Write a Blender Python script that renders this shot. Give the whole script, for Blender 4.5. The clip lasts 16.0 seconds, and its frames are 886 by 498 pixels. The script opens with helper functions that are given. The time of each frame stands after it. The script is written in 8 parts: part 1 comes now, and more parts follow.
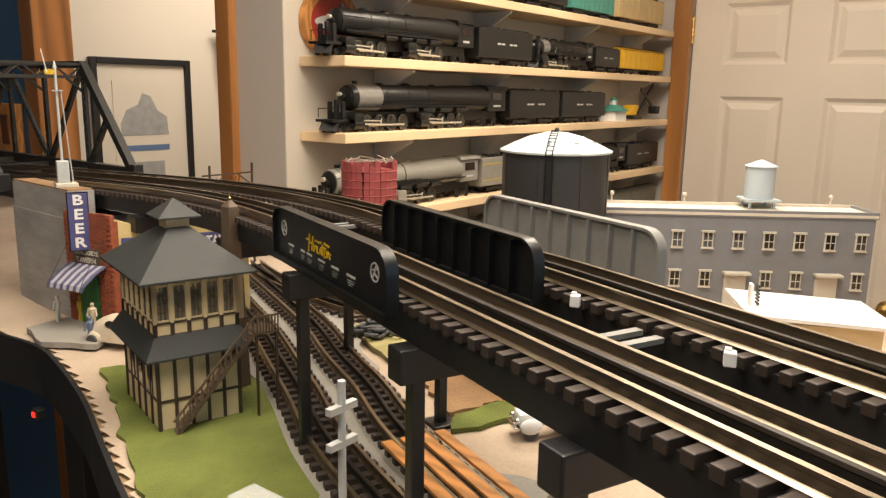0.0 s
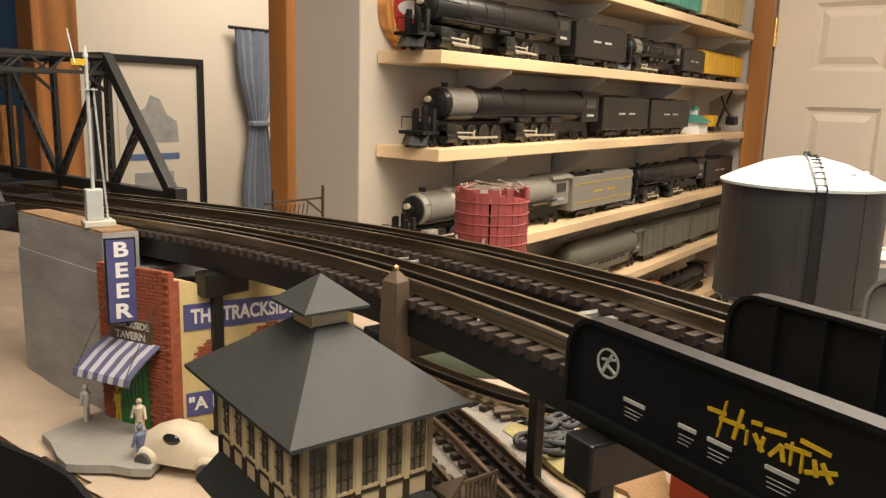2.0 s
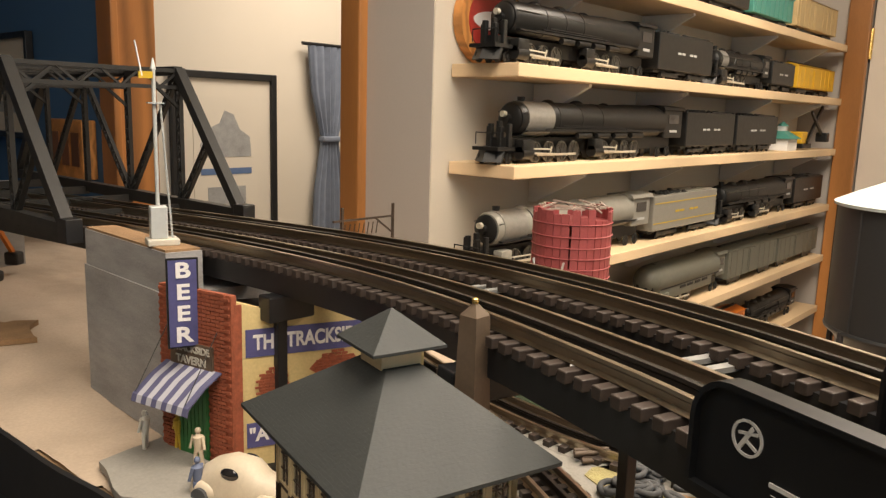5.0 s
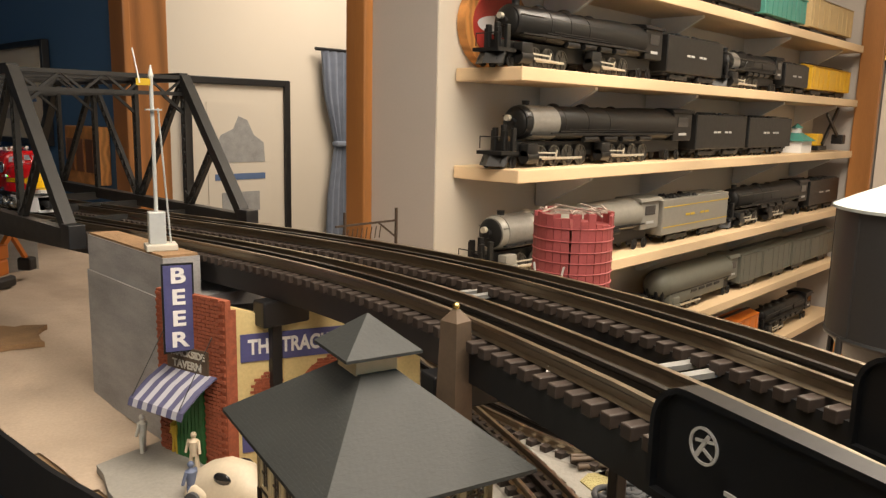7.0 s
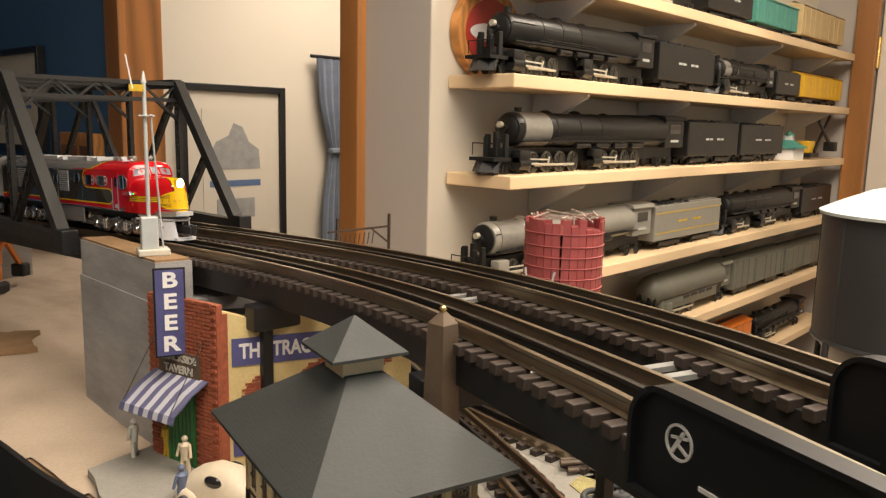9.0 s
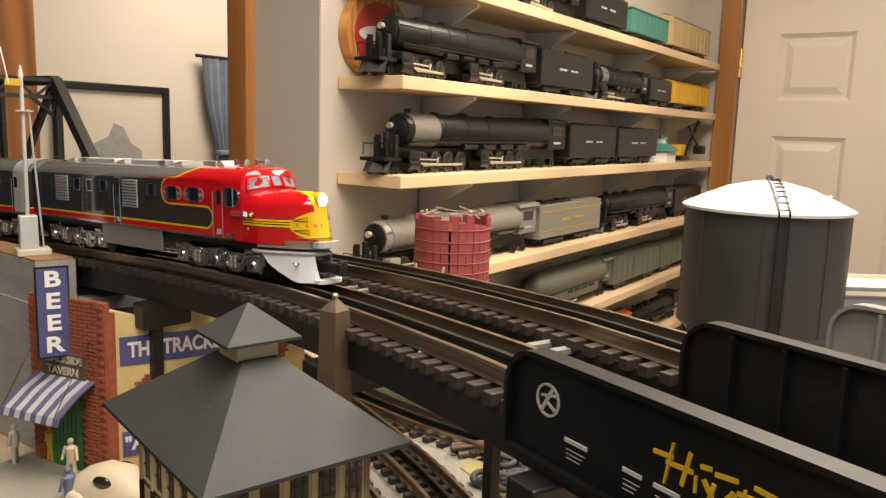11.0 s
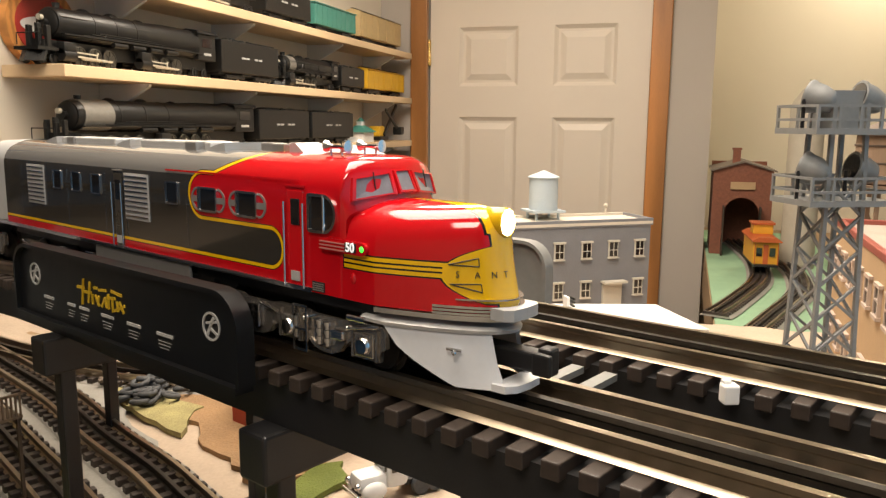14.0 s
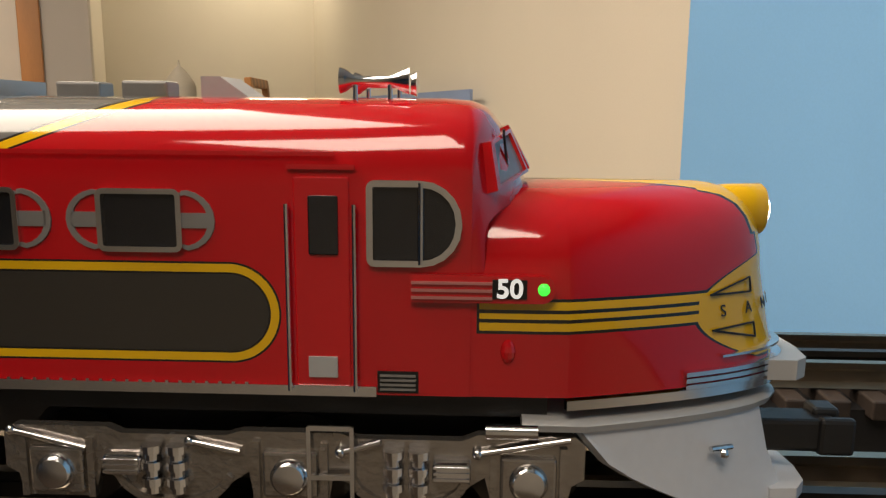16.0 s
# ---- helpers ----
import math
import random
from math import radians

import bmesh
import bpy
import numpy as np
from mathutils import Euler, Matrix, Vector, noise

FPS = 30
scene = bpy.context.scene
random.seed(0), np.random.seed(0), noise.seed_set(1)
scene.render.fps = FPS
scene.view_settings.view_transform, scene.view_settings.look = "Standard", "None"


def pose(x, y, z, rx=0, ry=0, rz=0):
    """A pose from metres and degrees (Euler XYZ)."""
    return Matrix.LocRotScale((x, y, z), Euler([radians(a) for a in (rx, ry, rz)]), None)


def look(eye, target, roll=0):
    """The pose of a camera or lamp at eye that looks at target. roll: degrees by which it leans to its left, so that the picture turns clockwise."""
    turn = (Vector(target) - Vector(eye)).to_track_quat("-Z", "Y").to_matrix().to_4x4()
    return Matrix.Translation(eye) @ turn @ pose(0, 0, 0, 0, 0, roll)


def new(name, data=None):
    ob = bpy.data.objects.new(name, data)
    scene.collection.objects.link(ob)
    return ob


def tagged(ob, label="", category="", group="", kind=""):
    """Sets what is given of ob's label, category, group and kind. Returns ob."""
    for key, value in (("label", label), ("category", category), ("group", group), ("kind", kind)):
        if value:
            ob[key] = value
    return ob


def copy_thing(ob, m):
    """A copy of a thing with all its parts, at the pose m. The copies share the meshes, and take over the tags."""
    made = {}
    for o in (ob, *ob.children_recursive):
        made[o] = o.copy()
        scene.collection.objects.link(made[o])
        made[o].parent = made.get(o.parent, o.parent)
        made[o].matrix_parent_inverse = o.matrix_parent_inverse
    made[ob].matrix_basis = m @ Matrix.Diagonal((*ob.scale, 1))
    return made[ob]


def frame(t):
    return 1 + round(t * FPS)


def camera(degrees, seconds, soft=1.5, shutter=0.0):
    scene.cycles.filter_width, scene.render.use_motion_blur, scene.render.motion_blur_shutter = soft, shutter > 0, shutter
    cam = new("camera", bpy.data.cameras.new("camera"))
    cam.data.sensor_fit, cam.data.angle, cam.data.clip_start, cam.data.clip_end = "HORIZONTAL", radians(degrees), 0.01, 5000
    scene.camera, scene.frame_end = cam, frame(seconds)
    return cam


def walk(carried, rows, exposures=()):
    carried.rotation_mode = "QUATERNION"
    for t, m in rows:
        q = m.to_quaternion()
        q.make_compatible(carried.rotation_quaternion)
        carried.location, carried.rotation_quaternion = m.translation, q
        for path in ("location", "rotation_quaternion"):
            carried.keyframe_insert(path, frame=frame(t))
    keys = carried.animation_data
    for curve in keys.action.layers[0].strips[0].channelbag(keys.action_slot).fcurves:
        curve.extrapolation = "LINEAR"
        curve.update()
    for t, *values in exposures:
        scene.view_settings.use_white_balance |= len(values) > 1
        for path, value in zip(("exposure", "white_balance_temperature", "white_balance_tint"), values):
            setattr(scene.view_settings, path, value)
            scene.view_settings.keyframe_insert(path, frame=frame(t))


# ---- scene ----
cam = camera(59.6, 16.0, soft=1.35)
PATH = [
    (0, (-0.515, 0.729, 1.562), (0.854, 1.779, 1.211), 1),
    (0.5, (-0.464, 0.853, 1.565), (0.909, 1.898, 1.22), 0.9),
    (1, (-0.426, 0.951, 1.562), (0.957, 1.984, 1.219), 1.1),
    (1.5, (-0.403, 1.03, 1.559), (0.988, 2.054, 1.22), 1.4),
    (2, (-0.39, 1.075, 1.556), (1.003, 2.098, 1.219), 1.7),
    (2.5, (-0.37, 1.094, 1.556), (1.014, 2.13, 1.223), 1.9),
    (3, (-0.359, 1.1, 1.553), (1.006, 2.162, 1.224), 1.9),
    (3.5, (-0.357, 1.109, 1.555), (0.986, 2.199, 1.229), 1.8),
    (4, (-0.355, 1.113, 1.556), (0.969, 2.227, 1.234), 1.7),
    (4.5, (-0.355, 1.116, 1.554), (0.956, 2.248, 1.24), 1.7),
    (7, (-0.339, 1.1, 1.555), (0.934, 2.278, 1.256), 1.3),
    (7.5, (-0.337, 1.096, 1.556), (0.929, 2.283, 1.258), 1.2),
    (8, (-0.338, 1.095, 1.555), (0.927, 2.284, 1.264), 1.2),
    (10.5, (-0.347, 1.082, 1.551), (1.03, 2.146, 1.282), 1.7),
    (11, (-0.356, 1.076, 1.549), (1.077, 2.062, 1.282), 1.8),
    (11.5, (-0.363, 1.067, 1.549), (1.132, 1.958, 1.281), 1.9),
    (12, (-0.364, 1.05, 1.542), (1.184, 1.843, 1.272), 1.6),
    (12.5, (-0.377, 1.016, 1.538), (1.211, 1.723, 1.266), 1.7),
    (13, (-0.397, 0.959, 1.541), (1.207, 1.603, 1.267), 1.49),
    (13.5, (-0.4225, 0.904, 1.539), (1.2105, 1.499, 1.2605), 0.97),
    (14, (-0.448, 0.854, 1.538), (1.201, 1.369, 1.259), 0.455),
    (14.5, (-0.456, 0.8, 1.534), (1.235, 1.155, 1.253), 0.593),
    (15, (-0.46, 0.739, 1.528), (1.26, 0.881, 1.241), 0.562),
    (15.5, (-0.469, 0.681, 1.523), (1.248, 0.51, 1.232), 0.765),
    (16, (-0.483, 0.596, 1.523), (1.14, 0.014, 1.221), 0.454),
]
walk(cam, [(t, look(eye, to, roll)) for t, eye, to, roll in PATH], [(0, 0.04), (13.0, 0.04), (15, -0.08), (16, -0.47)])

# ---- world and light ----
world = bpy.data.worlds.new("room_dusk")
world.use_nodes = True
world.node_tree.nodes["Background"].inputs[0].default_value = (0.9, 0.85, 0.78, 1)
world.node_tree.nodes["Background"].inputs[1].default_value = 0.03
scene.world = world


def area_lamp(name, x, y, z, sx, sy, power, color=(1, 0.86, 0.69), rx=0, ry=0, rz=0):
    lamp = bpy.data.lights.new(name, "AREA")
    lamp.shape, lamp.size, lamp.size_y = "RECTANGLE", sx, sy
    lamp.energy, lamp.color = power, color
    ob = new(name, lamp)
    ob.matrix_world = pose(x, y, z, rx, ry, rz)
    return ob


area_lamp("ceiling_light_main", -0.02, 1.05, 2.38, 0.8, 0.8, 27, (1, 0.86, 0.70))
area_lamp("ceiling_light_aisle", -1.0, 0.95, 2.38, 0.5, 0.5, 11.5, (1, 0.86, 0.70))
area_lamp("ceiling_light_door", 1.0, 1.25, 2.38, 0.45, 0.45, 20, (1, 0.86, 0.70))
area_lamp("ceiling_light_corner", 2.50, 0.22, 2.38, 0.2, 0.2, 6, (1, 0.88, 0.66))
area_lamp("next_room_light", 1.4, 2.7, 2.38, 0.6, 0.6, 18, (1, 0.86, 0.72))


# ---- materials ----
def mat(name, color, rough=0.6, metal=0.0, var=0.15, scale=40.0, bump=0.0, bump_scale=None, fine=400.0,
        wave=None, emit=0.0, coat=0.0, spec=0.5, detail=4.0, stretch=None):
    """Noise-varied surface: colour var at two scales, optional bump and wood-like wave."""
    m = bpy.data.materials.new(name)
    m.use_nodes = True
    nt = m.node_tree
    n, l = nt.nodes, nt.links
    b = n["Principled BSDF"]
    b.inputs["Metallic"].default_value = metal
    b.inputs["Coat Weight"].default_value = coat
    b.inputs["Specular IOR Level"].default_value = spec
    tc = n.new("ShaderNodeTexCoord")
    vec = tc.outputs["Object"]
    if stretch:
        mp = n.new("ShaderNodeMapping")
        mp.inputs["Scale"].default_value = stretch
        l.new(vec, mp.inputs["Vector"])
        vec = mp.outputs["Vector"]
    n1 = n.new("ShaderNodeTexNoise")
    n1.inputs["Scale"].default_value, n1.inputs["Detail"].default_value = scale, detail
    n2 = n.new("ShaderNodeTexNoise")
    n2.inputs["Scale"].default_value, n2.inputs["Detail"].default_value = fine, 2
    l.new(vec, n1.inputs["Vector"])
    l.new(vec, n2.inputs["Vector"])
    mix = n.new("ShaderNodeMix")
    mix.data_type = "FLOAT"
    mix.inputs["Factor"].default_value = 0.35
    l.new(n1.outputs["Fac"], mix.inputs[2])
    l.new(n2.outputs["Fac"], mix.inputs[3])
    fac = mix.outputs[0]
    if wave:
        w = n.new("ShaderNodeTexWave")
        w.inputs["Scale"].default_value, w.inputs["Distortion"].default_value = wave, 6
        w.inputs["Detail"].default_value = 3
        l.new(vec, w.inputs["Vector"])
        m2 = n.new("ShaderNodeMix")
        m2.data_type = "FLOAT"
        m2.inputs["Factor"].default_value = 0.5
        l.new(fac, m2.inputs[2])
        l.new(w.outputs["Fac"], m2.inputs[3])
        fac = m2.outputs[0]
    info = n.new("ShaderNodeObjectInfo")
    add = n.new("ShaderNodeMath")
    add.operation = "MULTIPLY_ADD"
    l.new(info.outputs["Random"], add.inputs[0])
    add.inputs[1].default_value = 0.12
    l.new(fac, add.inputs[2])
    ramp = n.new("ShaderNodeValToRGB")
    lo = [max(0, c * (1 - var)) for c in color]
    hi = [min(1, c * (1 + var)) for c in color]
    ramp.color_ramp.elements[0].position, ramp.color_ramp.elements[1].position = 0.32, 0.78
    ramp.color_ramp.elements[0].color, ramp.color_ramp.elements[1].color = (*lo, 1), (*hi, 1)
    l.new(add.outputs[0], ramp.inputs["Fac"])
    l.new(ramp.outputs["Color"], b.inputs["Base Color"])
    rr = n.new("ShaderNodeMapRange")
    rr.inputs["To Min"].default_value, rr.inputs["To Max"].default_value = max(0.02, rough - 0.08), min(1, rough + 0.1)
    l.new(n1.outputs["Fac"], rr.inputs["Value"])
    l.new(rr.outputs["Result"], b.inputs["Roughness"])
    if bump:
        bp = n.new("ShaderNodeBump")
        bp.inputs["Strength"].default_value, bp.inputs["Distance"].default_value = bump, 0.002
        if bump_scale:
            n3 = n.new("ShaderNodeTexNoise")
            n3.inputs["Scale"].default_value, n3.inputs["Detail"].default_value = bump_scale, 5
            l.new(vec, n3.inputs["Vector"])
            l.new(n3.outputs["Fac"], bp.inputs["Height"])
        else:
            l.new(fac, bp.inputs["Height"])
        l.new(bp.outputs["Normal"], b.inputs["Normal"])
    if emit:
        b.inputs["Emission Color"].default_value = (*color, 1)
        b.inputs["Emission Strength"].default_value = emit
    return m


def glass_mat(name, color=(0.8, 0.85, 0.85), rough=0.05, alpha=0.25):
    m = bpy.data.materials.new(name)
    m.use_nodes = True
    b = m.node_tree.nodes["Principled BSDF"]
    b.inputs["Base Color"].default_value = (*color, 1)
    b.inputs["Roughness"].default_value = rough
    b.inputs["Alpha"].default_value = alpha
    return m


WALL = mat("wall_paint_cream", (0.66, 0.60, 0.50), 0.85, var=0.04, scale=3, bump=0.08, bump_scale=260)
# darker copy of the cream: shade of the turned walls put into the colour
WALL_SHADED = mat("wall_paint_cream_shaded", (0.42, 0.38, 0.34), 0.85, var=0.04, scale=3, bump=0.08, bump_scale=260)
WALL_BLUE = mat("wall_paint_blue", (0.05, 0.13, 0.27), 0.8, var=0.08, scale=3, bump=0.05)
FASCIA = mat("fascia_black", (0.012, 0.012, 0.013), 0.55, var=0.2, scale=20)
SKY_BLUE = mat("sky_board_blue", (0.20, 0.45, 0.80), 0.7, var=0.06, scale=3)
CEIL = mat("ceiling_white", (0.8, 0.78, 0.74), 0.9, var=0.03, scale=4, bump=0.1, bump_scale=120)
CARPET = mat("carpet_brown", (0.16, 0.12, 0.09), 0.95, var=0.2, scale=30, bump=0.6, bump_scale=500)
OAK = mat("oak_casing", (0.38, 0.16, 0.045), 0.4, var=0.3, scale=14, wave=6, stretch=(1, 1, 0.12), bump=0.04)
OAK_DARK = mat("oak_dark", (0.14, 0.055, 0.018), 0.45, var=0.3, scale=14, wave=6, stretch=(1, 1, 0.12))
PINE = mat("pine_shelf", (0.70, 0.52, 0.32), 0.5, var=0.12, scale=12, wave=5, stretch=(0.12, 1, 1), bump=0.03)
DOORP = mat("door_paint", (0.62, 0.55, 0.47), 0.45, var=0.03, scale=6, bump=0.04, bump_scale=90)
BRASS = mat("brass", (0.75, 0.52, 0.18), 0.25, 1.0, var=0.1)
BLACK = mat("black_plastic", (0.010, 0.010, 0.011), 0.42, var=0.25, scale=60, bump=0.05, fine=900)
BLACKG = mat("black_girder_paint", (0.0045, 0.005, 0.006), 0.38, var=0.3, scale=90)
GREYP = mat("grey_girder_plastic", (0.20, 0.20, 0.19), 0.5, var=0.12, scale=60)
TIE = mat("tie_brown", (0.034, 0.024, 0.019), 0.55, var=0.3, scale=300)
RAIL = mat("rail_steel", (0.38, 0.32, 0.24), 0.30, 1.0, var=0.10, scale=14)
RAILB = mat("rail_black", (0.03, 0.027, 0.024), 0.35, 0.6, var=0.2, scale=200)
WHITEP = mat("white_plastic", (0.75, 0.75, 0.74), 0.5, var=0.06, scale=60)
SAND = mat("plaster_sand", (0.46, 0.365, 0.275), 0.9, var=0.18, scale=9, bump=0.5, bump_scale=60, fine=300)
GRASS = mat("grass_mat", (0.14, 0.17, 0.035), 0.95, var=0.35, scale=25, bump=0.9, bump_scale=500, fine=800)
CONC = mat("layout_grey", (0.29, 0.275, 0.245), 0.85, var=0.2, scale=14, bump=0.2, bump_scale=200)
TABLE = mat("table_side", (0.30, 0.20, 0.11), 0.7, var=0.2, scale=8)
RED = mat("loco_red", (0.50, 0.006, 0.010), 0.14, var=0.04, scale=20, coat=0.6)
YEL = mat("loco_yellow", (0.72, 0.42, 0.005), 0.2, var=0.04, scale=20, coat=0.4)
LGREY = mat("loco_grey_side", (0.085, 0.075, 0.062), 0.28, 0.5, var=0.12, scale=40, coat=0.3)
LSIL = mat("loco_silver", (0.50, 0.50, 0.50), 0.38, 0.30, var=0.06, scale=40)
TRUCKM = mat("truck_dull_silver", (0.36, 0.33, 0.30), 0.24, 0.85, var=0.15, scale=90, bump=0.08, bump_scale=500)
LROOF = mat("loco_roof_grey", (0.30, 0.29, 0.28), 0.35, 0.5, var=0.08, scale=40)
CHROME = mat("chrome", (0.72, 0.72, 0.74), 0.16, 1.0, var=0.05, scale=60)
LINE = mat("black_line", (0.008, 0.008, 0.008), 0.4, var=0.1)
PILOT = mat("pilot_pale_grey", (0.62, 0.63, 0.66), 0.4, 0.1, var=0.05, scale=50)
DKGLASS = mat("dark_window", (0.012, 0.012, 0.014), 0.06, var=0.2, coat=0.5)
LAMPW = mat("headlamp_glow", (1.0, 0.93, 0.75), 0.2, var=0.02, emit=30)
LEDG = mat("green_marker", (0.05, 0.8, 0.05), 0.3, var=0.02, emit=2)
LEDR = mat("red_led", (0.9, 0.03, 0.02), 0.3, var=0.02, emit=1.5)


# ---- mesh helpers ----
def put(bm, m):
    return m if m is not None else Matrix.Identity(4)


def box(bm, x, y, z, sx, sy, sz, m=None, bev=0.0):
    """Box centred on x, y with its base at z."""
    r = bmesh.ops.create_cube(bm, size=1, matrix=Matrix.Translation((x, y, z + sz / 2)) @ Matrix.Diagonal((sx, sy, sz, 1)))
    vs = r["verts"]
    if bev:
        es = list({e for v in vs for e in v.link_edges})
        out = bmesh.ops.bevel(bm, geom=es, offset=bev, segments=2, affect="EDGES", profile=0.5)
        vs = list({v for f in out["faces"] for v in f.verts} | {v for v in vs if v.is_valid})
    if m is not None:
        bmesh.ops.transform(bm, matrix=m, verts=vs)
    return vs


def cyl(bm, x, y, z, r, h, seg=20, r2=None, m=None, cap=True):
    """Upright cylinder or cone frustum on the base point."""
    res = bmesh.ops.create_cone(bm, cap_ends=cap, segments=seg, radius1=r, radius2=r if r2 is None else r2, depth=h,
                                matrix=Matrix.Translation((x, y, z + h / 2)))
    if m is not None:
        bmesh.ops.transform(bm, matrix=m, verts=res["verts"])
    return res["verts"]


def rod(bm, a, b, r, seg=8):
    """Round bar between two points."""
    a, b = Vector(a), Vector(b)
    d = b - a
    m = Matrix.Translation(a) @ d.to_track_quat("Z", "Y").to_matrix().to_4x4()
    return cyl(bm, 0, 0, 0, r, d.length, seg, m=m)


def bar(bm, a, b, w, h, up=(0, 0, 1)):
    """Square bar between two points."""
    a, b = Vector(a), Vector(b)
    d = (b - a)
    x = d.normalized()
    upv = Vector(up)
    if abs(x.dot(upv)) > 0.98:
        upv = Vector((0, 1, 0))
    y = upv.cross(x).normalized()
    z = x.cross(y)
    m = Matrix((x, y, z)).transposed().to_4x4()
    m.translation = (a + b) / 2
    r = bmesh.ops.create_cube(bm, size=1, matrix=m @ Matrix.Diagonal((d.length, w, h, 1)))
    return r["verts"]


def ball(bm, x, y, z, r, seg=12, sx=1, sy=1, sz=1):
    r_ = bmesh.ops.create_uvsphere(bm, u_segments=seg, v_segments=max(6, seg // 2), radius=r,
                                   matrix=Matrix.Translation((x, y, z)) @ Matrix.Diagonal((sx, sy, sz, 1)))
    return r_["verts"]


def slab(bm, pts, z0, z1, m=None):
    """Polygon in x, y pulled up from z0 to z1."""
    lo = [bm.verts.new((p[0], p[1], z0)) for p in pts]
    hi = [bm.verts.new((p[0], p[1], z1)) for p in pts]
    n = len(pts)
    bm.faces.new(lo[::-1])
    bm.faces.new(hi)
    for i in range(n):
        bm.faces.new((lo[i], lo[(i + 1) % n], hi[(i + 1) % n], hi[i]))
    if m is not None:
        bmesh.ops.transform(bm, matrix=m, verts=lo + hi)
    return lo + hi


def lathe(bm, prof, seg=32, x=0, y=0, m=None):
    """Turned form from (radius, z) pairs."""
    rings = []
    for r, z in prof:
        rings.append([bm.verts.new((x + r * math.cos(2 * math.pi * i / seg), y + r * math.sin(2 * math.pi * i / seg), z)) for i in range(seg)])
    for a, b in zip(rings, rings[1:]):
        for i in range(seg):
            bm.faces.new((a[i], a[(i + 1) % seg], b[(i + 1) % seg], b[i]))
    bm.faces.new(rings[0][::-1])
    bm.faces.new(rings[-1])
    vs = [v for r in rings for v in r]
    if m is not None:
        bmesh.ops.transform(bm, matrix=m, verts=vs)
    return vs


def loft(bm, rings, close=True, caps=True):
    """Skin between rings of equal count."""
    vr = [[bm.verts.new(p) for p in r] for r in rings]
    n = len(vr[0])
    for a, b in zip(vr, vr[1:]):
        for i in range(n if close else n - 1):
            bm.faces.new((a[i], a[(i + 1) % n], b[(i + 1) % n], b[i]))
    if caps and close:
        bm.faces.new(vr[0][::-1])
        bm.faces.new(vr[-1])
    return vr


def mesh_of(bm, name, material, smooth=None):
    bmesh.ops.recalc_face_normals(bm, faces=bm.faces)
    me = bpy.data.meshes.new(name)
    if smooth is not None:
        for f in bm.faces:
            f.smooth = True
        for e in bm.edges:
            if len(e.link_faces) == 2 and e.calc_face_angle(0) > radians(smooth):
                e.smooth = False
    bm.to_mesh(me)
    bm.free()
    for mt in material if isinstance(material, (list, tuple)) else [material]:
        me.materials.append(mt)
    return me


def part(name, bm, material, parent, label="", smooth=None):
    ob = new(name, mesh_of(bm, name, material, smooth))
    ob.parent = parent
    if label:
        ob["label"] = label
    return ob


def solid(name, bm, material, label="", category="", kind="", group="", m=None, smooth=None):
    ob = new(name, mesh_of(bm, name, material, smooth))
    if m is not None:
        ob.matrix_world = m
    return tagged(ob, label, category, group, kind)


def thing(name, label, category, m=None, group=""):
    ob = new(name)
    ob.empty_display_size = 0.02
    if m is not None:
        ob.matrix_world = m
    return tagged(ob, label, category, group)


def B():
    return bmesh.new()


# ---- track lines ----
U = Vector((-0.38, -0.924, 0)).normalized()
V = Vector((0.924, -0.38, 0)).normalized()
O = Vector((-0.105, 1.213, 0))
NEAR_V, FAR_V = 0.042, 0.134
BACK = [(-2.3, 3.52), (-1.6, 3.52), (-1.0, 3.50), (-0.55, 3.42), (-0.20, 3.22), (-0.03, 2.95), (0.030, 2.6), (0.038, 2.3), (0.046, 2.05), (0.052, 1.90), (0.055, 1.77), (0.052, 1.65), (0.041, 1.54), (0.020, 1.435), (-0.012, 1.335)]


def rail_z(y):
    return 1.446 - max(0.0, 0.03 * (y - 1.25))


def smooth_line(pts, step=0.01):
    """Catmull-Rom through points, resampled at even steps."""
    P = [np.array(p, float) for p in pts]
    P = [2 * P[0] - P[1]] + P + [2 * P[-1] - P[-2]]
    out = []
    for i in range(1, len(P) - 2):
        for k in range(30):
            t = k / 30
            a, b, c, d = P[i - 1:i + 3]
            out.append(0.5 * (2 * b + (c - a) * t + (2 * a - 5 * b + 4 * c - d) * t * t + (3 * b - a - 3 * c + d) * t ** 3))
    out.append(P[-2])
    out = np.array(out)
    seg = np.linalg.norm(np.diff(out, axis=0), axis=1)
    s = np.concatenate([[0], np.cumsum(seg)])
    n = int(s[-1] / step)
    q = np.linspace(0, s[-1], n + 1)
    return np.stack([np.interp(q, s, out[:, i]) for i in range(out.shape[1])], 1)


def centreline(off):
    pts = list(BACK)
    for k, v in ((0.0, NEAR_V), (0.1, 0.0385), (0.3, 0.0385), (0.6, 0.0405), (0.9, 0.042), (1.22, 0.042)):
        p = O + V * v + U * k
        pts.append((p.x, p.y))
    line = smooth_line(pts)
    d = np.gradient(line, axis=0)
    d /= np.linalg.norm(d, axis=1)[:, None]
    right = np.stack([-d[:, 1], d[:, 0]], 1)
    # the two tracks part a little beyond the girders
    spread = np.clip((O.y - line[:, 1]) / 0.2, 0, 1) * (0.11 * off)
    return line + right * (off + spread)[:, None]


NEAR = centreline(0.0)
FAR = centreline(FAR_V - NEAR_V)


def along(line):
    seg = np.linalg.norm(np.diff(line, axis=0), axis=1)
    return np.concatenate([[0], np.cumsum(seg)])


NEAR_S = along(NEAR)
# arc length at the start of the straight's zero mark
_i0 = int(np.argmin(np.linalg.norm(NEAR - np.array([(O + V * NEAR_V).x, (O + V * NEAR_V).y]), axis=1)))
S0 = float(NEAR_S[_i0])


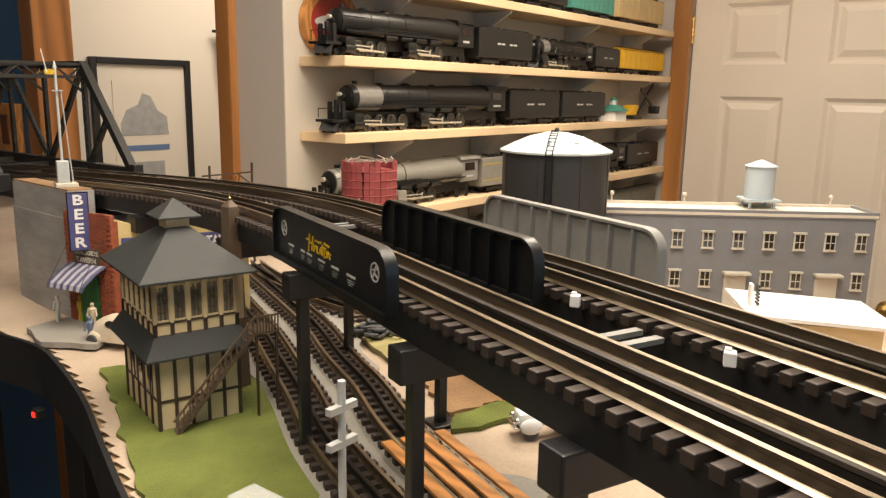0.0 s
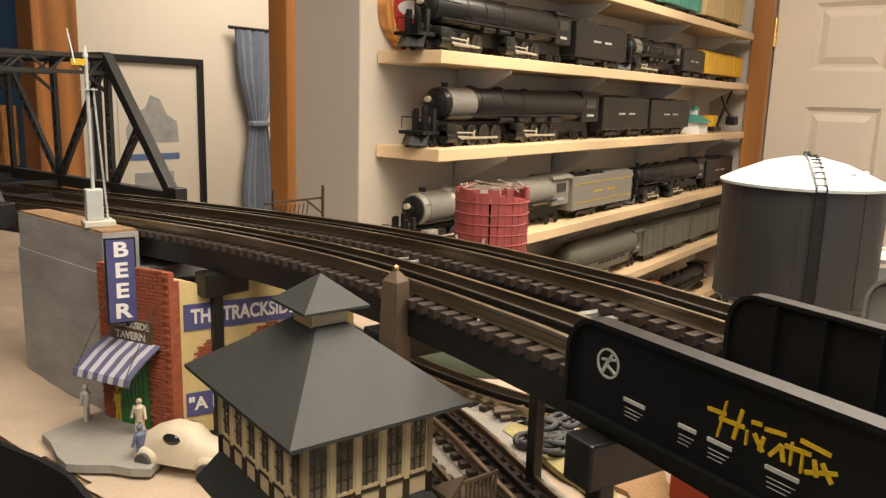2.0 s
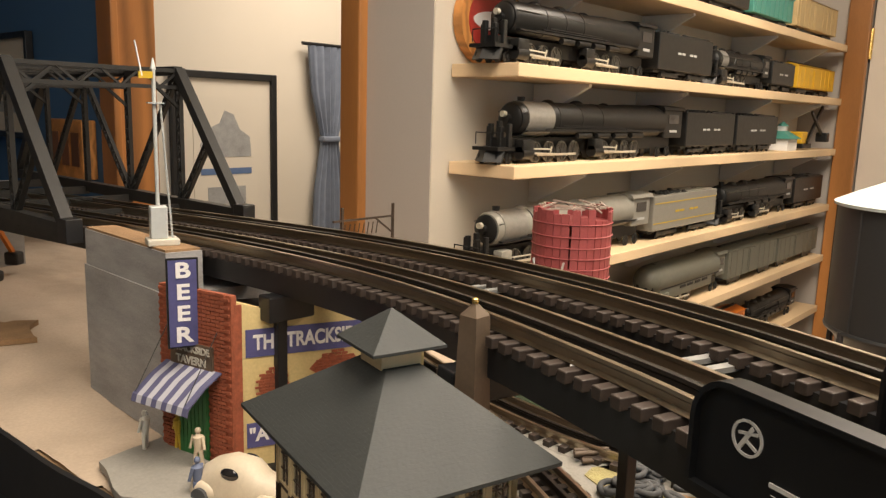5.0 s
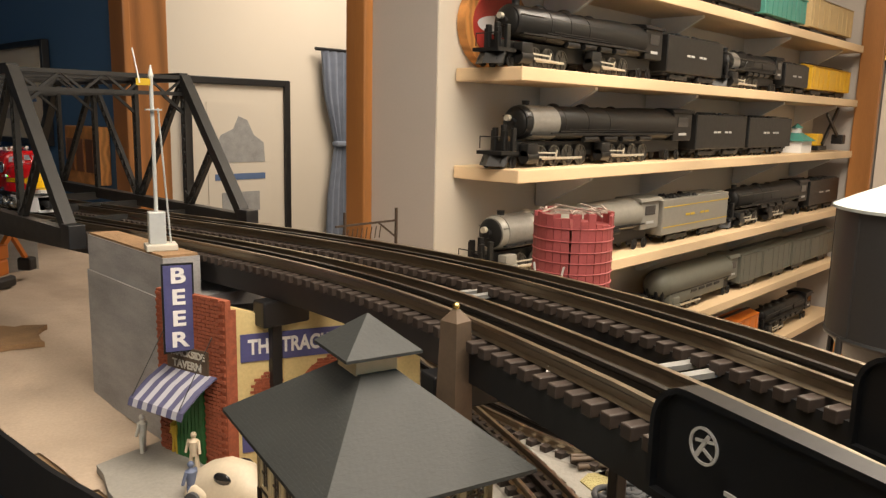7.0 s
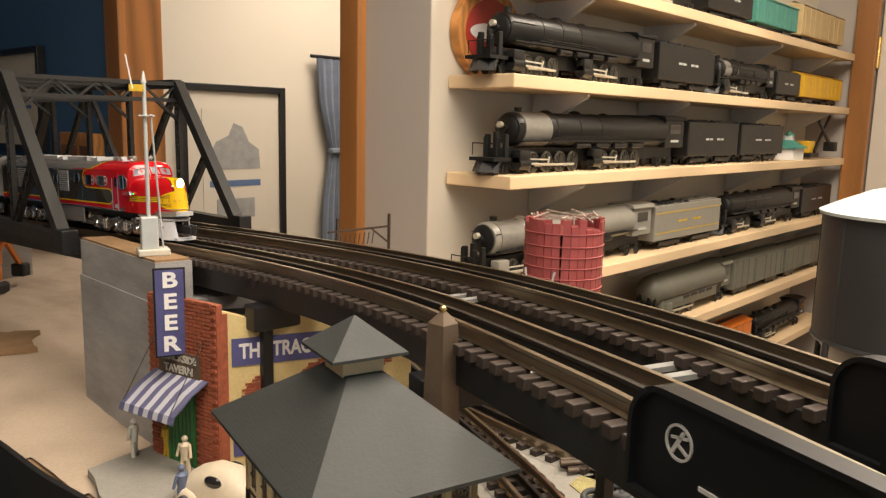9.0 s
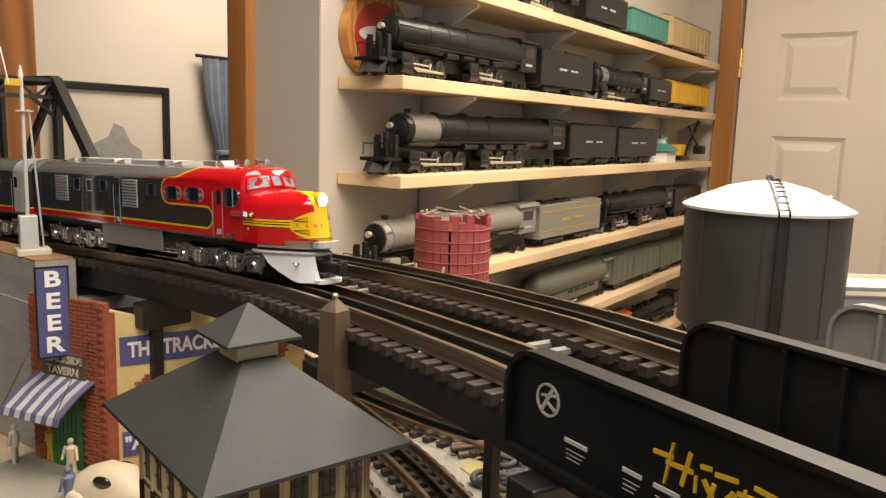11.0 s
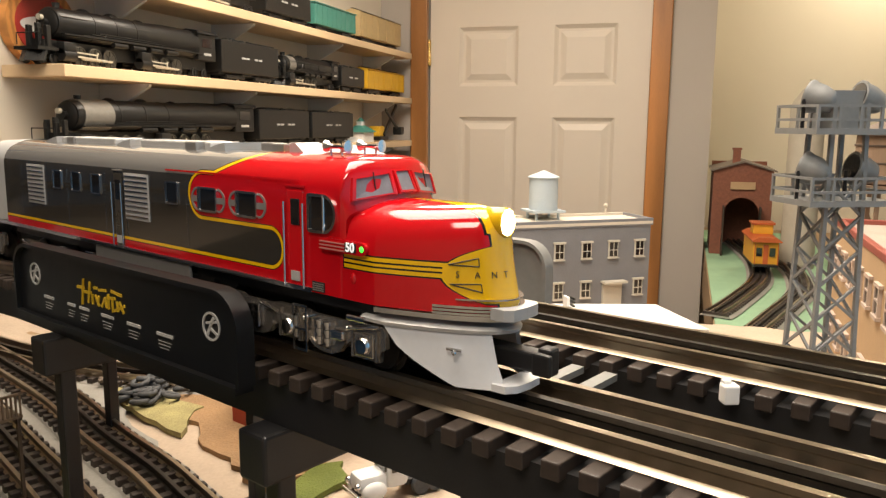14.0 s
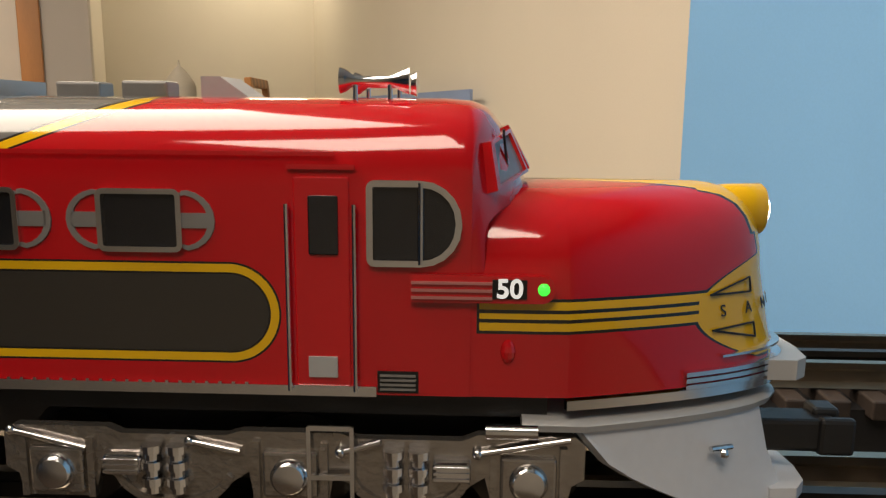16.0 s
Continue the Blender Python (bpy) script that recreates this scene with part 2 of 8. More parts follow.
def on_near(s):
    """Point of the near track at arc length s from the zero mark (positive towards the viewer)."""
    q = S0 + s
    x, y = np.interp(q, NEAR_S, NEAR[:, 0]), np.interp(q, NEAR_S, NEAR[:, 1])
    return Vector((x, y, rail_z(y)))


def sweep_rail(bm, line, off, prof, zf):
    d = np.gradient(line, axis=0)
    d /= np.linalg.norm(d, axis=1)[:, None]
    rings = []
    for (x, y), (dx, dy) in zip(line, d):
        rx, ry = -dy, dx
        rings.append([(x + rx * (off + a), y + ry * (off + a), zf(y) + b) for a, b in prof])
    loft(bm, rings)


RAILPROF = [(-0.0016, 0), (-0.0016, -0.002), (-0.0006, -0.003), (-0.0006, -0.0065), (-0.003, -0.008), (0.003, -0.008), (0.0006, -0.0065), (0.0006, -0.003), (0.0016, -0.002), (0.0016, 0)]

# ---- room ----
def structure(name, bm, material, smooth=None):
    return solid(name, bm, material, kind="structure", smooth=smooth)


bm = B(); box(bm, 0.4, 1.2, -0.1, 6.0, 6.4, 0.1); structure("floor", bm, CARPET)
bm = B(); box(bm, 0.4, 1.2, 2.44, 6.0, 6.4, 0.1); structure("ceiling", bm, CEIL)
# shelf wall, its return, opening to the next room, blue stretch beyond
bm = B(); slab(bm, [(0.49, 1.885), (2.118, 1.885), (2.118, 1.985), (0.59, 1.985), (0.59, 2.03), (0.49, 2.03)], 0, 2.44); structure("wall_shelves", bm, WALL)
# thin sheet added over the return face, its shade painted in
bm = B(); slab(bm, [(0.4885, 1.8865), (0.4898, 1.8865), (0.4898, 2.029), (0.4885, 2.029)], 0, 2.44); structure("wall_return", bm, WALL_SHADED)
bm = B(); box(bm, 0.54, 3.47, 0, 0.10, 1.18, 2.44); structure("wall_blue", bm, WALL_BLUE)
bm = B(); box(bm, 0.54, 2.455, 2.10, 0.10, 0.85, 0.34); structure("wall_over_opening", bm, WALL)
# next room
bm = B(); box(bm, 1.85, 3.40, 0, 2.5, 0.10, 2.44); structure("wall_next_room_back", bm, WALL)
bm = B(); box(bm, 2.9, 2.7, 0, 0.1, 1.5, 2.44); structure("wall_next_room_side", bm, WALL)
# door wall, in the shaded copy of the cream
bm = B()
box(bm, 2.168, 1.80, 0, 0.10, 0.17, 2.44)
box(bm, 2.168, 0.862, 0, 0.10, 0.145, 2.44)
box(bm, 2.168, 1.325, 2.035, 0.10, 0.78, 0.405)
structure("wall_door", bm, WALL_SHADED)
# recess beyond the door wall and the side wall
bm = B(); box(bm, 2.80, 0.40, 0, 0.10, 0.9, 2.44); structure("wall_recess", bm, WALL)
bm = B(); box(bm, 2.48, 0.83, 0, 0.54, 0.08, 2.44); structure("wall_recess_side", bm, WALL)
bm = B(); box(bm, 0.6, -0.05, 0, 5.2, 0.10, 2.44); structure("wall_side", bm, WALL)
bm = B(); box(bm, -2.55, 1.9, 0, 0.10, 4.3, 2.44); structure("wall_behind", bm, WALL)
bm = B(); box(bm, -1.0, 4.1, 0, 3.0, 0.10, 2.44); structure("wall_far_blue", bm, WALL_BLUE)

# oak casings of the opening
def casing(name, pts, m=None):
    bm = B()
    for p in pts:
        box(bm, *p, bev=0.003)
    return solid(name, bm, OAK, kind="structure")


casing("door_casing_opening_near", [(0.4795, 2.045, 0, 0.018, 0.045, 2.1), (0.54, 2.040, 0, 0.105, 0.018, 2.1)])
casing("door_casing_opening_far", [(0.4795, 2.865, 0, 0.018, 0.07, 2.1), (0.54, 2.872, 0, 0.105, 0.018, 2.1)])
casing("door_casing_left", [(2.109, 1.742, 0, 0.018, 0.06, 2.09)])
casing("door_casing_right", [(2.109, 0.948, 0, 0.018, 0.06, 2.09)])
casing("door_casing_top", [(2.109, 1.345, 2.035, 0.018, 0.735, 0.06)])


def six_panel_door():
    y0, y1 = 0.980, 1.709
    door = tagged(new("door_1"), "cream painted six-panel interior door, closed, in an oak casing", "door", kind="structure")
    bm = B()
    xf = 2.128
    stile, w = 0.115, 0.0
    cols = [(1.083, 1.285), (1.404, 1.606)]
    rows = [(0.22, 0.74), (0.86, 1.562), (1.665, 1.858)]
    ys = sorted([y0, y1] + [c for p in cols for c in p])
    zs = sorted([0.01, 2.03] + [c for p in rows for c in p])
    for i in range(len(ys) - 1):
        for j in range(len(zs) - 1):
            hole = (ys[i], ys[i + 1]) in cols and (zs[j], zs[j + 1]) in rows
            if not hole:
                box(bm, xf + 0.018, (ys[i] + ys[i + 1]) / 2, zs[j], 0.035, ys[i + 1] - ys[i], zs[j + 1] - zs[j])
    part("leaf", bm, DOORP, door)
    for c in cols:
        for r in rows:
            bm = B()
            a0, a1, b0, b1 = c[0], c[1], r[0], r[1]
            def ring(i, x):
                return [(x, a0 + i, b0 + i), (x, a1 - i, b0 + i), (x, a1 - i, b1 - i), (x, a0 + i, b1 - i)]
            loft(bm, [ring(0, xf + 0.03), ring(0, xf + 0.002), ring(0.012, xf + 0.010), ring(0.02, xf + 0.010), ring(0.04, xf + 0.003)], caps=False)
            f = [bm.verts.new(p) for p in ring(0.04, xf + 0.003)]
            bm.faces.new(f)
            part("panel", bm, DOORP, door)
    for z in (0.25, 1.0, 1.735):
        bm = B()
        cyl(bm, xf - 0.006, y1 + 0.002, z, 0.006, 0.085, 12)
        box(bm, xf - 0.001, y1 + 0.01, z, 0.003, 0.02, 0.085)
        part("hinge", bm, BRASS, door, "brass butt hinge")
    bm = B()
    m = pose(xf - 0.001, 1.04, 0.93, 0, -90, 0)
    lathe(bm, [(0.03, 0), (0.03, 0.006), (0.012, 0.01), (0.012, 0.03), (0.024, 0.04), (0.026, 0.055), (0.015, 0.065)], 24, m=m)
    part("knob", bm, BRASS, door, "round brass knob", smooth=40)


six_panel_door()

# ---- layout tables ----
TABLE_EDGE = [(-0.45, 0.10), (-0.36, 0.60), (-0.305, 0.95), (-0.27, 1.12), (-0.226, 1.252), (-0.19, 1.35), (-0.144, 1.474), (-0.105, 1.62), (-0.10, 1.68), (-0.108, 1.76), (-0.114, 1.90), (-0.14, 2.05), (-0.30, 2.45), (-0.75, 3.05)]
TABLE_OUT = [(0.74, 0.10), (0.74, 1.25), (0.62, 1.84), (0.47, 1.84), (0.47, 3.3), (0.0, 3.75), (-2.4, 3.75), (-2.4, 3.25)]
EDGE_LINE = [tuple(p) for p in smooth_line(TABLE_EDGE, 0.02)]
bm = B()
slab(bm, EDGE_LINE[::-1] + TABLE_OUT, 1.20, 1.244)
structure("layout_table", bm, TABLE)
# black fascia along the aisle edge, with legs below
bm = B()
ln = np.array(EDGE_LINE)
dd = np.gradient(ln, axis=0); dd /= np.linalg.norm(dd, axis=1)[:, None]
loft(bm, [[(x + b * o, y - a * o, z) for o, z in ((-0.001, 1.2515), (-0.006, 1.2515), (-0.006, 1.188), (-0.001, 1.188))] for (x, y), (a, b) in zip(ln, dd)])
solid("layout_fascia", bm, FASCIA, kind="structure", smooth=40)
for x, y in ((-0.10, 1.66), (-0.20, 1.02), (-0.10, 2.0), (0.6, 0.3), (0.6, 1.15), (-0.28, 0.5)):
    bm = B(); box(bm, x + 0.05, y, 0, 0.045, 0.045, 1.20, bev=0.002)
    solid("table_leg", bm, BLACK, "square black leg under the layout", "table leg", group="layout legs")
bm = B(); box(bm, -0.128, 1.62, 1.178, 0.010, 0.014, 0.012, bev=0.001); sw = solid("rocker_switch", bm, BLACK, "small black switch with red lamp under the edge", "switch")
bm = B(); box(bm, -0.1335, 1.62, 1.181, 0.002, 0.006, 0.006); part("switch_lamp", bm, LEDR, sw)
bm = B()
slab(bm, [(0.745, 0.05), (2.74, 0.05), (2.74, 0.785), (0.745, 0.785)], 1.02, 1.146)
structure("layout_table_low", bm, TABLE)


def ground_sheet():
    """Plaster ground of the town level, gently uneven."""
    bm = B()
    nx, ny = 180, 300
    x0, x1, y0, y1 = -0.61, 0.735, 0.11, 3.28
    grid = {}
    for i in range(nx + 1):
        for j in range(ny + 1):
            x, y = x0 + (x1 - x0) * i / nx, y0 + (y1 - y0) * j / ny
            z = 1.2475 + 0.004 * noise.noise((x * 9, y * 9, 0)) + 0.002 * noise.noise((x * 40, y * 40, 3))
            grid[i, j] = bm.verts.new((x, y, z))
    for i in range(nx):
        for j in range(ny):
            x, y = x0 + (x1 - x0) * (i + .5) / nx, y0 + (y1 - y0) * (j + .5) / ny
            if x < np.interp(y, [p[1] for p in EDGE_LINE], [p[0] for p in EDGE_LINE]) + 0.004:
                continue
            if (x > 0.46 and y > 1.80) or (x > 0.60 and y > 1.50):
                continue
            bm.faces.new((grid[i, j], grid[i + 1, j], grid[i + 1, j + 1], grid[i, j + 1]))
    return solid("ground", bm, SAND, kind="structure", smooth=60)


ground_sheet()


def patch(name, pts, z, material, seed=0, h=0.003, jag=0.006):
    """Flat area with a ragged outline."""
    rnd = random.Random(seed)
    out = []
    for (ax, ay), (bx, by) in zip(pts, pts[1:] + pts[:1]):
        n = max(2, int(math.hypot(bx - ax, by - ay) / 0.015))
        for k in range(n):
            out.append((ax + (bx - ax) * k / n + rnd.uniform(-jag, jag), ay + (by - ay) * k / n + rnd.uniform(-jag, jag)))
    bm = B()
    slab(bm, out, z - 0.004, z + h)
    return structure(name, bm, material)


# ---- elevated tracks ----
def elevated_track(line, name, label):
    th = thing(name, label, "model track")
    for off in (-0.016, 0.016):
        bm = B()
        sweep_rail(bm, line, off, RAILPROF, rail_z)
        part("running_rail", bm, RAIL, th, "polished steel running rail")
    bm = B()
    sweep_rail(bm, line, 0.0, RAILPROF, lambda y: rail_z(y) - 0.001)
    part("centre_rail", bm, RAILB, th, "dark centre rail")
    bm = B()
    sweep_rail(bm, line, 0.0, [(-0.024, -0.013), (-0.024, -0.034), (0.024, -0.034), (0.024, -0.013)], rail_z)
    part("deck", bm, BLACK, th, "black plastic roadbed deck")
    s = along(line)
    d = np.gradient(line, axis=0)
    d /= np.linalg.norm(d, axis=1)[:, None]
    me = None
    q = 0.004
    k = 0
    while q < s[-1]:
        x, y = np.interp(q, s, line[:, 0]), np.interp(q, s, line[:, 1])
        dx, dy = np.interp(q, s, d[:, 0]), np.interp(q, s, d[:, 1])
        if me is None:
            b2 = B()
            box(b2, 0, 0, -0.0148, 0.0068, 0.057, 0.0062, bev=0.0006)
            me = mesh_of(b2, "tie", TIE)
        ob = new("tie", me)
        ob.parent = th
        ob.matrix_basis = pose(x, y, rail_z(y), 0, 0, math.degrees(math.atan2(dy, dx)))
        q += 0.0132
        k += 1
    return th


elevated_track(NEAR, "elevated_track", "three-rail model track on a black elevated deck")
elevated_track(FAR, "elevated_track", "three-rail model track on a black elevated deck, outer line")

# ---- girder bridges ----
def girder(a, b, material, label, lettered=False, ribs=True, group=""):
    """Plate girder side from a to b (far end to near end) with a rounded flange and stiffeners."""
    a, b = Vector(a), Vector(b)
    L = (b - a).length
    ang = math.degrees(math.atan2(b.y - a.y, b.x - a.x))
    th = thing("plate_girder", label, "model bridge", pose(a.x, a.y, 1.432, 0, 0, ang), group)
    H, r = 0.037, 0.014
    out = [(0, 0)]
    for k in range(7):
        t = math.pi / 2 * k / 6
        out.append((r - r * math.cos(t), H - r + r * math.sin(t)))
    for k in range(7):
        t = math.pi / 2 * k / 6
        out.append((L - r + r * math.sin(t), H - r + r * math.cos(t)))
    out.append((L, 0))
    bm = B()
    slab(bm, out, -0.0012, 0.0012, m=pose(0, 0, 0, 90, 0, 0))
    part("web", bm, material, th)
    bm = B()
    inner = [(0.0022 if x < L / 2 else -0.0022, -0.0022) for x, z in out]
    rings = []
    for i, (x, z) in enumerate(out):
        p, q = out[max(0, i - 1)], out[min(len(out) - 1, i + 1)]
        t = Vector((q[0] - p[0], q[1] - p[1])).normalized()
        n = Vector((-t.y, t.x))
        rings.append([(x + n.x * w, y, z + n.y * w) for y, w in ((-0.0042, 0), (-0.0042, 0.0020), (0.0042, 0.0020), (0.0042, 0))])
    loft(bm, rings)
    part("flange", bm, material, th, smooth=50)
    bm = B()
    box(bm, L / 2, 0, -0.003, L, 0.009, 0.003)
    part("bottom_flange", bm, material, th)
    if ribs:
        n = 9
        for k in range(1, n):
            for s in (-1, 1):
                if lettered and s == -1:
                    continue
                bm = B()
                box(bm, L * k / n, s * 0.003, 0, 0.0018, 0.005, H - 0.001)
                part("stiffener", bm, material, th)
    return th, L, H


GFAR, GNEAR = O + Vector((0, 0, 0)), O + U * 0.208
ng, gl, gh = girder(GFAR, GNEAR, BLACKG, "black plate girder bridge side with yellow script and white emblems", lettered=True)
o2 = Vector((-0.016, 1.174, 0)); girder(o2, o2 + U * 0.218, BLACKG, "black plate girder bridge side with worn pale rim")
o3 = Vector((0.074, 1.128, 0)); girder(o3, o3 + U * 0.216, GREYP, "grey plate girder bridge side with ribbed web")
WHITE_INK = mat("white_ink", (0.42, 0.42, 0.41), 0.5, var=0.1, scale=300)
YEL_INK = mat("yellow_ink", (0.55, 0.36, 0.015), 0.5, var=0.1, scale=300)


def emblem(parent, x, z):
    bm = B()
    for r in (0.0062,):
        n = 28
        ring = [[(x + rr * math.cos(2 * math.pi * i / n), y, z + rr * math.sin(2 * math.pi * i / n)) for rr, y in ((r, -0.0012), (r, -0.0018), (r - 0.0009, -0.0018), (r - 0.0009, -0.0012))] for i in range(n + 1)]
        loft(bm, ring, caps=False)
    bar(bm, (x - 0.003, -0.0015, z - 0.0042), (x + 0.002, -0.0015, z + 0.004), 0.0006, 0.0014)
    bar(bm, (x - 0.0035, -0.0015, z + 0.001), (x + 0.004, -0.0015, z + 0.0025), 0.0006, 0.0010)
    bar(bm, (x - 0.001, -0.0015, z - 0.0005), (x + 0.004, -0.0015, z - 0.003), 0.0006, 0.0010)
    part("emblem", bm, WHITE_INK, parent, "round white emblem of plain strokes")


emblem(ng, 0.0205, 0.0225)
emblem(ng, gl - 0.0195, 0.022)
# yellow script drawn as plain strokes
bm = B()
rnd = random.Random(4)
sx, sz = 0.070, 0.0145
strokes = [((0.0, 0.008), (0.006, 0.0085)), ((0.006, 0.014), (0.004, -0.002)), ((0.011, 0.013), (0.009, 0.0)), ((0.004, 0.006), (0.012, 0.0065)),
           ((0.013, 0.006), (0.013, 0.0)), ((0.015, 0.006), (0.018, 0.0)), ((0.018, 0.006), (0.017, 0.0)), ((0.020, 0.0), (0.023, 0.006)),
           ((0.023, 0.006), (0.024, 0.0)), ((0.026, 0.009), (0.026, 0.0)), ((0.024, 0.0065), (0.031, 0.0072)), ((0.029, 0.008), (0.029, -0.001)),
           ((0.032, 0.006), (0.033, 0.0)), ((0.034, 0.006), (0.037, 0.0)), ((0.014, 0.010), (0.017, 0.0105)), ((0.018, 0.0095), (0.024, 0.0105)), ((0.028, 0.011), (0.036, 0.010)), ((0.030, 0.0), (0.038, 0.0045))]
for (ax, az), (bx, bz) in strokes:
    bm = B()
    bar(bm, (sx + ax * 1.25, -0.0015, sz + 0.001 + az * 0.85), (sx + bx * 1.25, -0.0015, sz + 0.001 + bz * 0.85), 0.0006, 0.0014)
    part("script_stroke", bm, YEL_INK, ng, "yellow handwriting-style stroke")
for k, (x, w) in enumerate(((0.036, 0.011), (0.062, 0.008), (0.076, 0.010), (0.100, 0.012), (0.125, 0.012), (0.152, 0.013))):
    bm = B()
    box(bm, x, -0.0015, 0.0108, w, 0.0006, 0.0014)
    for j in range(3):
        box(bm, x - 0.0006 * j, -0.0015, 0.0082 - 0.0016 * j, w * (0.85 - 0.12 * j), 0.0002, 0.00018)
    part("lettering_bar", bm, WHITE_INK, ng, "small white lettering bars")


# ---- trestle posts ----
def bent(s, parent_line, label, h=None):
    """Black plastic trestle bent under both tracks."""
    i = int(np.argmin(np.abs(along(parent_line) - (S0 + s))))
    x, y = parent_line[i]
    d = parent_line[min(i + 1, len(parent_line) - 1)] - parent_line[i - 1]
    ang = math.degrees(math.atan2(d[1], d[0]))
    zt = rail_z(y) - 0.034
    th = thing("trestle_bent", label, "trestle post", pose(x, y, 1.246, 0, 0, ang))
    H = zt - 1.246
    for v in (-0.022, 0.114):
        bm = B()
        box(bm, 0, v, 0.003, 0.0095, 0.0095, H - 0.022, bev=0.001)
        box(bm, 0, v, 0.0, 0.026, 0.026, 0.005, bev=0.001)
        part("post", bm, BLACK, th)
    bm = B()
    box(bm, 0, 0.046, H - 0.022, 0.018, 0.166, 0.022, bev=0.0015)
    part("cap_beam", bm, BLACK, th)
    bm = B()
    box(bm, 0, 0.046, H - 0.010, 0.03, 0.05, 0.012)
    part("spacer", bm, BLACK, th)
    return th


BENTS = [-0.455, -0.20, 0.0, 0.215, 0.365, 0.62, 0.9]
for s in BENTS:
    bent(s, NEAR, "black plastic trestle bent under the elevated tracks")


# ---- locomotive paint: warbonnet pattern by distance to its outline ----
class Fx:
    """Small arithmetic on shader sockets."""
    nt = None

    def __init__(self, s):
        self.s = s

    @staticmethod
    def op(kind, a, b=None):
        nd = Fx.nt.nodes.new("ShaderNodeMath")
        nd.operation = kind
        for i, v in enumerate((a, b)):
            if v is None:
                continue
            if isinstance(v, Fx):
                Fx.nt.links.new(v.s, nd.inputs[i])
            else:
                nd.inputs[i].default_value = v
        return Fx(nd.outputs[0])

    def __add__(self, o): return Fx.op("ADD", self, o)
    def __sub__(self, o): return Fx.op("SUBTRACT", self, o)
    def __mul__(self, o): return Fx.op("MULTIPLY", self, o)
    def lt(self, o): return Fx.op("LESS_THAN", self, o)
    def gt(self, o): return Fx.op("GREATER_THAN", self, o)
    def mx(self, o): return Fx.op("MAXIMUM", self, o)
    def mn(self, o): return Fx.op("MINIMUM", self, o)
    def ab(self): return Fx.op("ABSOLUTE", self)
    def sq(self): return Fx.op("SQRT", self)


def livery(name, nose=True):
    m = bpy.data.materials.new(name)
    m.use_nodes = True
    nt = m.node_tree
    Fx.nt = nt
    b = nt.nodes["Principled BSDF"]
    tc = nt.nodes.new("ShaderNodeTexCoord")
    sep = nt.nodes.new("ShaderNodeSeparateXYZ")
    nt.links.new(tc.outputs["Object"], sep.inputs[0])
    x, y, z = Fx(sep.outputs[0]), Fx(sep.outputs[1]), Fx(sep.outputs[2])

    def capsule(x0, x1, zc, r):
        dx = (x - x1).mx(0.0).mx((x * -1.0) + x0)
        dz = z - zc
        return (dx * dx + dz * dz).sq() - r

    if nose:
        lobe = capsule(-0.9, -0.1078, 0.0450, 0.0074)
        cap = capsule(-0.1605, 0.5, 0.0644, 0.0120)
        diag = ((x + 0.166) - (z - 0.071) * 2.6) * 0.36
        diag = diag.mn((z - 0.070))
        dr = cap.mn(diag * -1.0)
        grey = lobe.mn((dr * -1.0).mx(x + 0.128)).mx((z * -1.0) + 0.0376)
    else:
        grey = (z * -1.0) + 0.0372

    def mixin(base, fac, col):
        nd = nt.nodes.new("ShaderNodeMix")
        nd.data_type = "RGBA"
        nt.links.new(fac.s, nd.inputs["Factor"])
        if isinstance(base, tuple):
            nd.inputs[6].default_value = base
        else:
            nt.links.new(base, nd.inputs[6])
        nd.inputs[7].default_value = col
        return nd.outputs[2]

    red, yel, blk = (0.46, 0.004, 0.008, 1), (0.72, 0.42, 0.004, 1), (0.008, 0.008, 0.008, 1)
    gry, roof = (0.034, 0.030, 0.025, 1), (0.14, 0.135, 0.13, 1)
    c = mixin(red, grey.lt(0.0024), blk)
    c = mixin(c, grey.lt(0.0020), yel)
    c = mixin(c, grey.lt(0.0004), blk)
    c = mixin(c, grey.lt(0.0), gry)
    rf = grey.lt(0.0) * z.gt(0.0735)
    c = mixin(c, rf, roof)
    if nose:
        zz = (z - 0.0440) * (1 / 0.0104)
        edge = x + 0.0177 - (zz * zz) * 0.0150
        inz = zz.ab().lt(1.0)
        sh = edge.gt(0.0) * inz
        shb = edge.gt(-0.0008) * (zz.ab().lt(1.05))
        band = z.gt(0.0424) * z.lt(0.0480) * x.gt(-0.0606) * x.lt(-0.010)
        bandb = z.gt(0.0418) * z.lt(0.0486) * x.gt(-0.0611) * x.lt(-0.010)
        l1 = (z - 0.0443).ab().lt(0.00035).mx((z - 0.0461).ab().lt(0.00035)) * x.lt(-0.0172) * x.gt(-0.0606)
        topw = (x + 0.0500) * 0.17 + 0.0006
        top = (topw - y.ab()).gt(0.0) * z.gt(0.0590) * x.gt(-0.0500)
        topb = (topw + 0.0009 - y.ab()).gt(0.0) * z.gt(0.0585) * x.gt(-0.0505)
        neck = y.ab().lt(0.0072) * x.gt(-0.016)
        neckb = y.ab().lt(0.0080) * x.gt(-0.016)
        c = mixin(c, bandb.mx(shb).mx(topb).mx(neckb), blk)
        c = mixin(c, band.mx(sh).mx(top).mx(neck), yel)
        c = mixin(c, l1, blk)
    nt.links.new(c, b.inputs["Base Color"])
    n1 = nt.nodes.new("ShaderNodeTexNoise")
    n1.inputs["Scale"].default_value = 60
    rr = nt.nodes.new("ShaderNodeMapRange")
    rr.inputs["To Min"].default_value, rr.inputs["To Max"].default_value = 0.05, 0.14
    nt.links.new(n1.outputs["Fac"], rr.inputs["Value"])
    nt.links.new(rr.outputs["Result"], b.inputs["Roughness"])
    b.inputs["Coat Weight"].default_value = 0.5
    return m


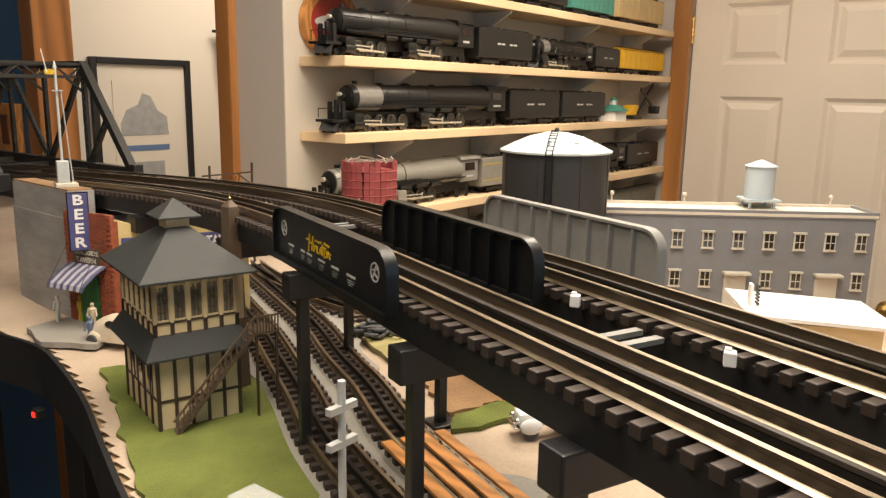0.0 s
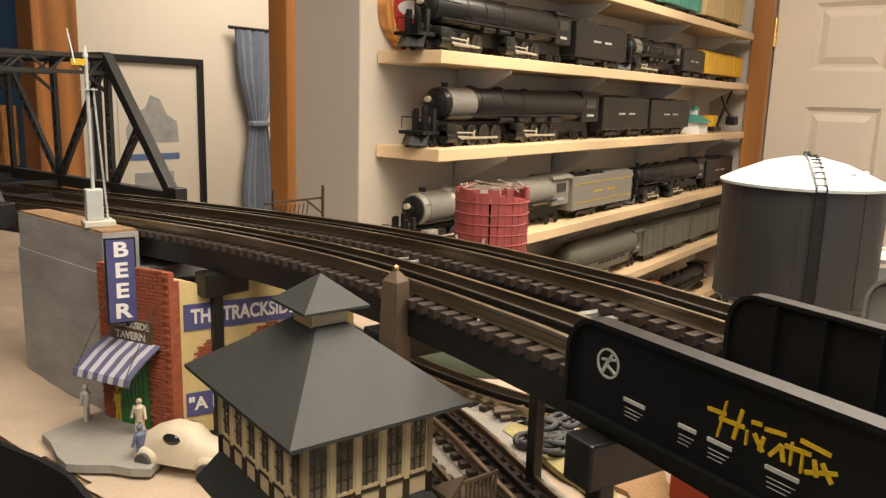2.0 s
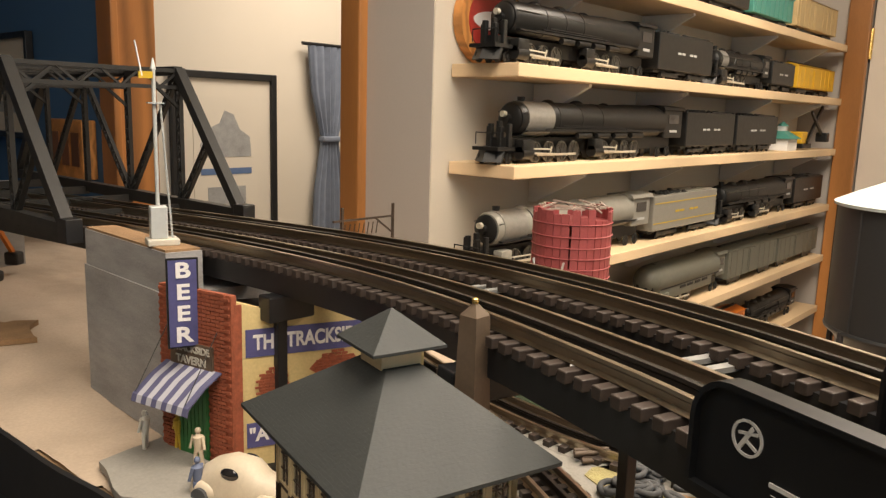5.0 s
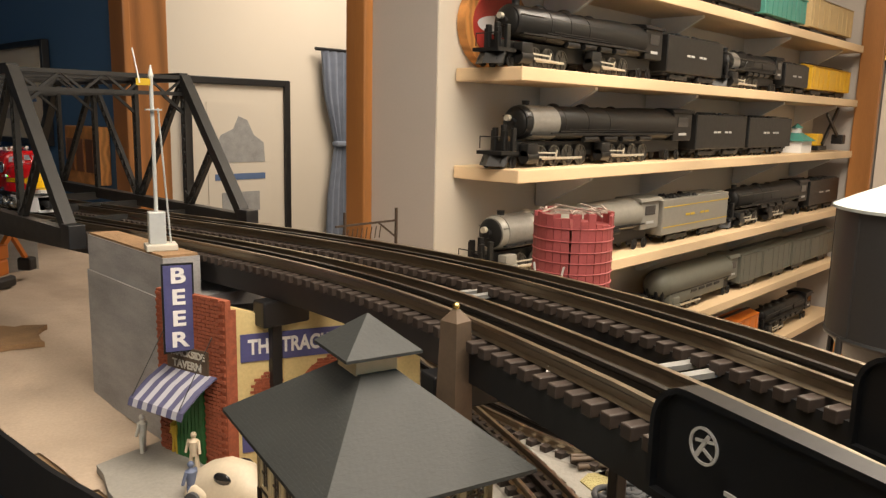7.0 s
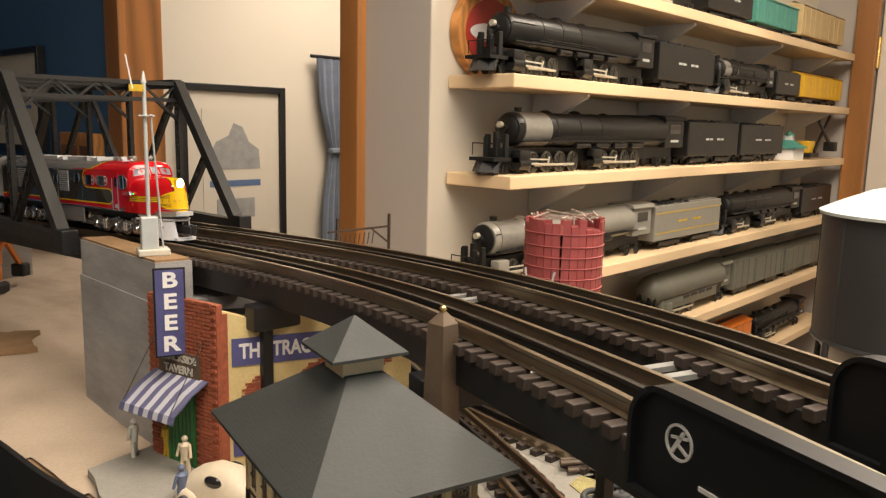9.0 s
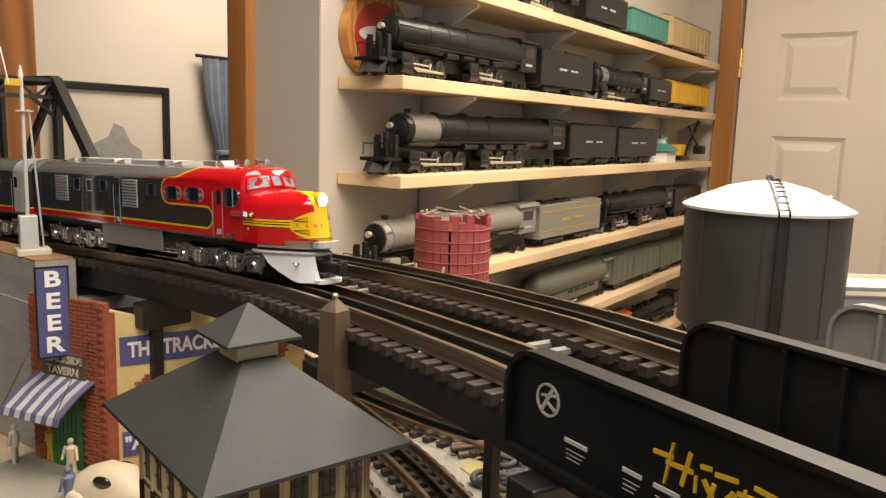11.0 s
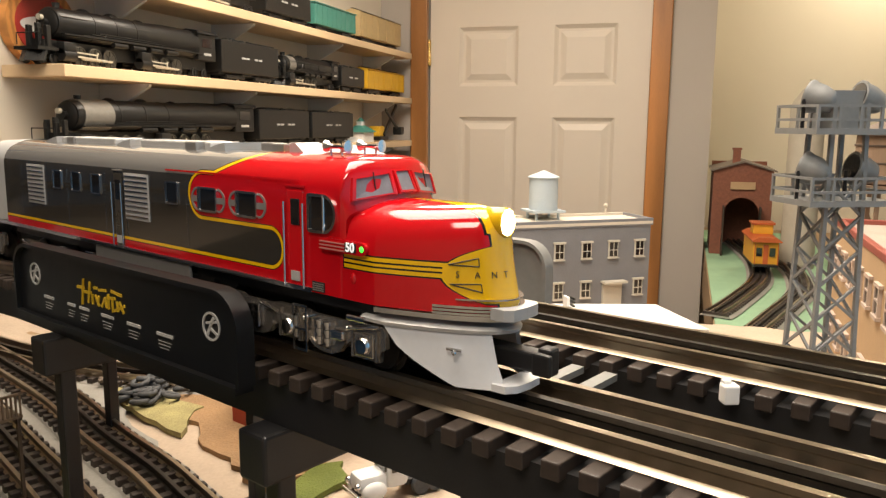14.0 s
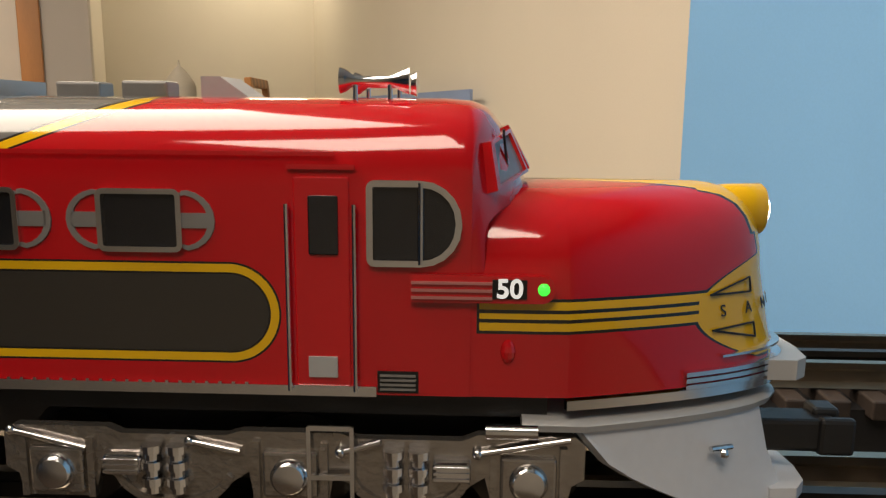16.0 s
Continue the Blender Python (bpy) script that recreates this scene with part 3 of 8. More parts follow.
LIVERY = livery("warbonnet_paint")
LIVERY_B = livery("grey_body_paint", False)
W, ZB, ZS, ZT = 0.0305, 0.0294, 0.0690, 0.0855


def body_ring(x, w, zb, zs, zt, lean=0.0, p=0.62, k=9):
    """Cross-section, open at the floor: sides then rounded roof."""
    half = [(w, zb), (w, zb + (zs - zb) * 0.35), (w, zb + (zs - zb) * 0.7), (w, zs)]
    for i in range(1, k + 1):
        t = math.pi / 2 * i / k
        half.append((w * abs(math.cos(t)) ** p, zs + (zt - zs) * math.sin(t) ** 0.9))
    half[-1] = (0.0, zt)
    pts = [(-a, z) for a, z in half] + [(a, z) for a, z in half[-2::-1]]
    return [(x + lean * (zt - z), y, z) for y, z in pts]


def rounded_frame(bm, x0, x1, z0, z1, y, t=0.0012, d=0.0012, r=0.0025, rf=None):
    """Raised window frame on a side wall; rf: larger radius at the front."""
    rf = rf or r

    def loop(i):
        out = []
        for cx, cz, rr, a0 in ((x1, z1, rf, 0), (x0, z1, r, 90), (x0, z0, r, 180), (x1, z0, rf, 270)):
            rr = max(0.0003, rr - i)
            sx, sz = (-1 if cx == x1 else 1), (-1 if cz == z1 else 1)
            ox, oz = cx + sx * (i + rr), cz + sz * (i + rr)
            for k in range(6):
                a = radians(a0 + 90 * k / 5)
                out.append((ox + rr * math.cos(a), oz + rr * math.sin(a)))
        return out
    A, C = loop(0), loop(t)
    s = -1 if y < 0 else 1
    rings = [[(px, y, pz) for px, pz in A], [(px, y + s * d, pz) for px, pz in A], [(px, y + s * d, pz) for px, pz in C], [(px, y + s * 0.0002, pz) for px, pz in C]]
    loft(bm, rings, caps=False)
    return C


def pane_on(bm, C, y):
    s = -1 if y < 0 else 1
    bm.faces.new([bm.verts.new((px, y + s * 0.0003, pz)) for px, pz in C])


def truck(parent, xc, name="truck"):
    """Six-wheel truck: deep cast side frames with axle boxes, springs and brake gear, wheels behind."""
    half = [(0.0, 0.0205), (0.010, 0.0205), (0.013, 0.0195), (0.034, 0.0195), (0.037, 0.0208), (0.056, 0.0208), (0.058, 0.0190), (0.058, 0.0120), (0.0555, 0.0105), (0.0545, 0.0060), (0.0400, 0.0060),
            (0.0385, 0.0120), (0.0355, 0.0100), (0.0320, 0.0062), (0.0270, 0.0042), (0.0200, 0.0042), (0.0150, 0.0062), (0.0115, 0.0100), (0.0085, 0.0120), (0.0075, 0.0060), (0.0, 0.0060)]
    prof = half + [(-a, b) for a, b in half[-2:0:-1]]
    for s in (-1, 1):
        y = s * 0.0268
        bm = B()
        slab(bm, [(xc + a, b) for a, b in prof], -y - 0.0013, -y + 0.0013, m=pose(0, 0, 0, 90, 0, 0))
        f = part("side_frame", bm, TRUCKM, parent, "silver cast truck side frame")
        for a0 in (-0.0235, 0.0235):
            bm = B()
            pts = [(xc + a0 + 0.0115 * math.cos(radians(q)), y + s * 0.0016, 0.0125 + 0.0072 * math.sin(radians(q))) for q in range(190, 351, 20)]
            for p, q in zip(pts, pts[1:]):
                bar(bm, p, q, 0.0012, 0.0016)
            part("equalizer_rim", bm, TRUCKM, f)
        for k in (-0.0470, 0.0, 0.0470):
            turn = 90 if s < 0 else -90
            bm = B()
            box(bm, xc + k, y + s * 0.0018, 0.0072, 0.0110, 0.0020, 0.0095, bev=0.0006)
            part("journal_box", bm, TRUCKM, f, "square axle box")
            bm = B()
            lathe(bm, [(0.0038, 0), (0.0038, 0.0036), (0.0030, 0.0046), (0.0012, 0.0048)], 18, m=pose(xc + k, y, 0.0118, turn, 0, 0))
            part("axle_cap", bm, CHROME, f, "bright round axle cap", smooth=40)
            bm = B()
            for q in (-1, 1):
                box(bm, xc + k + q * 0.0068, y + s * 0.0016, 0.0062, 0.0014, 0.0016, 0.0125)
            part("pedestal", bm, TRUCKM, f)
        for k in (-0.0275, -0.0225, 0.0205, 0.0255):
            bm = B()
            for j in range(6):
                cyl(bm, xc + k, y + s * 0.0026, 0.0078 + j * 0.0017, 0.0021 if j % 2 else 0.0014, 0.0016, 12)
            part("spring", bm, CHROME, f, "coil spring")
        for k in (-0.0335, 0.0320):
            bm = B()
            box(bm, xc + k, y + s * 0.0026, 0.0115, 0.0075, 0.0026, 0.0042, bev=0.0008)
            for j in range(3):
                box(bm, xc + k, y + s * 0.0040, 0.0122 + j * 0.0012, 0.0070, 0.0004, 0.0005)
            part("brake_cylinder", bm, CHROME, f, "ribbed brake cylinder")
        for a, b2 in (((-0.056, 0.0200), (-0.041, 0.0165)), ((0.037, 0.0172), (0.055, 0.0205)), ((-0.020, 0.0185), (-0.010, 0.0165)), ((0.010, 0.0168), (0.018, 0.0192))):
            bm = B()
            rod(bm, (xc + a[0], y + s * 0.0022, a[1]), (xc + b2[0], y + s * 0.0022, b2[1]), 0.0007, 8)
            ball(bm, xc + a[0], y + s * 0.0022, a[1], 0.0011, 8)
            part("brake_lever", bm, CHROME, f, smooth=50)
        bm = B(); cyl(bm, 0, 0, 0, 0.0015, 0.0100, 12, m=pose(xc + 0.0385, y + s * 0.0028, 0.0222, 0, 90, 0)); part("sand_pipe", bm, CHROME, f, smooth=40)
        bm = B()
        for q in (0.0040, 0.0125):
            bar(bm, (xc + q, s * 0.0298, 0.0025), (xc + q, s * 0.0298, 0.0225), 0.0008, 0.0010)
        for q in (0.0030, 0.0120, 0.0222):
            bar(bm, (xc + 0.0040, s * 0.0298, q), (xc + 0.0125, s * 0.0298, q), 0.0008, 0.0010)
        part("step_ladder", bm, CHROME, parent, "bright step frame")
    for k in (-0.0470, 0.0, 0.0470):
        for s in (-1, 1):
            bm = B()
            lathe(bm, [(0.0125, 0), (0.0125, 0.001), (0.0105, 0.0014), (0.0105, 0.0042), (0.004, 0.005)], 24, m=pose(xc + k, s * 0.0145, 0.0105, 90 if s < 0 else -90, 0, 0))
            part("wheel", bm, RAILB, parent, smooth=40)
    bm = B()
    box(bm, xc, 0, 0.008, 0.10, 0.034, 0.018)
    part("truck_bolster", bm, BLACK, parent)


def side_bits(th, L0, cab):
    """Windows, vents, doors and rivet lines of the long sides."""
    for s in (-1, 1):
        y = s * W
        wins = [(-0.1320, -0.1160), (-0.1630, -0.1470)] if cab else []
        for a, b in wins:
            bm = B()
            C = rounded_frame(bm, a, b, 0.0566, 0.0684, y, 0.001, 0.0011, 0.0015)
            w = part("side_window", bm, CHROME, th, "silver-framed square window", smooth=50)
            bm = B(); pane_on(bm, C, y); part("pane", bm, DKGLASS, w)
            for q in (a - 0.0035, b + 0.0035):
                bm = B()
                sg = -1 if q < a else 1
                pts = [(q - sg * 0.0036, 0.0572)] + [(q - sg * 0.0036 + sg * 0.0062 * math.cos(t), 0.0625 + 0.0057 * math.sin(t)) for t in [radians(-80 + 16 * k) for k in range(11)]] + [(q - sg * 0.0036, 0.0680)]
                inn = [(q - sg * 0.0036 + (px - q + sg * 0.0036) * 0.80, 0.0625 + (pz - 0.0625) * 0.84) for px, pz in pts]
                rings = [[(pa[0], y, pa[1]), (pa[0], y + s * 0.0004, pa[1]), (pb[0], y + s * 0.0004, pb[1]), (pb[0], y, pb[1])] for pa, pb in zip(pts, inn)]
                loft(bm, rings)
                box(bm, q - sg * 0.001, y + s * 0.0001, 0.0611, 0.0052, 0.0006, 0.0028)
                part("emblem_wing", bm, LROOF, w, "grey half-round emblem")
        greys = [-0.187, -0.268, -0.293, -0.318] if cab else [-0.06, -0.09, -0.187, -0.268, -0.293, -0.318]
        for c in greys:
            bm = B()
            C = rounded_frame(bm, c - 0.006, c + 0.006, 0.0580, 0.0695, y, 0.0008, 0.0008, 0.0012)
            w = part("side_window", bm, CHROME, th, "silver-framed square window", smooth=50)
            bm = B(); pane_on(bm, C, y); part("pane", bm, DKGLASS, w)
        for c, hw in ((-0.222, 0.0125), (-0.349, 0.0125)):
            bm = B()
            box(bm, c, y, 0.0470, 2 * hw, 0.0012, 0.0245)
            g = part("vent_grille", bm, LSIL, th, "silver louvred vent panel")
            for k in range(9):
                bm = B()
                box(bm, c, y + s * 0.0008, 0.0485 + k * 0.0026, 2 * hw - 0.0012, 0.0010, 0.0009)
                part("slat", bm, CHROME, g)
        doors = [(-0.0963, -0.0838)] if cab else [(-0.03, -0.018)]
        doors.append((-0.2475, -0.2370))
        for a, b in doors:
            red = cab and a > -0.15
            bm = B()
            box(bm, (a + b) / 2, y, 0.0310, b - a - 0.002, 0.0009, 0.0400, bev=0.0004)
            dd = part("cab_door", bm, RED if red else LGREY, th, "narrow side door between grab rails")
            bm = B(); box(bm, (a + b) / 2 + 0.0004, y + s * 0.0006, 0.0565, 0.0056, 0.0008, 0.0110, bev=0.0003)
            part("door_window", bm, DKGLASS, dd)
            bm = B(); box(bm, (a + b) / 2, y + s * 0.0006, 0.0330, 0.0055, 0.0008, 0.0040)
            part("kick_plate", bm, LSIL, dd)
            for q in (a, b):
                bm = B()
                rod(bm, (q, y + s * 0.0017, 0.0305), (q, y + s * 0.0017, 0.0660), 0.00045, 8)
                for zz in (0.0312, 0.0652):
                    rod(bm, (q, y, zz), (q, y + s * 0.0017, zz), 0.0004, 6)
                part("grab_rail", bm, CHROME, th, "thin bright grab rail", smooth=40)
            bm = B(); box(bm, (a + b) / 2, y + s * 0.0001, 0.0722, b - a, 0.0008, 0.0009); part("drip_strip", bm, RED if red else LROOF, th)
        bm = B()
        for x in [-0.1735, -0.258, -0.305, -0.372]:
            for k in range(18):
                box(bm, x, y + s * 0.0002, 0.0390 + k * 0.0018, 0.0005, 0.0005, 0.0005)
        n = int((L0 - 0.10) / 0.0026)
        for k in range(n):
            if abs(-0.105 - k * 0.0026 + 0.242) < 0.006:
                continue
            box(bm, -0.105 - k * 0.0026, y + s * 0.0002, 0.0310, 0.0006, 0.0006, 0.0006)
        r = part("rivet", bm, CHROME, th, "rows of bright rivet heads")
        r["kind"] = "stuff"
        bm = B()
        box(bm, -0.10 - (L0 - 0.10) / 2 if cab else -L0 / 2, y, 0.0292, L0 - 0.06 if cab else L0, 0.0014, 0.0020)
        part("sill_strip", bm, CHROME, th, "bright silver sill strip")
        bm = B()
        box(bm, -0.2245, s * (W - 0.0015), 0.0110, 0.100, 0.002, 0.0185, bev=0.0008)
        part("fuel_tank_skirt", bm, LROOF, th, "silver equipment skirt")


def roof_bits(th, cab):
    bm = B()
    for x, l, w, h in ((-0.215, 0.07, 0.020, 0.0030), (-0.315, 0.07, 0.020, 0.0030)):
        box(bm, x, 0, ZT - 0.002, l, w, h + 0.002, bev=0.0008)
    part("roof_hatch", bm, LSIL, th, "flat silver roof hatch")
    for x in (-0.172, -0.265, -0.36):
        bm = B()
        prof = [(-0.010, 0)] + [(0.010 - 0.020 * (1 - math.sin(radians(a))), 0.0062 * math.sin(radians(a)) ** 0.5) for a in range(6, 91, 12)] + [(0.010, 0)]
        slab(bm, [(x + a, ZT - 0.003 + b) for a, b in prof], -0.014, 0.014, m=pose(0, 0, 0, 90, 0, 0))
        part("roof_cowl", bm, LSIL, th, "silver curved roof cowl")
    for x, yy in ((-0.132, 0.0), (-0.150, 0.008), (-0.19, -0.012), (-0.205, 0.012), (-0.24, 0.0), (-0.29, 0.01), (-0.335, -0.008)):
        bm = B(); box(bm, x, yy, ZT - 0.003, 0.010, 0.008, 0.0062, bev=0.0006); part("roof_vent", bm, LROOF, th, "small grey roof vent")
    if cab:
        bm = B()
        slab(bm, [(-0.1185, ZT - 0.002), (-0.106, ZT - 0.002), (-0.1145, ZT + 0.0040), (-0.1185, ZT + 0.0040)], -0.008, 0.008, m=pose(0, 0, 0, 90, 0, 0))
        part("roof_vent", bm, LSIL, th, "wedge-shaped silver vent")
        bm = B(); box(bm, -0.126, -0.016, ZT - 0.0065, 0.009, 0.008, 0.0040, bev=0.0006); part("roof_panel", bm, RED, th)
        for yy in (-0.012, 0.010):
            bm = B()
            m = pose(-0.089, yy, ZT + 0.0032, 0, 90, 0)
            lathe(bm, [(0.0026, 0), (0.0022, 0.0012), (0.0009, 0.003), (0.0009, 0.010), (0.0022, 0.0125), (0.0028, 0.0140), (0.0018, 0.0141)], 16, m=m)
            rod(bm, (-0.086, yy, ZT - 0.004), (-0.086, yy, ZT + 0.003), 0.0005, 8)
            rod(bm, (-0.079, yy, ZT - 0.004), (-0.079, yy, ZT + 0.003), 0.0005, 8)
            part("air_horn", bm, CHROME, th, "chrome double-ended air horn", smooth=40)


# nose: height and inset of each level, front reach of the foot
NOSE_LEVELS = [(0.0294, 1.0, 0.0045), (0.0360, 1.0, 0.0030), (0.0440, 1.0, 0.0012), (0.0510, 0.992, 0.0), (0.0555, 0.968, 0.0), (0.0592, 0.925, 0.0), (0.0622, 0.86, 0.0),
               (0.0646, 0.765, 0.0), (0.0664, 0.63, 0.0), (0.0677, 0.45, 0.0), (0.0685, 0.24, 0.0), (0.0688, 0.02, 0.0)]


def nose_plan(n=16):
    """Half-round plan of the nose, from one side to the other."""
    half = [(-0.066, 0.0302), (-0.058, 0.0302), (-0.050, 0.0302)]
    for i in range(n + 1):
        y = 0.0300 * math.cos(math.pi / 2 * i / n)
        half.append((-0.0445 * (y / 0.0302) ** 2.15, y))
    return [(x, -y) for x, y in half] + [(x, y) for x, y in half[-2::-1]]


def cab_ring(x, w, zs, zt, sweep):
    """Cab section whose outer parts lie further back."""
    return [(px - sweep * (py / W) ** 2, py, pz) for px, py, pz in body_ring(x, w, ZB, zs, zt, 0.0, 0.5)]


def cab_unit():
    th = thing("locomotive", "red, yellow and silver streamlined diesel locomotive with lit headlamp", "model train")
    L0 = 0.400
    bm = B()
    rings = [body_ring(x, W, ZB, ZS, ZT) for x in (-L0, -0.36, -0.30, -0.25, -0.20, -0.15, -0.10, -0.085)]
    rings.append(cab_ring(-0.0680, W, ZS, ZT, 0.0))
    rings.append(cab_ring(-0.0625, W, ZS, ZT - 0.0004, 0.0015))
    rings.append(cab_ring(-0.0595, W, 0.0690, ZT - 0.0016, 0.0030))
    rings.append(cab_ring(-0.0580, W - 0.0001, 0.0690, ZT - 0.0030, 0.0042))
    rings.append(cab_ring(-0.0562, W - 0.0002, 0.0680, 0.0800, 0.0060))
    rings.append(cab_ring(-0.0518, W - 0.0004, 0.0650, 0.0702, 0.0095))
    rings.append(cab_ring(-0.0495, W - 0.0010, 0.0600, 0.0662, 0.0110))
    loft(bm, rings, close=False)
    n = len(rings[0])
    bm.verts.ensure_lookup_table()
    bm.faces.new([bm.verts[i] for i in range(n)])
    bm.faces.new([bm.verts[len(bm.verts) - n + i] for i in range(n)])
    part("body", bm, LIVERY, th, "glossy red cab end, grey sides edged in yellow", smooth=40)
    # long rounded nose
    bm = B()
    plan = nose_plan()
    x0 = -0.066
    rings = []
    for z, f, reach in NOSE_LEVELS:
        fx = 1 - (1 - f) * 0.24
        ring = []
        for x, y in plan:
            k = max(0.0, 1 - (y / 0.0302) ** 2)
            ring.append((x0 + (x - x0) * (fx if x > -0.05 else 1) + reach * k, y * f, z))
        rings.append(ring)
    loft(bm, rings, close=False)
    nose_part = part("nose", bm, LIVERY, th, "glossy red nose with yellow shield and stripe", smooth=60)
    bm = B(); box(bm, -0.222, 0, 0.0240, 0.350, 0.052, 0.008); part("frame", bm, BLACK, th)
    side_bits(th, L0, True)
    roof_bits(th, True)
    # cab side windows
    for s in (-1, 1):
        bm = B()
        C = rounded_frame(bm, -0.0816, -0.0640, 0.0545, 0.0704, s * W, 0.0012, 0.0012, 0.0015, 0.0076)
        w = part("cab_window", bm, CHROME, th, "silver-framed cab window rounded at the front", smooth=50)
        bm = B(); pane_on(bm, C, s * W); part("pane", bm, DKGLASS, w)
        bm = B(); rod(bm, (-0.0716, s * (W + 0.0008), 0.0550), (-0.0716, s * (W + 0.0008), 0.0700), 0.0006, 8); part("mullion", bm, CHROME, w)
        # number board with flutes and a rounded front end
        bm = B()
        slab(bm, [(-0.0735, 0.0480), (-0.0492, 0.0480)] + [(-0.0492 + 0.0026 * math.sin(radians(a)), 0.0506 - 0.0026 * math.cos(radians(a))) for a in range(15, 180, 15)] + [(-0.0492, 0.0532), (-0.0735, 0.0532)], -0.0010, 0.0010, m=pose(0, s * (W + 0.0004), 0, 90, 0, 0))
        nb = part("number_board", bm, RED, th, "red fluted number board")
        for k in range(3):
            bm = B(); box(bm, -0.0658, s * (W + 0.0016), 0.0487 + k * 0.0014, 0.0150, 0.0005, 0.0005); part("flute", bm, FLUTE, nb)
        bm = B(); box(bm, -0.0551, s * (W + 0.0015), 0.0489, 0.0064, 0.0004, 0.0036); part("number_plate", bm, LINE, nb)
        cu = bpy.data.curves.new("number_text", "FONT")
        cu.body, cu.size, cu.align_x, cu.align_y, cu.extrude = "50", 0.0050, "CENTER", "CENTER", 0.0001
        cu.offset = 0.0001
        tx = new("number_text", cu)
        cu.materials.append(NUMW)
        tx.parent = nb
        tx.matrix_basis = pose(-0.0551, s * (W + 0.0019), 0.0507, 90, 0, 0 if s < 0 else 180)
        bm = B(); ball(bm, -0.0488, s * (W + 0.0012), 0.0507, 0.0012, 10); part("marker_lamp", bm, LEDG, nb, "lit green marker lamp")
        bm = B(); ball(bm, -0.0551, s * (W - 0.0002), 0.0384, 0.0018, 12, 0.8, 0.6, 1.3); part("nose_latch", bm, RED, th)
        bm = B(); box(bm, -0.0759, s * W, 0.0300, 0.0078, 0.0006, 0.0042); sv = part("side_vent", bm, LINE, th, "small dark louvred vent")
        for k in range(4):
            bm = B(); box(bm, -0.0759, s * (W + 0.0004), 0.0305 + k * 0.0009, 0.0068, 0.0005, 0.0004); part("louvre", bm, LROOF, sv)
        # raised panel line along the upper side
        bm = B(); box(bm, -0.140, s * (W - 0.0001), 0.0746, 0.105, 0.0006, 0.0008); part("drip_rail", bm, RED, th)
    # windshield: two wide swept panes and a narrow one between them
    quads = [[(-0.0588, s * 0.0268, 0.0684), (-0.0524, s * 0.0072, 0.0706), (-0.0562, s * 0.0066, 0.0788), (-0.0602, s * 0.0250, 0.0768)] for s in (-1, 1)]
    quads.append([(-0.0519, -0.0050, 0.0708), (-0.0519, 0.0050, 0.0708), (-0.0563, 0.0048, 0.0792), (-0.0563, -0.0048, 0.0792)])
    for quad in quads:
        quad = [Vector(q) for q in quad]
        cen = sum(quad, Vector()) / 4
        nrm = (quad[1] - quad[0]).cross(quad[3] - quad[0]).normalized()
        if nrm.x < 0:
            nrm = -nrm
        o = [cen + (q - cen) * 1.06 + nrm * 0.0016 for q in quad]
        q0 = [cen + (q - cen) * 1.10 - nrm * 0.0015 for q in quad]
        i = [cen + (q - cen) * 0.90 + nrm * 0.0018 for q in quad]
        j = [cen + (q - cen) * 0.88 + nrm * 0.0011 for q in quad]
        bm = B()
        loft(bm, [q0, o, i, j], caps=False)
        w = part("windshield", bm, RED, th, "red-framed windshield pane", smooth=60)
        bm = B(); bm.faces.new([bm.verts.new(q) for q in j]); part("pane", bm, SCREEN, w)
        if abs(cen.y) > 0.01:
            top = (quad[2] + quad[3]) / 2 + nrm * 0.0020
            bm = B(); rod(bm, top + Vector((0, 0, 0.0012)), cen + nrm * 0.0016 + Vector((0, 0.001, -0.002)), 0.0003, 6); part("wiper", bm, LINE, w)
    # headlamp
    bm = B()
    lathe(bm, [(0.0030, -0.030), (0.0046, -0.018), (0.0054, -0.006), (0.0056, 0.0), (0.0050, 0.0008), (0.0045, -0.0004)], 28, m=pose(-0.0010, 0, 0.0628, 0, 90, 0))
    hl = part("headlamp", bm, YEL, th, "yellow headlamp housing on the nose", smooth=40)
    bm = B(); lathe(bm, [(0.0046, -0.0004), (0.0040, 0.0012), (0.0020, 0.0020)], 20, m=pose(-0.0010, 0, 0.0628, 0, 90, 0)); part("lens", bm, LAMPW, hl, "glowing white lens", smooth=60)

    def skirt(z0, z1, out, y_from, steps=24):
        """Band round the nose foot, following its plan."""
        bm = B()
        rings = []
        for i in range(steps + 1):
            y = -y_from + 2 * y_from * i / steps
            k = 1 - (y / 0.0302) ** 2
            x = -0.0445 * (abs(y) / 0.0302) ** 2.15 + 0.0045 * k
            nx, ny = 1.0, 4.2 * y / 0.0302
            l = math.hypot(nx, ny)
            nx, ny = nx / l, ny / l
            rings.append([(x - nx * 0.001, y - ny * 0.001, z0), (x + nx * out, y + ny * out, z0), (x + nx * out, y + ny * out, z1), (x - nx * 0.001, y - ny * 0.001, z1)])
        loft(bm, rings)
        return bm
    part("nose_sill", skirt(0.0270, 0.0289, 0.0006, 0.0300), CHROME, th, "bright silver sill band round the nose", smooth=50)
    for k in range(3):
        part("bumper_trim", skirt(0.0292 + k * 0.0013, 0.0301 + k * 0.0013, 0.0012, 0.0218), CHROME, th, "chrome nose trim band", smooth=50)
    part("nose_moulding", skirt(0.0348, 0.0353, 0.0006, 0.0180), CHROME, th, "thin chrome moulding", smooth=50)
    bm = B()
    slab(bm, [(0.000, -0.0115), (0.0060, -0.0115), (0.0088, -0.0085), (0.0095, 0), (0.0088, 0.0085), (0.0060, 0.0115), (0.000, 0.0115)], 0.0282, 0.0325)
    part("anti_climber", bm, LSIL, th, "silver anti-climber")
    bm = B()
    rings = []
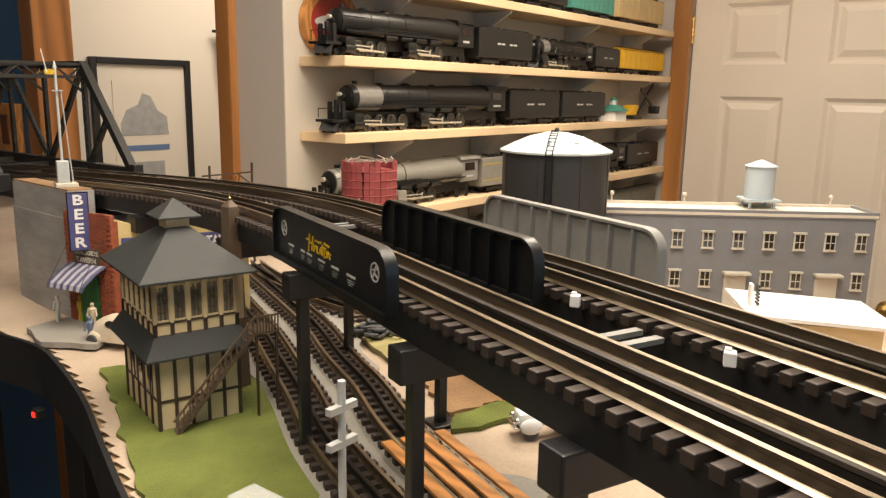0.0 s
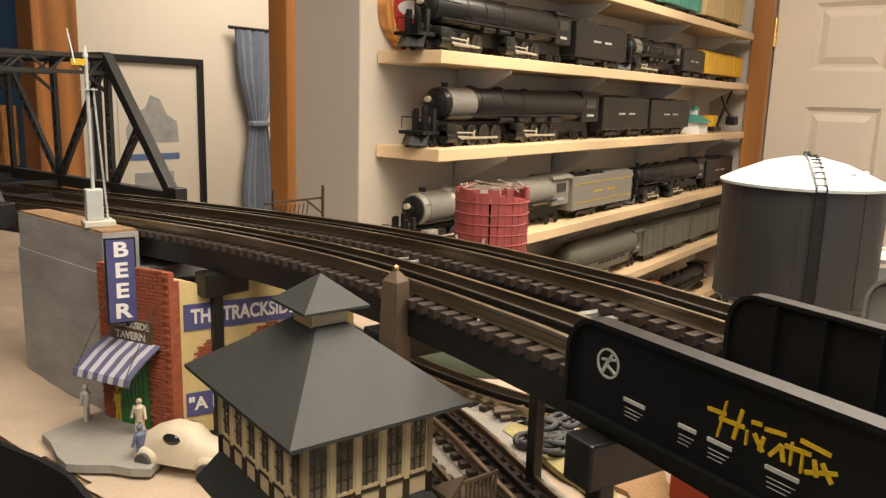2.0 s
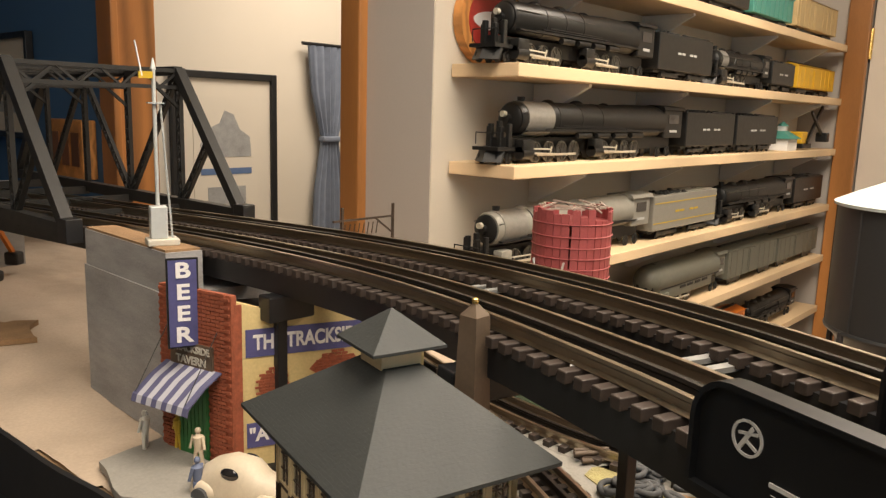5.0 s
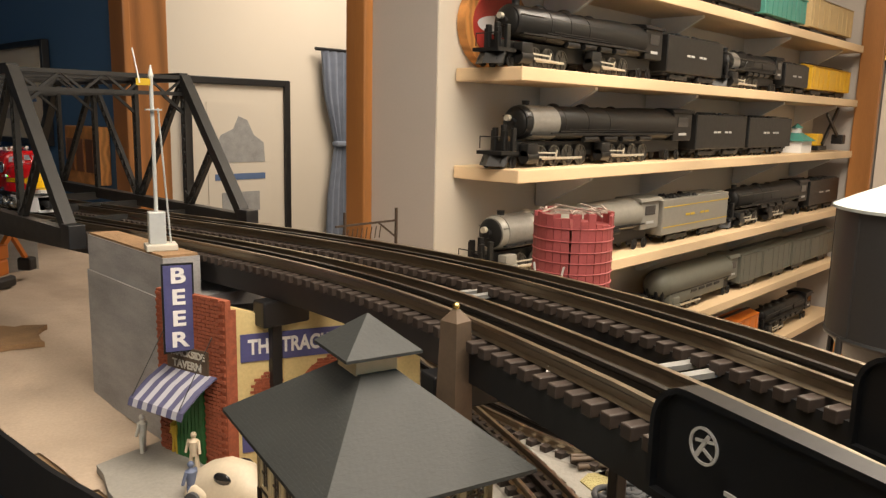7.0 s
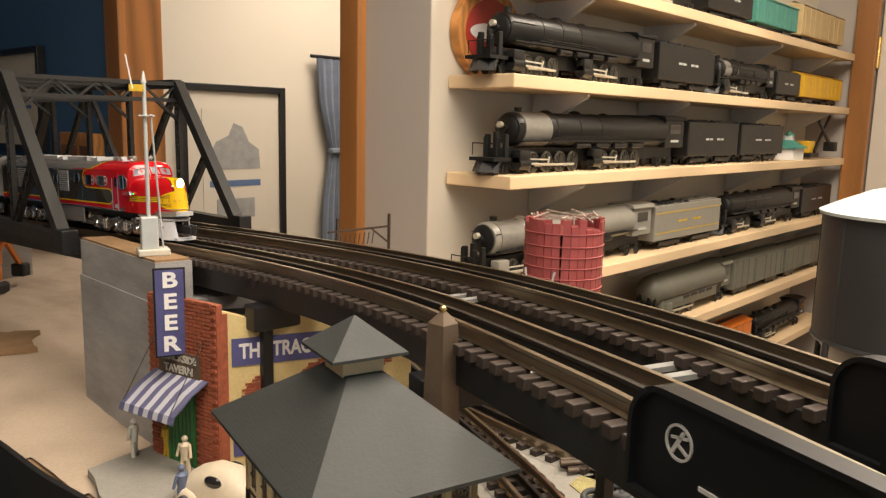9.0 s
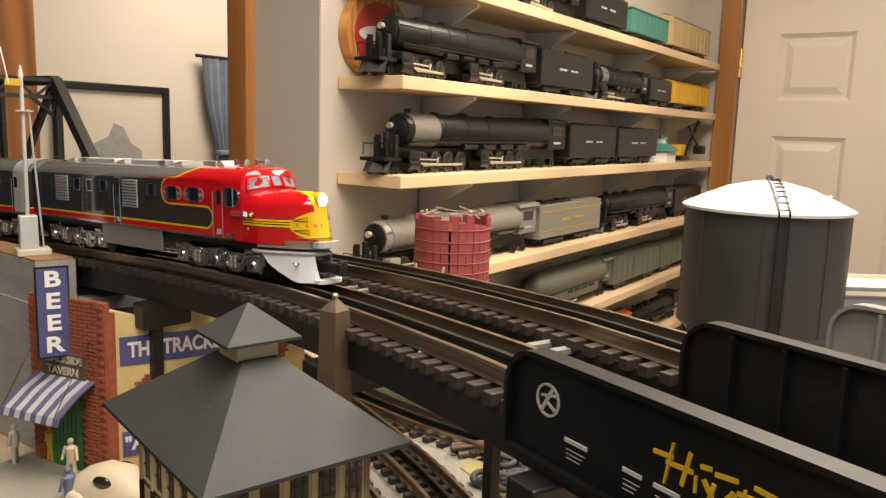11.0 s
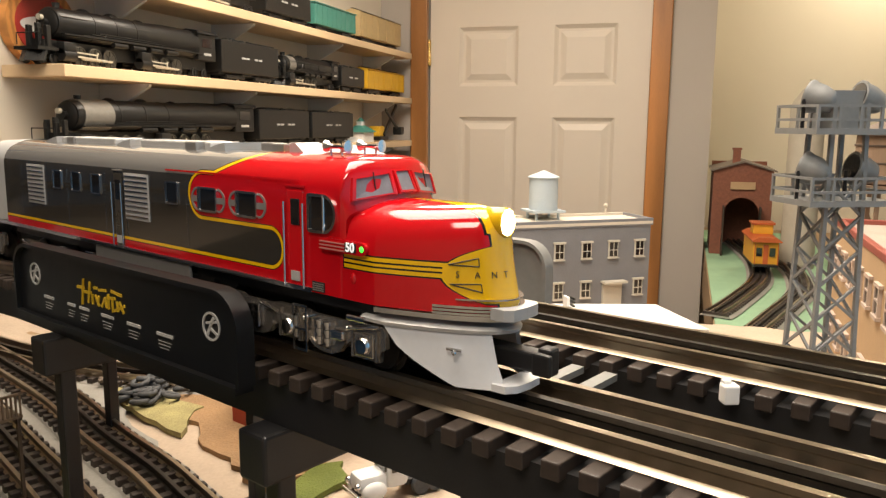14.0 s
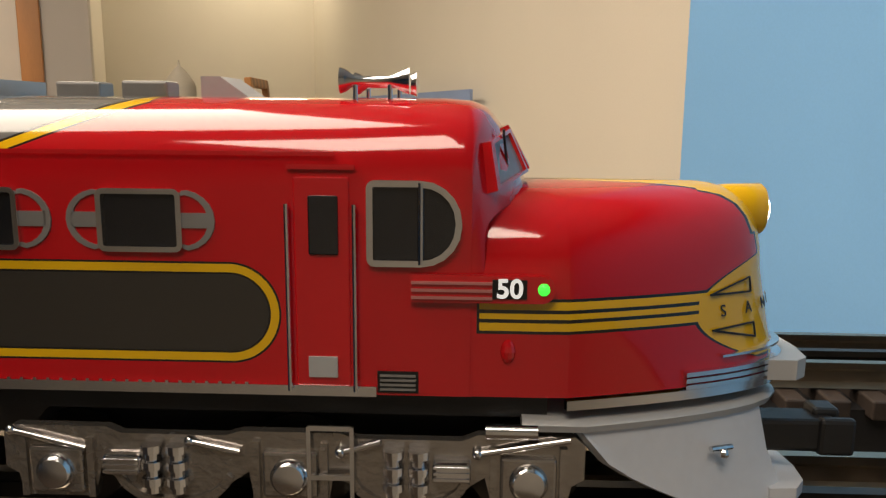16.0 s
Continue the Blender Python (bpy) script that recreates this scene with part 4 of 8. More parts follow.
    for z, grow in ((0.0246, -0.001), (0.0236, 0.0006), (0.0222, 0.0)):
        ys = [0.0292 * math.sin(radians(a)) for a in range(-90, 91, 9)]
        rings.append([(-0.052, -0.0292 - grow, z)] + [(0.0045 + grow - 0.0445 * (abs(y) / 0.0292) ** 2.15, y * (1 + grow * 20), z) for y in ys] + [(-0.052, 0.0292 + grow, z)])
    loft(bm, rings)
    part("pilot_shelf", bm, LSIL, th, "curved silver shelf under the nose", smooth=40)
    bm = B()
    for s in (-1, 1):
        cols = []
        for i in range(19):
            y = 0.0284 - 0.0190 * i / 18
            top = (0.0035 - 0.0440 * (y / 0.0284) ** 2.15, s * y, 0.0222)
            zlow = max(0.0020, 0.0222 - 0.0205 * min(1.0, (0.0284 - y) / 0.0085) ** 0.5)
            low = (top[0] + (0.0222 - zlow) * 0.34, s * y * (1 - (0.0222 - zlow) * 1.5), zlow)
            cols.append((top, low))
        rings = []
        for t, l in cols:
            mid = (t[0] * 0.55 + l[0] * 0.45 - 0.0006, t[1] * 0.5 + l[1] * 0.5, (t[2] + l[2]) / 2)
            rings.append([t, mid, l, (l[0] - 0.0016, l[1] * 0.95, l[2]), (mid[0] - 0.0016, mid[1] * 0.95, mid[2]), (t[0] - 0.0016, t[1] * 0.95, t[2])])
        loft(bm, rings)
    slab(bm, [(0.002, -0.013), (0.0078, -0.0125), (0.0108, -0.008), (0.0115, 0), (0.0108, 0.008), (0.0078, 0.0125), (0.002, 0.013)], 0.0018, 0.0046)
    part("pilot", bm, PILOT, th, "pale grey pilot plough with coupler opening", smooth=40)
    for s in (-1, 1):
        bm = B(); rod(bm, (-0.0135, s * 0.0215, 0.0165), (-0.0085, s * 0.0185, 0.0160), 0.0006, 8); ball(bm, -0.0105, s * 0.0205, 0.0152, 0.0011, 8); part("step", bm, CHROME, th)
    bm = B()
    box(bm, 0.004, 0, 0.0095, 0.030, 0.009, 0.0075, bev=0.001)
    box(bm, 0.0175, 0.0025, 0.0080, 0.0060, 0.0070, 0.0105, bev=0.001)
    box(bm, 0.0185, -0.0040, 0.0090, 0.0080, 0.0030, 0.0085, bev=0.001)
    part("coupler", bm, BLACK, th, "black knuckle coupler")

    def on_nose(y, z, out=0.0005):
        """Point just outside the nose face at that height."""
        k = 1 - (y / 0.0302) ** 2
        reach = float(np.interp(z, [l[0] for l in NOSE_LEVELS], [l[2] for l in NOSE_LEVELS]))
        side = 2.15 * 0.0445 / 0.0302 * (abs(y) / 0.0302) ** 1.15 + 2 * reach * abs(y) / 0.0302 ** 2
        n = Vector((1, math.copysign(side, y), 0)).normalized()
        return Vector((-0.0445 * (abs(y) / 0.0302) ** 2.15 + reach * k, y, z)) + n * out
    for s in (-1, 1):
        for up in (1, -1):
            bm = B()
            pts = [on_nose(s * 0.0185, 0.0440 + up * 0.0036), on_nose(s * 0.0118, 0.0440 + up * 0.0032), on_nose(s * 0.0118, 0.0440 + up * 0.0062), on_nose(s * 0.0185, 0.0440 + up * 0.0036)]
            for a, b in zip(pts, pts[1:]):
                rod(bm, a, b, 0.00022, 6)
            part("nose_wedge", bm, LINE, th, "dark outlined wedge on the yellow shield")
    # letters across the shield
    for ch, yy in (("S", -0.0168), ("A", -0.0124), ("N", -0.0076), ("T", -0.0030)):
        p, q = on_nose(yy - 0.0012, 0.0440, 0.0004), on_nose(yy + 0.0012, 0.0440, 0.0004)
        ang = math.degrees(math.atan2(q.y - p.y, q.x - p.x))
        cu = bpy.data.curves.new("nose_letter", "FONT")
        cu.body, cu.size, cu.align_x, cu.align_y, cu.extrude = ch, 0.0034, "CENTER", "CENTER", 0.00008
        cu.materials.append(LINE)
        tx = new("nose_letter", cu)
        tx.parent = nose_part
        tx.matrix_basis = Matrix.Translation((p + q) / 2) @ pose(0, 0, 0, 90, 0, ang) @ pose(0, 0, 0, -12, 0, 0)
    truck(th, -0.0975)
    truck(th, -0.325)
    return th


FLUTE = mat("flute_pale", (0.45, 0.16, 0.15), 0.35, var=0.05)


def booster():
    th = thing("booster_unit", "grey and silver streamlined booster unit behind the locomotive", "model train")
    L0 = 0.385
    bm = B()
    rings = [body_ring(x, W, ZB, ZS, ZT) for x in (-L0, -0.30, -0.2, -0.1, 0)]
    loft(bm, rings, close=False)
    n = len(rings[0])
    bm.verts.ensure_lookup_table()
    bm.faces.new([bm.verts[i] for i in range(n)])
    bm.faces.new([bm.verts[len(bm.verts) - n + i] for i in range(n)])
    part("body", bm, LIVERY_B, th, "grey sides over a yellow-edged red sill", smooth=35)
    for x in (0.003, -L0 - 0.003):
        bm = B(); box(bm, x, 0, 0.031, 0.008, 0.052, 0.046, bev=0.002); part("end_diaphragm", bm, BLACK, th)
    for x in (-0.014, -L0 + 0.014):
        bm = B()
        loft(bm, [body_ring(q, W + 0.0006, ZB, ZS, ZT + 0.0006) for q in (x - 0.014, x + 0.014)], close=False)
        part("end_band", bm, LSIL, th, "silver end band", smooth=35)
    side_bits(th, L0, False)
    roof_bits(th, False)
    bm = B(); box(bm, -0.19, 0, 0.0270, 0.37, 0.056, 0.006); part("frame", bm, BLACK, th)
    truck(th, -0.075)
    truck(th, -0.310)
    return th


NUMW = mat("number_white", (0.9, 0.9, 0.88), 0.4, var=0.02, emit=0.6)
# pale grey-blue base colour stands in for light reflected by the panes
SCREEN = mat("windshield_sheen_glass", (0.20, 0.21, 0.24), 0.22, var=0.2, scale=80, spec=0.3)
LOCO = cab_unit()
BOOST = booster()
BOOST2 = copy_thing(BOOST, pose(-1.5, 3.5, 1.5))


# ---- display shelves and the models on them ----
SHELF_Z = [1.772, 1.624, 1.482, 1.322, 1.172, 1.018]
WALLBR = mat("white_bracket", (0.72, 0.70, 0.66), 0.5, var=0.04, scale=30)
for z in SHELF_Z:
    bm = B()
    box(bm, 1.302, 1.820, z - 0.019, 1.556, 0.122, 0.019, bev=0.0015)
    solid("display_shelf", bm, PINE, "pale pine wall shelf carrying model trains", "shelf", group="wall shelves")
    for x in (0.74, 1.10, 1.56, 1.95):
        bm = B()
        slab(bm, [(1.882, z - 0.0195), (1.775, z - 0.0195), (1.775, z - 0.024), (1.87, z - 0.075), (1.882, z - 0.075)], -0.004, 0.004, m=Matrix(((0, 0, 1, x), (1, 0, 0, 0), (0, 1, 0, 0), (0, 0, 0, 1))))
        solid("shelf_bracket", bm, WALLBR, "white metal shelf bracket fixed to the wall", "bracket", group="shelf brackets")

IRON = mat("iron_black", (0.012, 0.0118, 0.0115), 0.40, 0.2, var=0.3, scale=120, fine=900)
IRON_G = mat("iron_graphite", (0.24, 0.23, 0.21), 0.38, 0.35, var=0.15, scale=120)
TWO_GREY = mat("two_tone_grey", (0.24, 0.23, 0.20), 0.4, 0.1, var=0.12, scale=80)
OLIVE = mat("olive_grey", (0.13, 0.13, 0.105), 0.45, 0.1, var=0.15, scale=80)
RODM = mat("rod_metal", (0.62, 0.58, 0.48), 0.34, 0.45, var=0.12, scale=200)
ORANGE = mat("orange_paint", (0.62, 0.17, 0.02), 0.4, var=0.1, scale=80)
ARMY = mat("reefer_yellow", (0.62, 0.36, 0.02), 0.45, var=0.1, scale=80)
TEAL = mat("teal_paint", (0.06, 0.23, 0.19), 0.5, var=0.12, scale=80)
TANB = mat("boxcar_tan", (0.46, 0.34, 0.17), 0.55, var=0.1, scale=80)
DRVR = mat("driver_steel", (0.10, 0.095, 0.085), 0.32, 0.8, var=0.2, scale=200)
COAL = mat("coal", (0.012, 0.012, 0.012), 0.7, var=0.5, scale=200, bump=0.8, bump_scale=400)


def lettering(parent, x, y, z, w, material=None, label="row of pale lettering bars"):
    bm = B()
    n = 5
    for k in range(n):
        if k != 2:
            box(bm, x + (k - 2) * w / n, y, z, w / n * 0.8, 0.0006, 0.004)
    part("lettering", bm, material or WHITE_INK, parent, label)


def wheelset(th, xs, r, w=0.016, name="driver", rim=None):
    for x in xs:
        for s in (-1, 1):
            bm = B()
            lathe(bm, [(r, 0), (r, 0.0015), (r * 0.86, 0.0022), (r * 0.84, 0.0012), (r * 0.3, 0.0012), (r * 0.28, 0.003), (r * 0.1, 0.003)], 20, m=pose(x, s * w, r, 90 if s < 0 else -90, 0, 0))
            for k in range(8):
                a = math.pi * 2 * k / 8
                bar(bm, (x, s * (w + 0.0016), r), (x + r * 0.86 * math.cos(a), s * (w + 0.0016), r + r * 0.86 * math.sin(a)), 0.001, 0.001)
            part(name, bm, DRVR if name == "driver" else IRON, th, smooth=35)


def steam_loco(x_front, z, L, sets, body=None, front=None, h=0.094, label="", y=1.806, streamlined=False):
    """Steam engine facing the shelf's left end; sets: groups of (first axle, count, pitch, wheel radius)."""
    body = body or IRON
    th = thing("steam_locomotive", label, "model train", pose(x_front, y, z, 0, 0, 180))
    rb = h * 0.262
    zc = h * 0.655
    cab = L * 0.13
    bm = B()
    m = pose(-L * 0.10, 0, zc, 0, -90, 0)
    if streamlined:
        lathe(bm, [(0.002, -0.030), (rb * 0.6, -0.027), (rb * 1.0, -0.018), (rb * 1.22, 0.0), (rb * 1.25, 0.03), (rb * 1.25, L * 0.78)], 28, m=m)
        box(bm, -L * 0.45, 0, h * 0.22, L * 0.7, rb * 2.1, h * 0.35, bev=0.004)
    else:
        lathe(bm, [(rb * 0.86, 0), (rb * 0.95, 0.004), (rb * 0.95, L * 0.12), (rb * 1.0, L * 0.125), (rb * 1.0, L * 0.45), (rb * 1.1, L * 0.58), (rb * 1.1, L * 0.77)], 28, m=m)
    part("boiler", bm, body, th, "", smooth=40)
    if front:
        bm = B(); lathe(bm, [(rb * 1.0, 0.012), (rb * 1.01, L * 0.135)], 28, m=m); part("smokebox", bm, front, th, "graphite grey smokebox", smooth=40)
    bm = B()
    lathe(bm, [(rb * 0.82, -0.002), (rb * 0.7, -0.004), (rb * 0.2, -0.005)], 24, m=m)
    cyl(bm, 0, 0, 0, rb * 0.24, 0.008, 14, m=m @ pose(0, 0, -0.012))
    part("smokebox_front", bm, IRON, th, smooth=40)
    for k in range(5):
        bm = B()
        box(bm, -L * 0.055 + 0.008 * (k % 2), -0.018 + 0.009 * k, 0.024, 0.008, 0.006, h * 0.30 + 0.004 * (k % 3), bev=0.001)
        part("front_pump", bm, IRON, th)
    bm = B()
    rod(bm, (-0.006, -0.022, 0.028), (-0.006, -0.022, 0.045), 0.0008, 6); rod(bm, (-0.006, 0.022, 0.028), (-0.006, 0.022, 0.045), 0.0008, 6); rod(bm, (-0.006, -0.022, 0.045), (-0.006, 0.022, 0.045), 0.0008, 6)
    part("front_rail", bm, IRON, th)
    bm = B(); rod(bm, (-L * 0.10, 0.0235, zc + rb * 0.35), (-L * 0.84, 0.0235, zc + rb * 0.35), 0.0007, 6); rod(bm, (-L * 0.10, -0.0235, zc + rb * 0.35), (-L * 0.84, -0.0235, zc + rb * 0.35), 0.0007, 6); part("handrail", bm, DRVR, th)
    for k in range(5):
        bm = B(); lathe(bm, [(rb * 1.03, 0), (rb * 1.03, 0.002)], 28, m=m @ pose(0, 0, L * (0.16 + 0.11 * k))); part("boiler_band", bm, IRON, th, smooth=40)
    bm = B(); lathe(bm, [(0.006, 0), (0.0052, 0.003), (0.006, 0.010), (0.005, 0.010)], 16, -L * 0.14, 0, pose(0, 0, zc + rb * 0.85)); part("stack", bm, IRON, th, smooth=40)
    for k, (fx, rr) in enumerate(((0.26, 0.010), (0.40, 0.011), (0.55, 0.009))):
        bm = B(); ball(bm, -L * fx, 0, zc + rb * 0.85, rr, 14, 1.5, 1, 0.8); part("dome", bm, body, th, smooth=60)
    # cab with roof and window
    cx = -L * 0.93
    bm = B()
    box(bm, cx, 0, h * 0.36, cab, 0.050, h * 0.52, bev=0.002)
    cabp = part("cab", bm, body, th)
    bm = B()
    prof = [(-0.029, 0), (-0.025, 0.006), (0, 0.009), (0.025, 0.006), (0.029, 0)]
    slab(bm, [(a, h * 0.875 + b) for a, b in prof], -cab * 0.58, cab * 0.58, m=Matrix(((0, 0, 1, cx), (1, 0, 0, 0), (0, 1, 0, 0), (0, 0, 0, 1))))
    part("cab_roof", bm, body, cabp)
    for s in (-1, 1):
        bm = B(); box(bm, cx, s * 0.0252, h * 0.62, cab * 0.55, 0.0015, h * 0.17); part("cab_window", bm, DKGLASS, cabp)
        bm = B(); box(bm, cx, s * 0.0256, h * 0.46, cab * 0.4, 0.0008, 0.0045); part("number_bar", bm, WHITE_INK, cabp)
        bm = B(); box(bm, -L * 0.50, s * 0.0235, h * 0.47, L * 0.78, 0.008, 0.0022); part("running_board", bm, IRON, th)
        bm = B()
        for k in range(3):
            zz = h * (0.50 + 0.03 * k)
            rod(bm, (-L * (0.2 + 0.04 * k), s * 0.024, zz), (-L * 0.82, s * 0.024, zz), 0.0011, 6)
        rod(bm, (-L * 0.30, s * 0.0245, h * 0.48), (-L * 0.34, s * 0.0225, h * 0.70), 0.0012, 6)
        rod(bm, (-L * 0.62, s * 0.0245, h * 0.48), (-L * 0.62, s * 0.0225, h * 0.72), 0.0012, 6)
        part("pipework", bm, IRON, th)
        bm = B()
        for k in range(4):
            cyl(bm, 0, 0, 0, 0.0045, L * 0.07, 12, m=pose(-L * (0.42 + 0.1 * k), s * 0.0235, h * 0.41, 0, 90, 0))
        part("air_tank", bm, IRON, th, smooth=40)
    bm = B(); box(bm, -L * 0.5, 0, h * 0.16, L * 0.92, 0.020, h * 0.22); part("frame", bm, IRON, th)
    # running gear
    for first, n, pitch, r in sets:
        xs = [-(first + k * pitch) for k in range(n)]
        wheelset(th, xs, r)
        for s in (-1, 1):
            bm = B()
            bar(bm, (xs[0], s * 0.0205, r * 0.75), (xs[-1], s * 0.0205, r * 0.75), 0.0016, 0.0036)
            part("side_rod", bm, RODM, th, "pale side rod")
            cxx = xs[0] + pitch * 0.95
            bm = B()
            cyl(bm, 0, 0, 0, 0.0095, 0.026, 16, m=pose(cxx - 0.013, s * 0.022, r * 0.95, 0, 90, 0))
            box(bm, cxx, s * 0.022, r * 0.95, 0.026, 0.016, 0.020, bev=0.002)
            part("cylinder", bm, body, th, smooth=40)
            bm = B()
            bar(bm, (cxx - 0.012, s * 0.0225, r * 0.95), (xs[min(2, n - 1)], s * 0.0225, r * 0.75), 0.0014, 0.0028)
            bar(bm, (cxx - 0.012, s * 0.0225, r * 1.35), (xs[1], s * 0.0225, r * 1.25), 0.0014, 0.0022)
            bar(bm, (xs[1], s * 0.0228, r * 1.5), (xs[1] + 0.004, s * 0.0228, r * 0.75), 0.0014, 0.0024)
            part("main_rod", bm, RODM, th, "pale main rod and valve gear")
    wheelset(th, (-0.014, -0.036), 0.0085, 0.015, "pilot_wheel")
    wheelset(th, (-L * 0.86, -L * 0.93), 0.010, 0.015, "trailing_wheel")
    bm = B()
    rings = []
    for i in range(9):
        a = -1 + 2 * i / 8
        rings.append([(-0.004 - 0.012 * abs(a), a * 0.022, 0.022), (0.006 - 0.014 * abs(a), a * 0.024, 0.004), (0.003 - 0.014 * abs(a), a * 0.024, 0.003), (-0.008 - 0.012 * abs(a), a * 0.022, 0.021)])
    loft(bm, rings)
    box(bm, -0.02, 0, 0.020, 0.040, 0.046, 0.005)
    part("pilot", bm, IRON, th)
    bm = B(); cyl(bm, 0, 0, 0, 0.0045, 0.007, 14, m=pose(-L * 0.075, 0, zc + rb * 0.25, 0, 90, 0)); part("headlamp", bm, RODM, th, smooth=40)
    return th


def tender(x_front, z, L, body=None, label="", h=0.078, y=1.806, stripes=None, coal=True):
    body = body or IRON
    th = thing("tender", label, "model train", pose(x_front, y, z, 0, 0, 180))
    bm = B(); box(bm, -L / 2, 0, 0.018, L - 0.006, 0.052, h - 0.018, bev=0.002); tb = part("tank", bm, body, th)
    if coal:
        bm = B()
        for k in range(26):
            rr = random.Random(k)
            ball(bm, -L * (0.12 + 0.4 * rr.random()), rr.uniform(-0.018, 0.018), h + 0.001, 0.0045, 6)
        c = part("coal_load", bm, COAL, th, "heap of black coal"); c["kind"] = "stuff"
    bm = B(); box(bm, -L * 0.72, 0, h, L * 0.42, 0.046, 0.003, bev=0.001); part("deck", bm, body, th)
    bm = B(); cyl(bm, -L * 0.78, 0, h, 0.007, 0.005, 14); part("hatch", bm, body, th)
    bm = B(); box(bm, -L / 2, 0, 0.013, L - 0.01, 0.030, 0.006); part("frame", bm, IRON, th)
    lettering(th, -L / 2, 0.0264, h * 0.58, L * 0.36, YEL_INK if stripes else None)
    if stripes:
        for zz in (0.032, h * 0.82):
            bm = B(); box(bm, -L / 2, 0.0263, zz, L - 0.012, 0.0006, 0.0016); part("stripe", bm, YEL_INK, th, "thin yellow stripe")
    for f in (0.14, 0.26, 0.38, 0.62, 0.74, 0.86):
        wheelset(th, (-L * f,), 0.0088, 0.015, "wheel")
    for f in (0.26, 0.74):
        for s in (-1, 1):
            bm = B(); box(bm, -L * f, s * 0.0185, 0.006, L * 0.30, 0.003, 0.008, bev=0.001); part("truck_frame", bm, IRON, th)
    return th


def boxcar(x_front, z, L, body, label, h=0.080, y=1.806, roof=True, open_top=False, name="boxcar"):
    th = thing(name, label, "model train", pose(x_front, y, z, 0, 0, 180))
    bm = B()
    box(bm, -L / 2, 0, 0.018, L - 0.006, 0.054, h - 0.018, bev=0.0015)
    part("body", bm, body, th)
    for k in range(9):
        for s in (-1, 1):
            bm = B(); box(bm, -L * (0.06 + 0.11 * k), s * 0.0272, 0.019, 0.002, 0.0018, h - 0.022); part("rib", bm, body, th)
    if roof:
        bm = B()
        slab(bm, [(-0.029, h), (0, h + 0.008), (0.029, h)], 0, L - 0.004, m=Matrix(((0, 0, -1, -0.002), (1, 0, 0, 0), (0, 1, 0, 0), (0, 0, 0, 1))))
        part("roof", bm, body, th)
        bm = B(); box(bm, -L / 2, 0, h + 0.008, L - 0.008, 0.008, 0.002); part("running_board", bm, IRON, th)
        bm = B(); box(bm, -L / 2, 0.0282, 0.020, L * 0.18, 0.0015, h - 0.026); part("door", bm, body, th)
    if open_top:
        bm = B(); box(bm, -L / 2, 0, h, L, 0.058, 0.003); part("rim", bm, body, th)
    for f in (0.13, 0.26, 0.74, 0.87):
        wheelset(th, (-L * f,), 0.0088, 0.015, "wheel")
    for f in (0.195, 0.805):
        for s in (-1, 1):
            bm = B(); box(bm, -L * f, s * 0.0185, 0.006, L * 0.24, 0.003, 0.009, bev=0.001); part("truck_frame", bm, IRON, th)
    bm = B(); box(bm, -L / 2, 0, 0.013, L, 0.02, 0.006); part("underframe", bm, IRON, th)
    return th


S = SHELF_Z
# top shelf
steam_loco(0.86, S[0], 0.27, [(0.07, 4, 0.03, 0.014)], label="black steam locomotive model on the top shelf")
tender(1.16, S[0], 0.225, label="black steam locomotive tender model on a shelf")
boxcar(1.402, S[0], 0.26, TEAL, "teal open hopper car model with brown load", open_top=True, roof=False, name="hopper_car", h=0.070)
boxcar(1.69, S[0], 0.34, TANB, "tan wooden boxcar model on the top shelf", h=0.088)
# second shelf
steam_loco(0.50, S[1], 0.46, [(0.09, 3, 0.034, 0.016), (0.27, 3, 0.034, 0.016)], label="black articulated steam locomotive model on a shelf", h=0.098)
tender(0.975, S[1], 0.24, label="black tender model with pale lettering bars on a shelf", h=0.084)
steam_loco(1.235, S[1], 0.31, [(0.07, 4, 0.034, 0.015)], front=IRON_G, label="small black steam locomotive model with grey smokebox", h=0.084)
tender(1.56, S[1], 0.165, label="small black tender model on a shelf", h=0.070)
boxcar(1.742, S[1], 0.32, ARMY, "yellow box-cab diesel switcher model on a shelf", roof=True, h=0.074, name="diesel_switcher")
# third shelf
steam_loco(0.515, S[2], 0.585, [(0.10, 4, 0.036, 0.0165), (0.30, 4, 0.036, 0.0165)], front=IRON_G, label="long black articulated steam locomotive model with grey smokebox", h=0.100)
tender(1.115, S[2], 0.25, label="large black tender model with pale lettering bars", h=0.086)
tender(1.375, S[2], 0.265, label="second large black tender model on a shelf", h=0.084)
# fourth shelf
steam_loco(0.475, S[3], 0.515, [(0.10, 3, 0.038, 0.017), (0.27, 3, 0.038, 0.017)], body=TWO_GREY, front=IRON_G, label="two-tone grey articulated steam locomotive model on a shelf", h=0.100)
tender(1.0, S[3], 0.30, body=TWO_GREY, label="grey tender model with thin yellow stripes", h=0.086, stripes=True)
steam_loco(1.315, S[3], 0.49, [(0.09, 3, 0.036, 0.016), (0.26, 3, 0.036, 0.016)], label="black articulated steam locomotive model behind a grey tender", h=0.096)
tender(1.815, S[3], 0.25, label="black tender model at the shelf end", h=0.084)
# fifth shelf
tender(0.80, S[4], 0.17, label="low black tender model with white lettering bars", h=0.058)
steam_loco(1.02, S[4], 0.365, [(0.10, 3, 0.042, 0.0185)], body=OLIVE, label="streamlined olive-grey steam locomotive model with bullet nose", h=0.096, streamlined=True)
boxcar(1.395, S[4], 0.325, OLIVE, "olive-grey streamlined tender car model", h=0.084, name="passenger_car")
boxcar(1.73, S[4], 0.34, OLIVE, "olive-grey passenger coach model on a shelf", h=0.080, name="passenger_car")
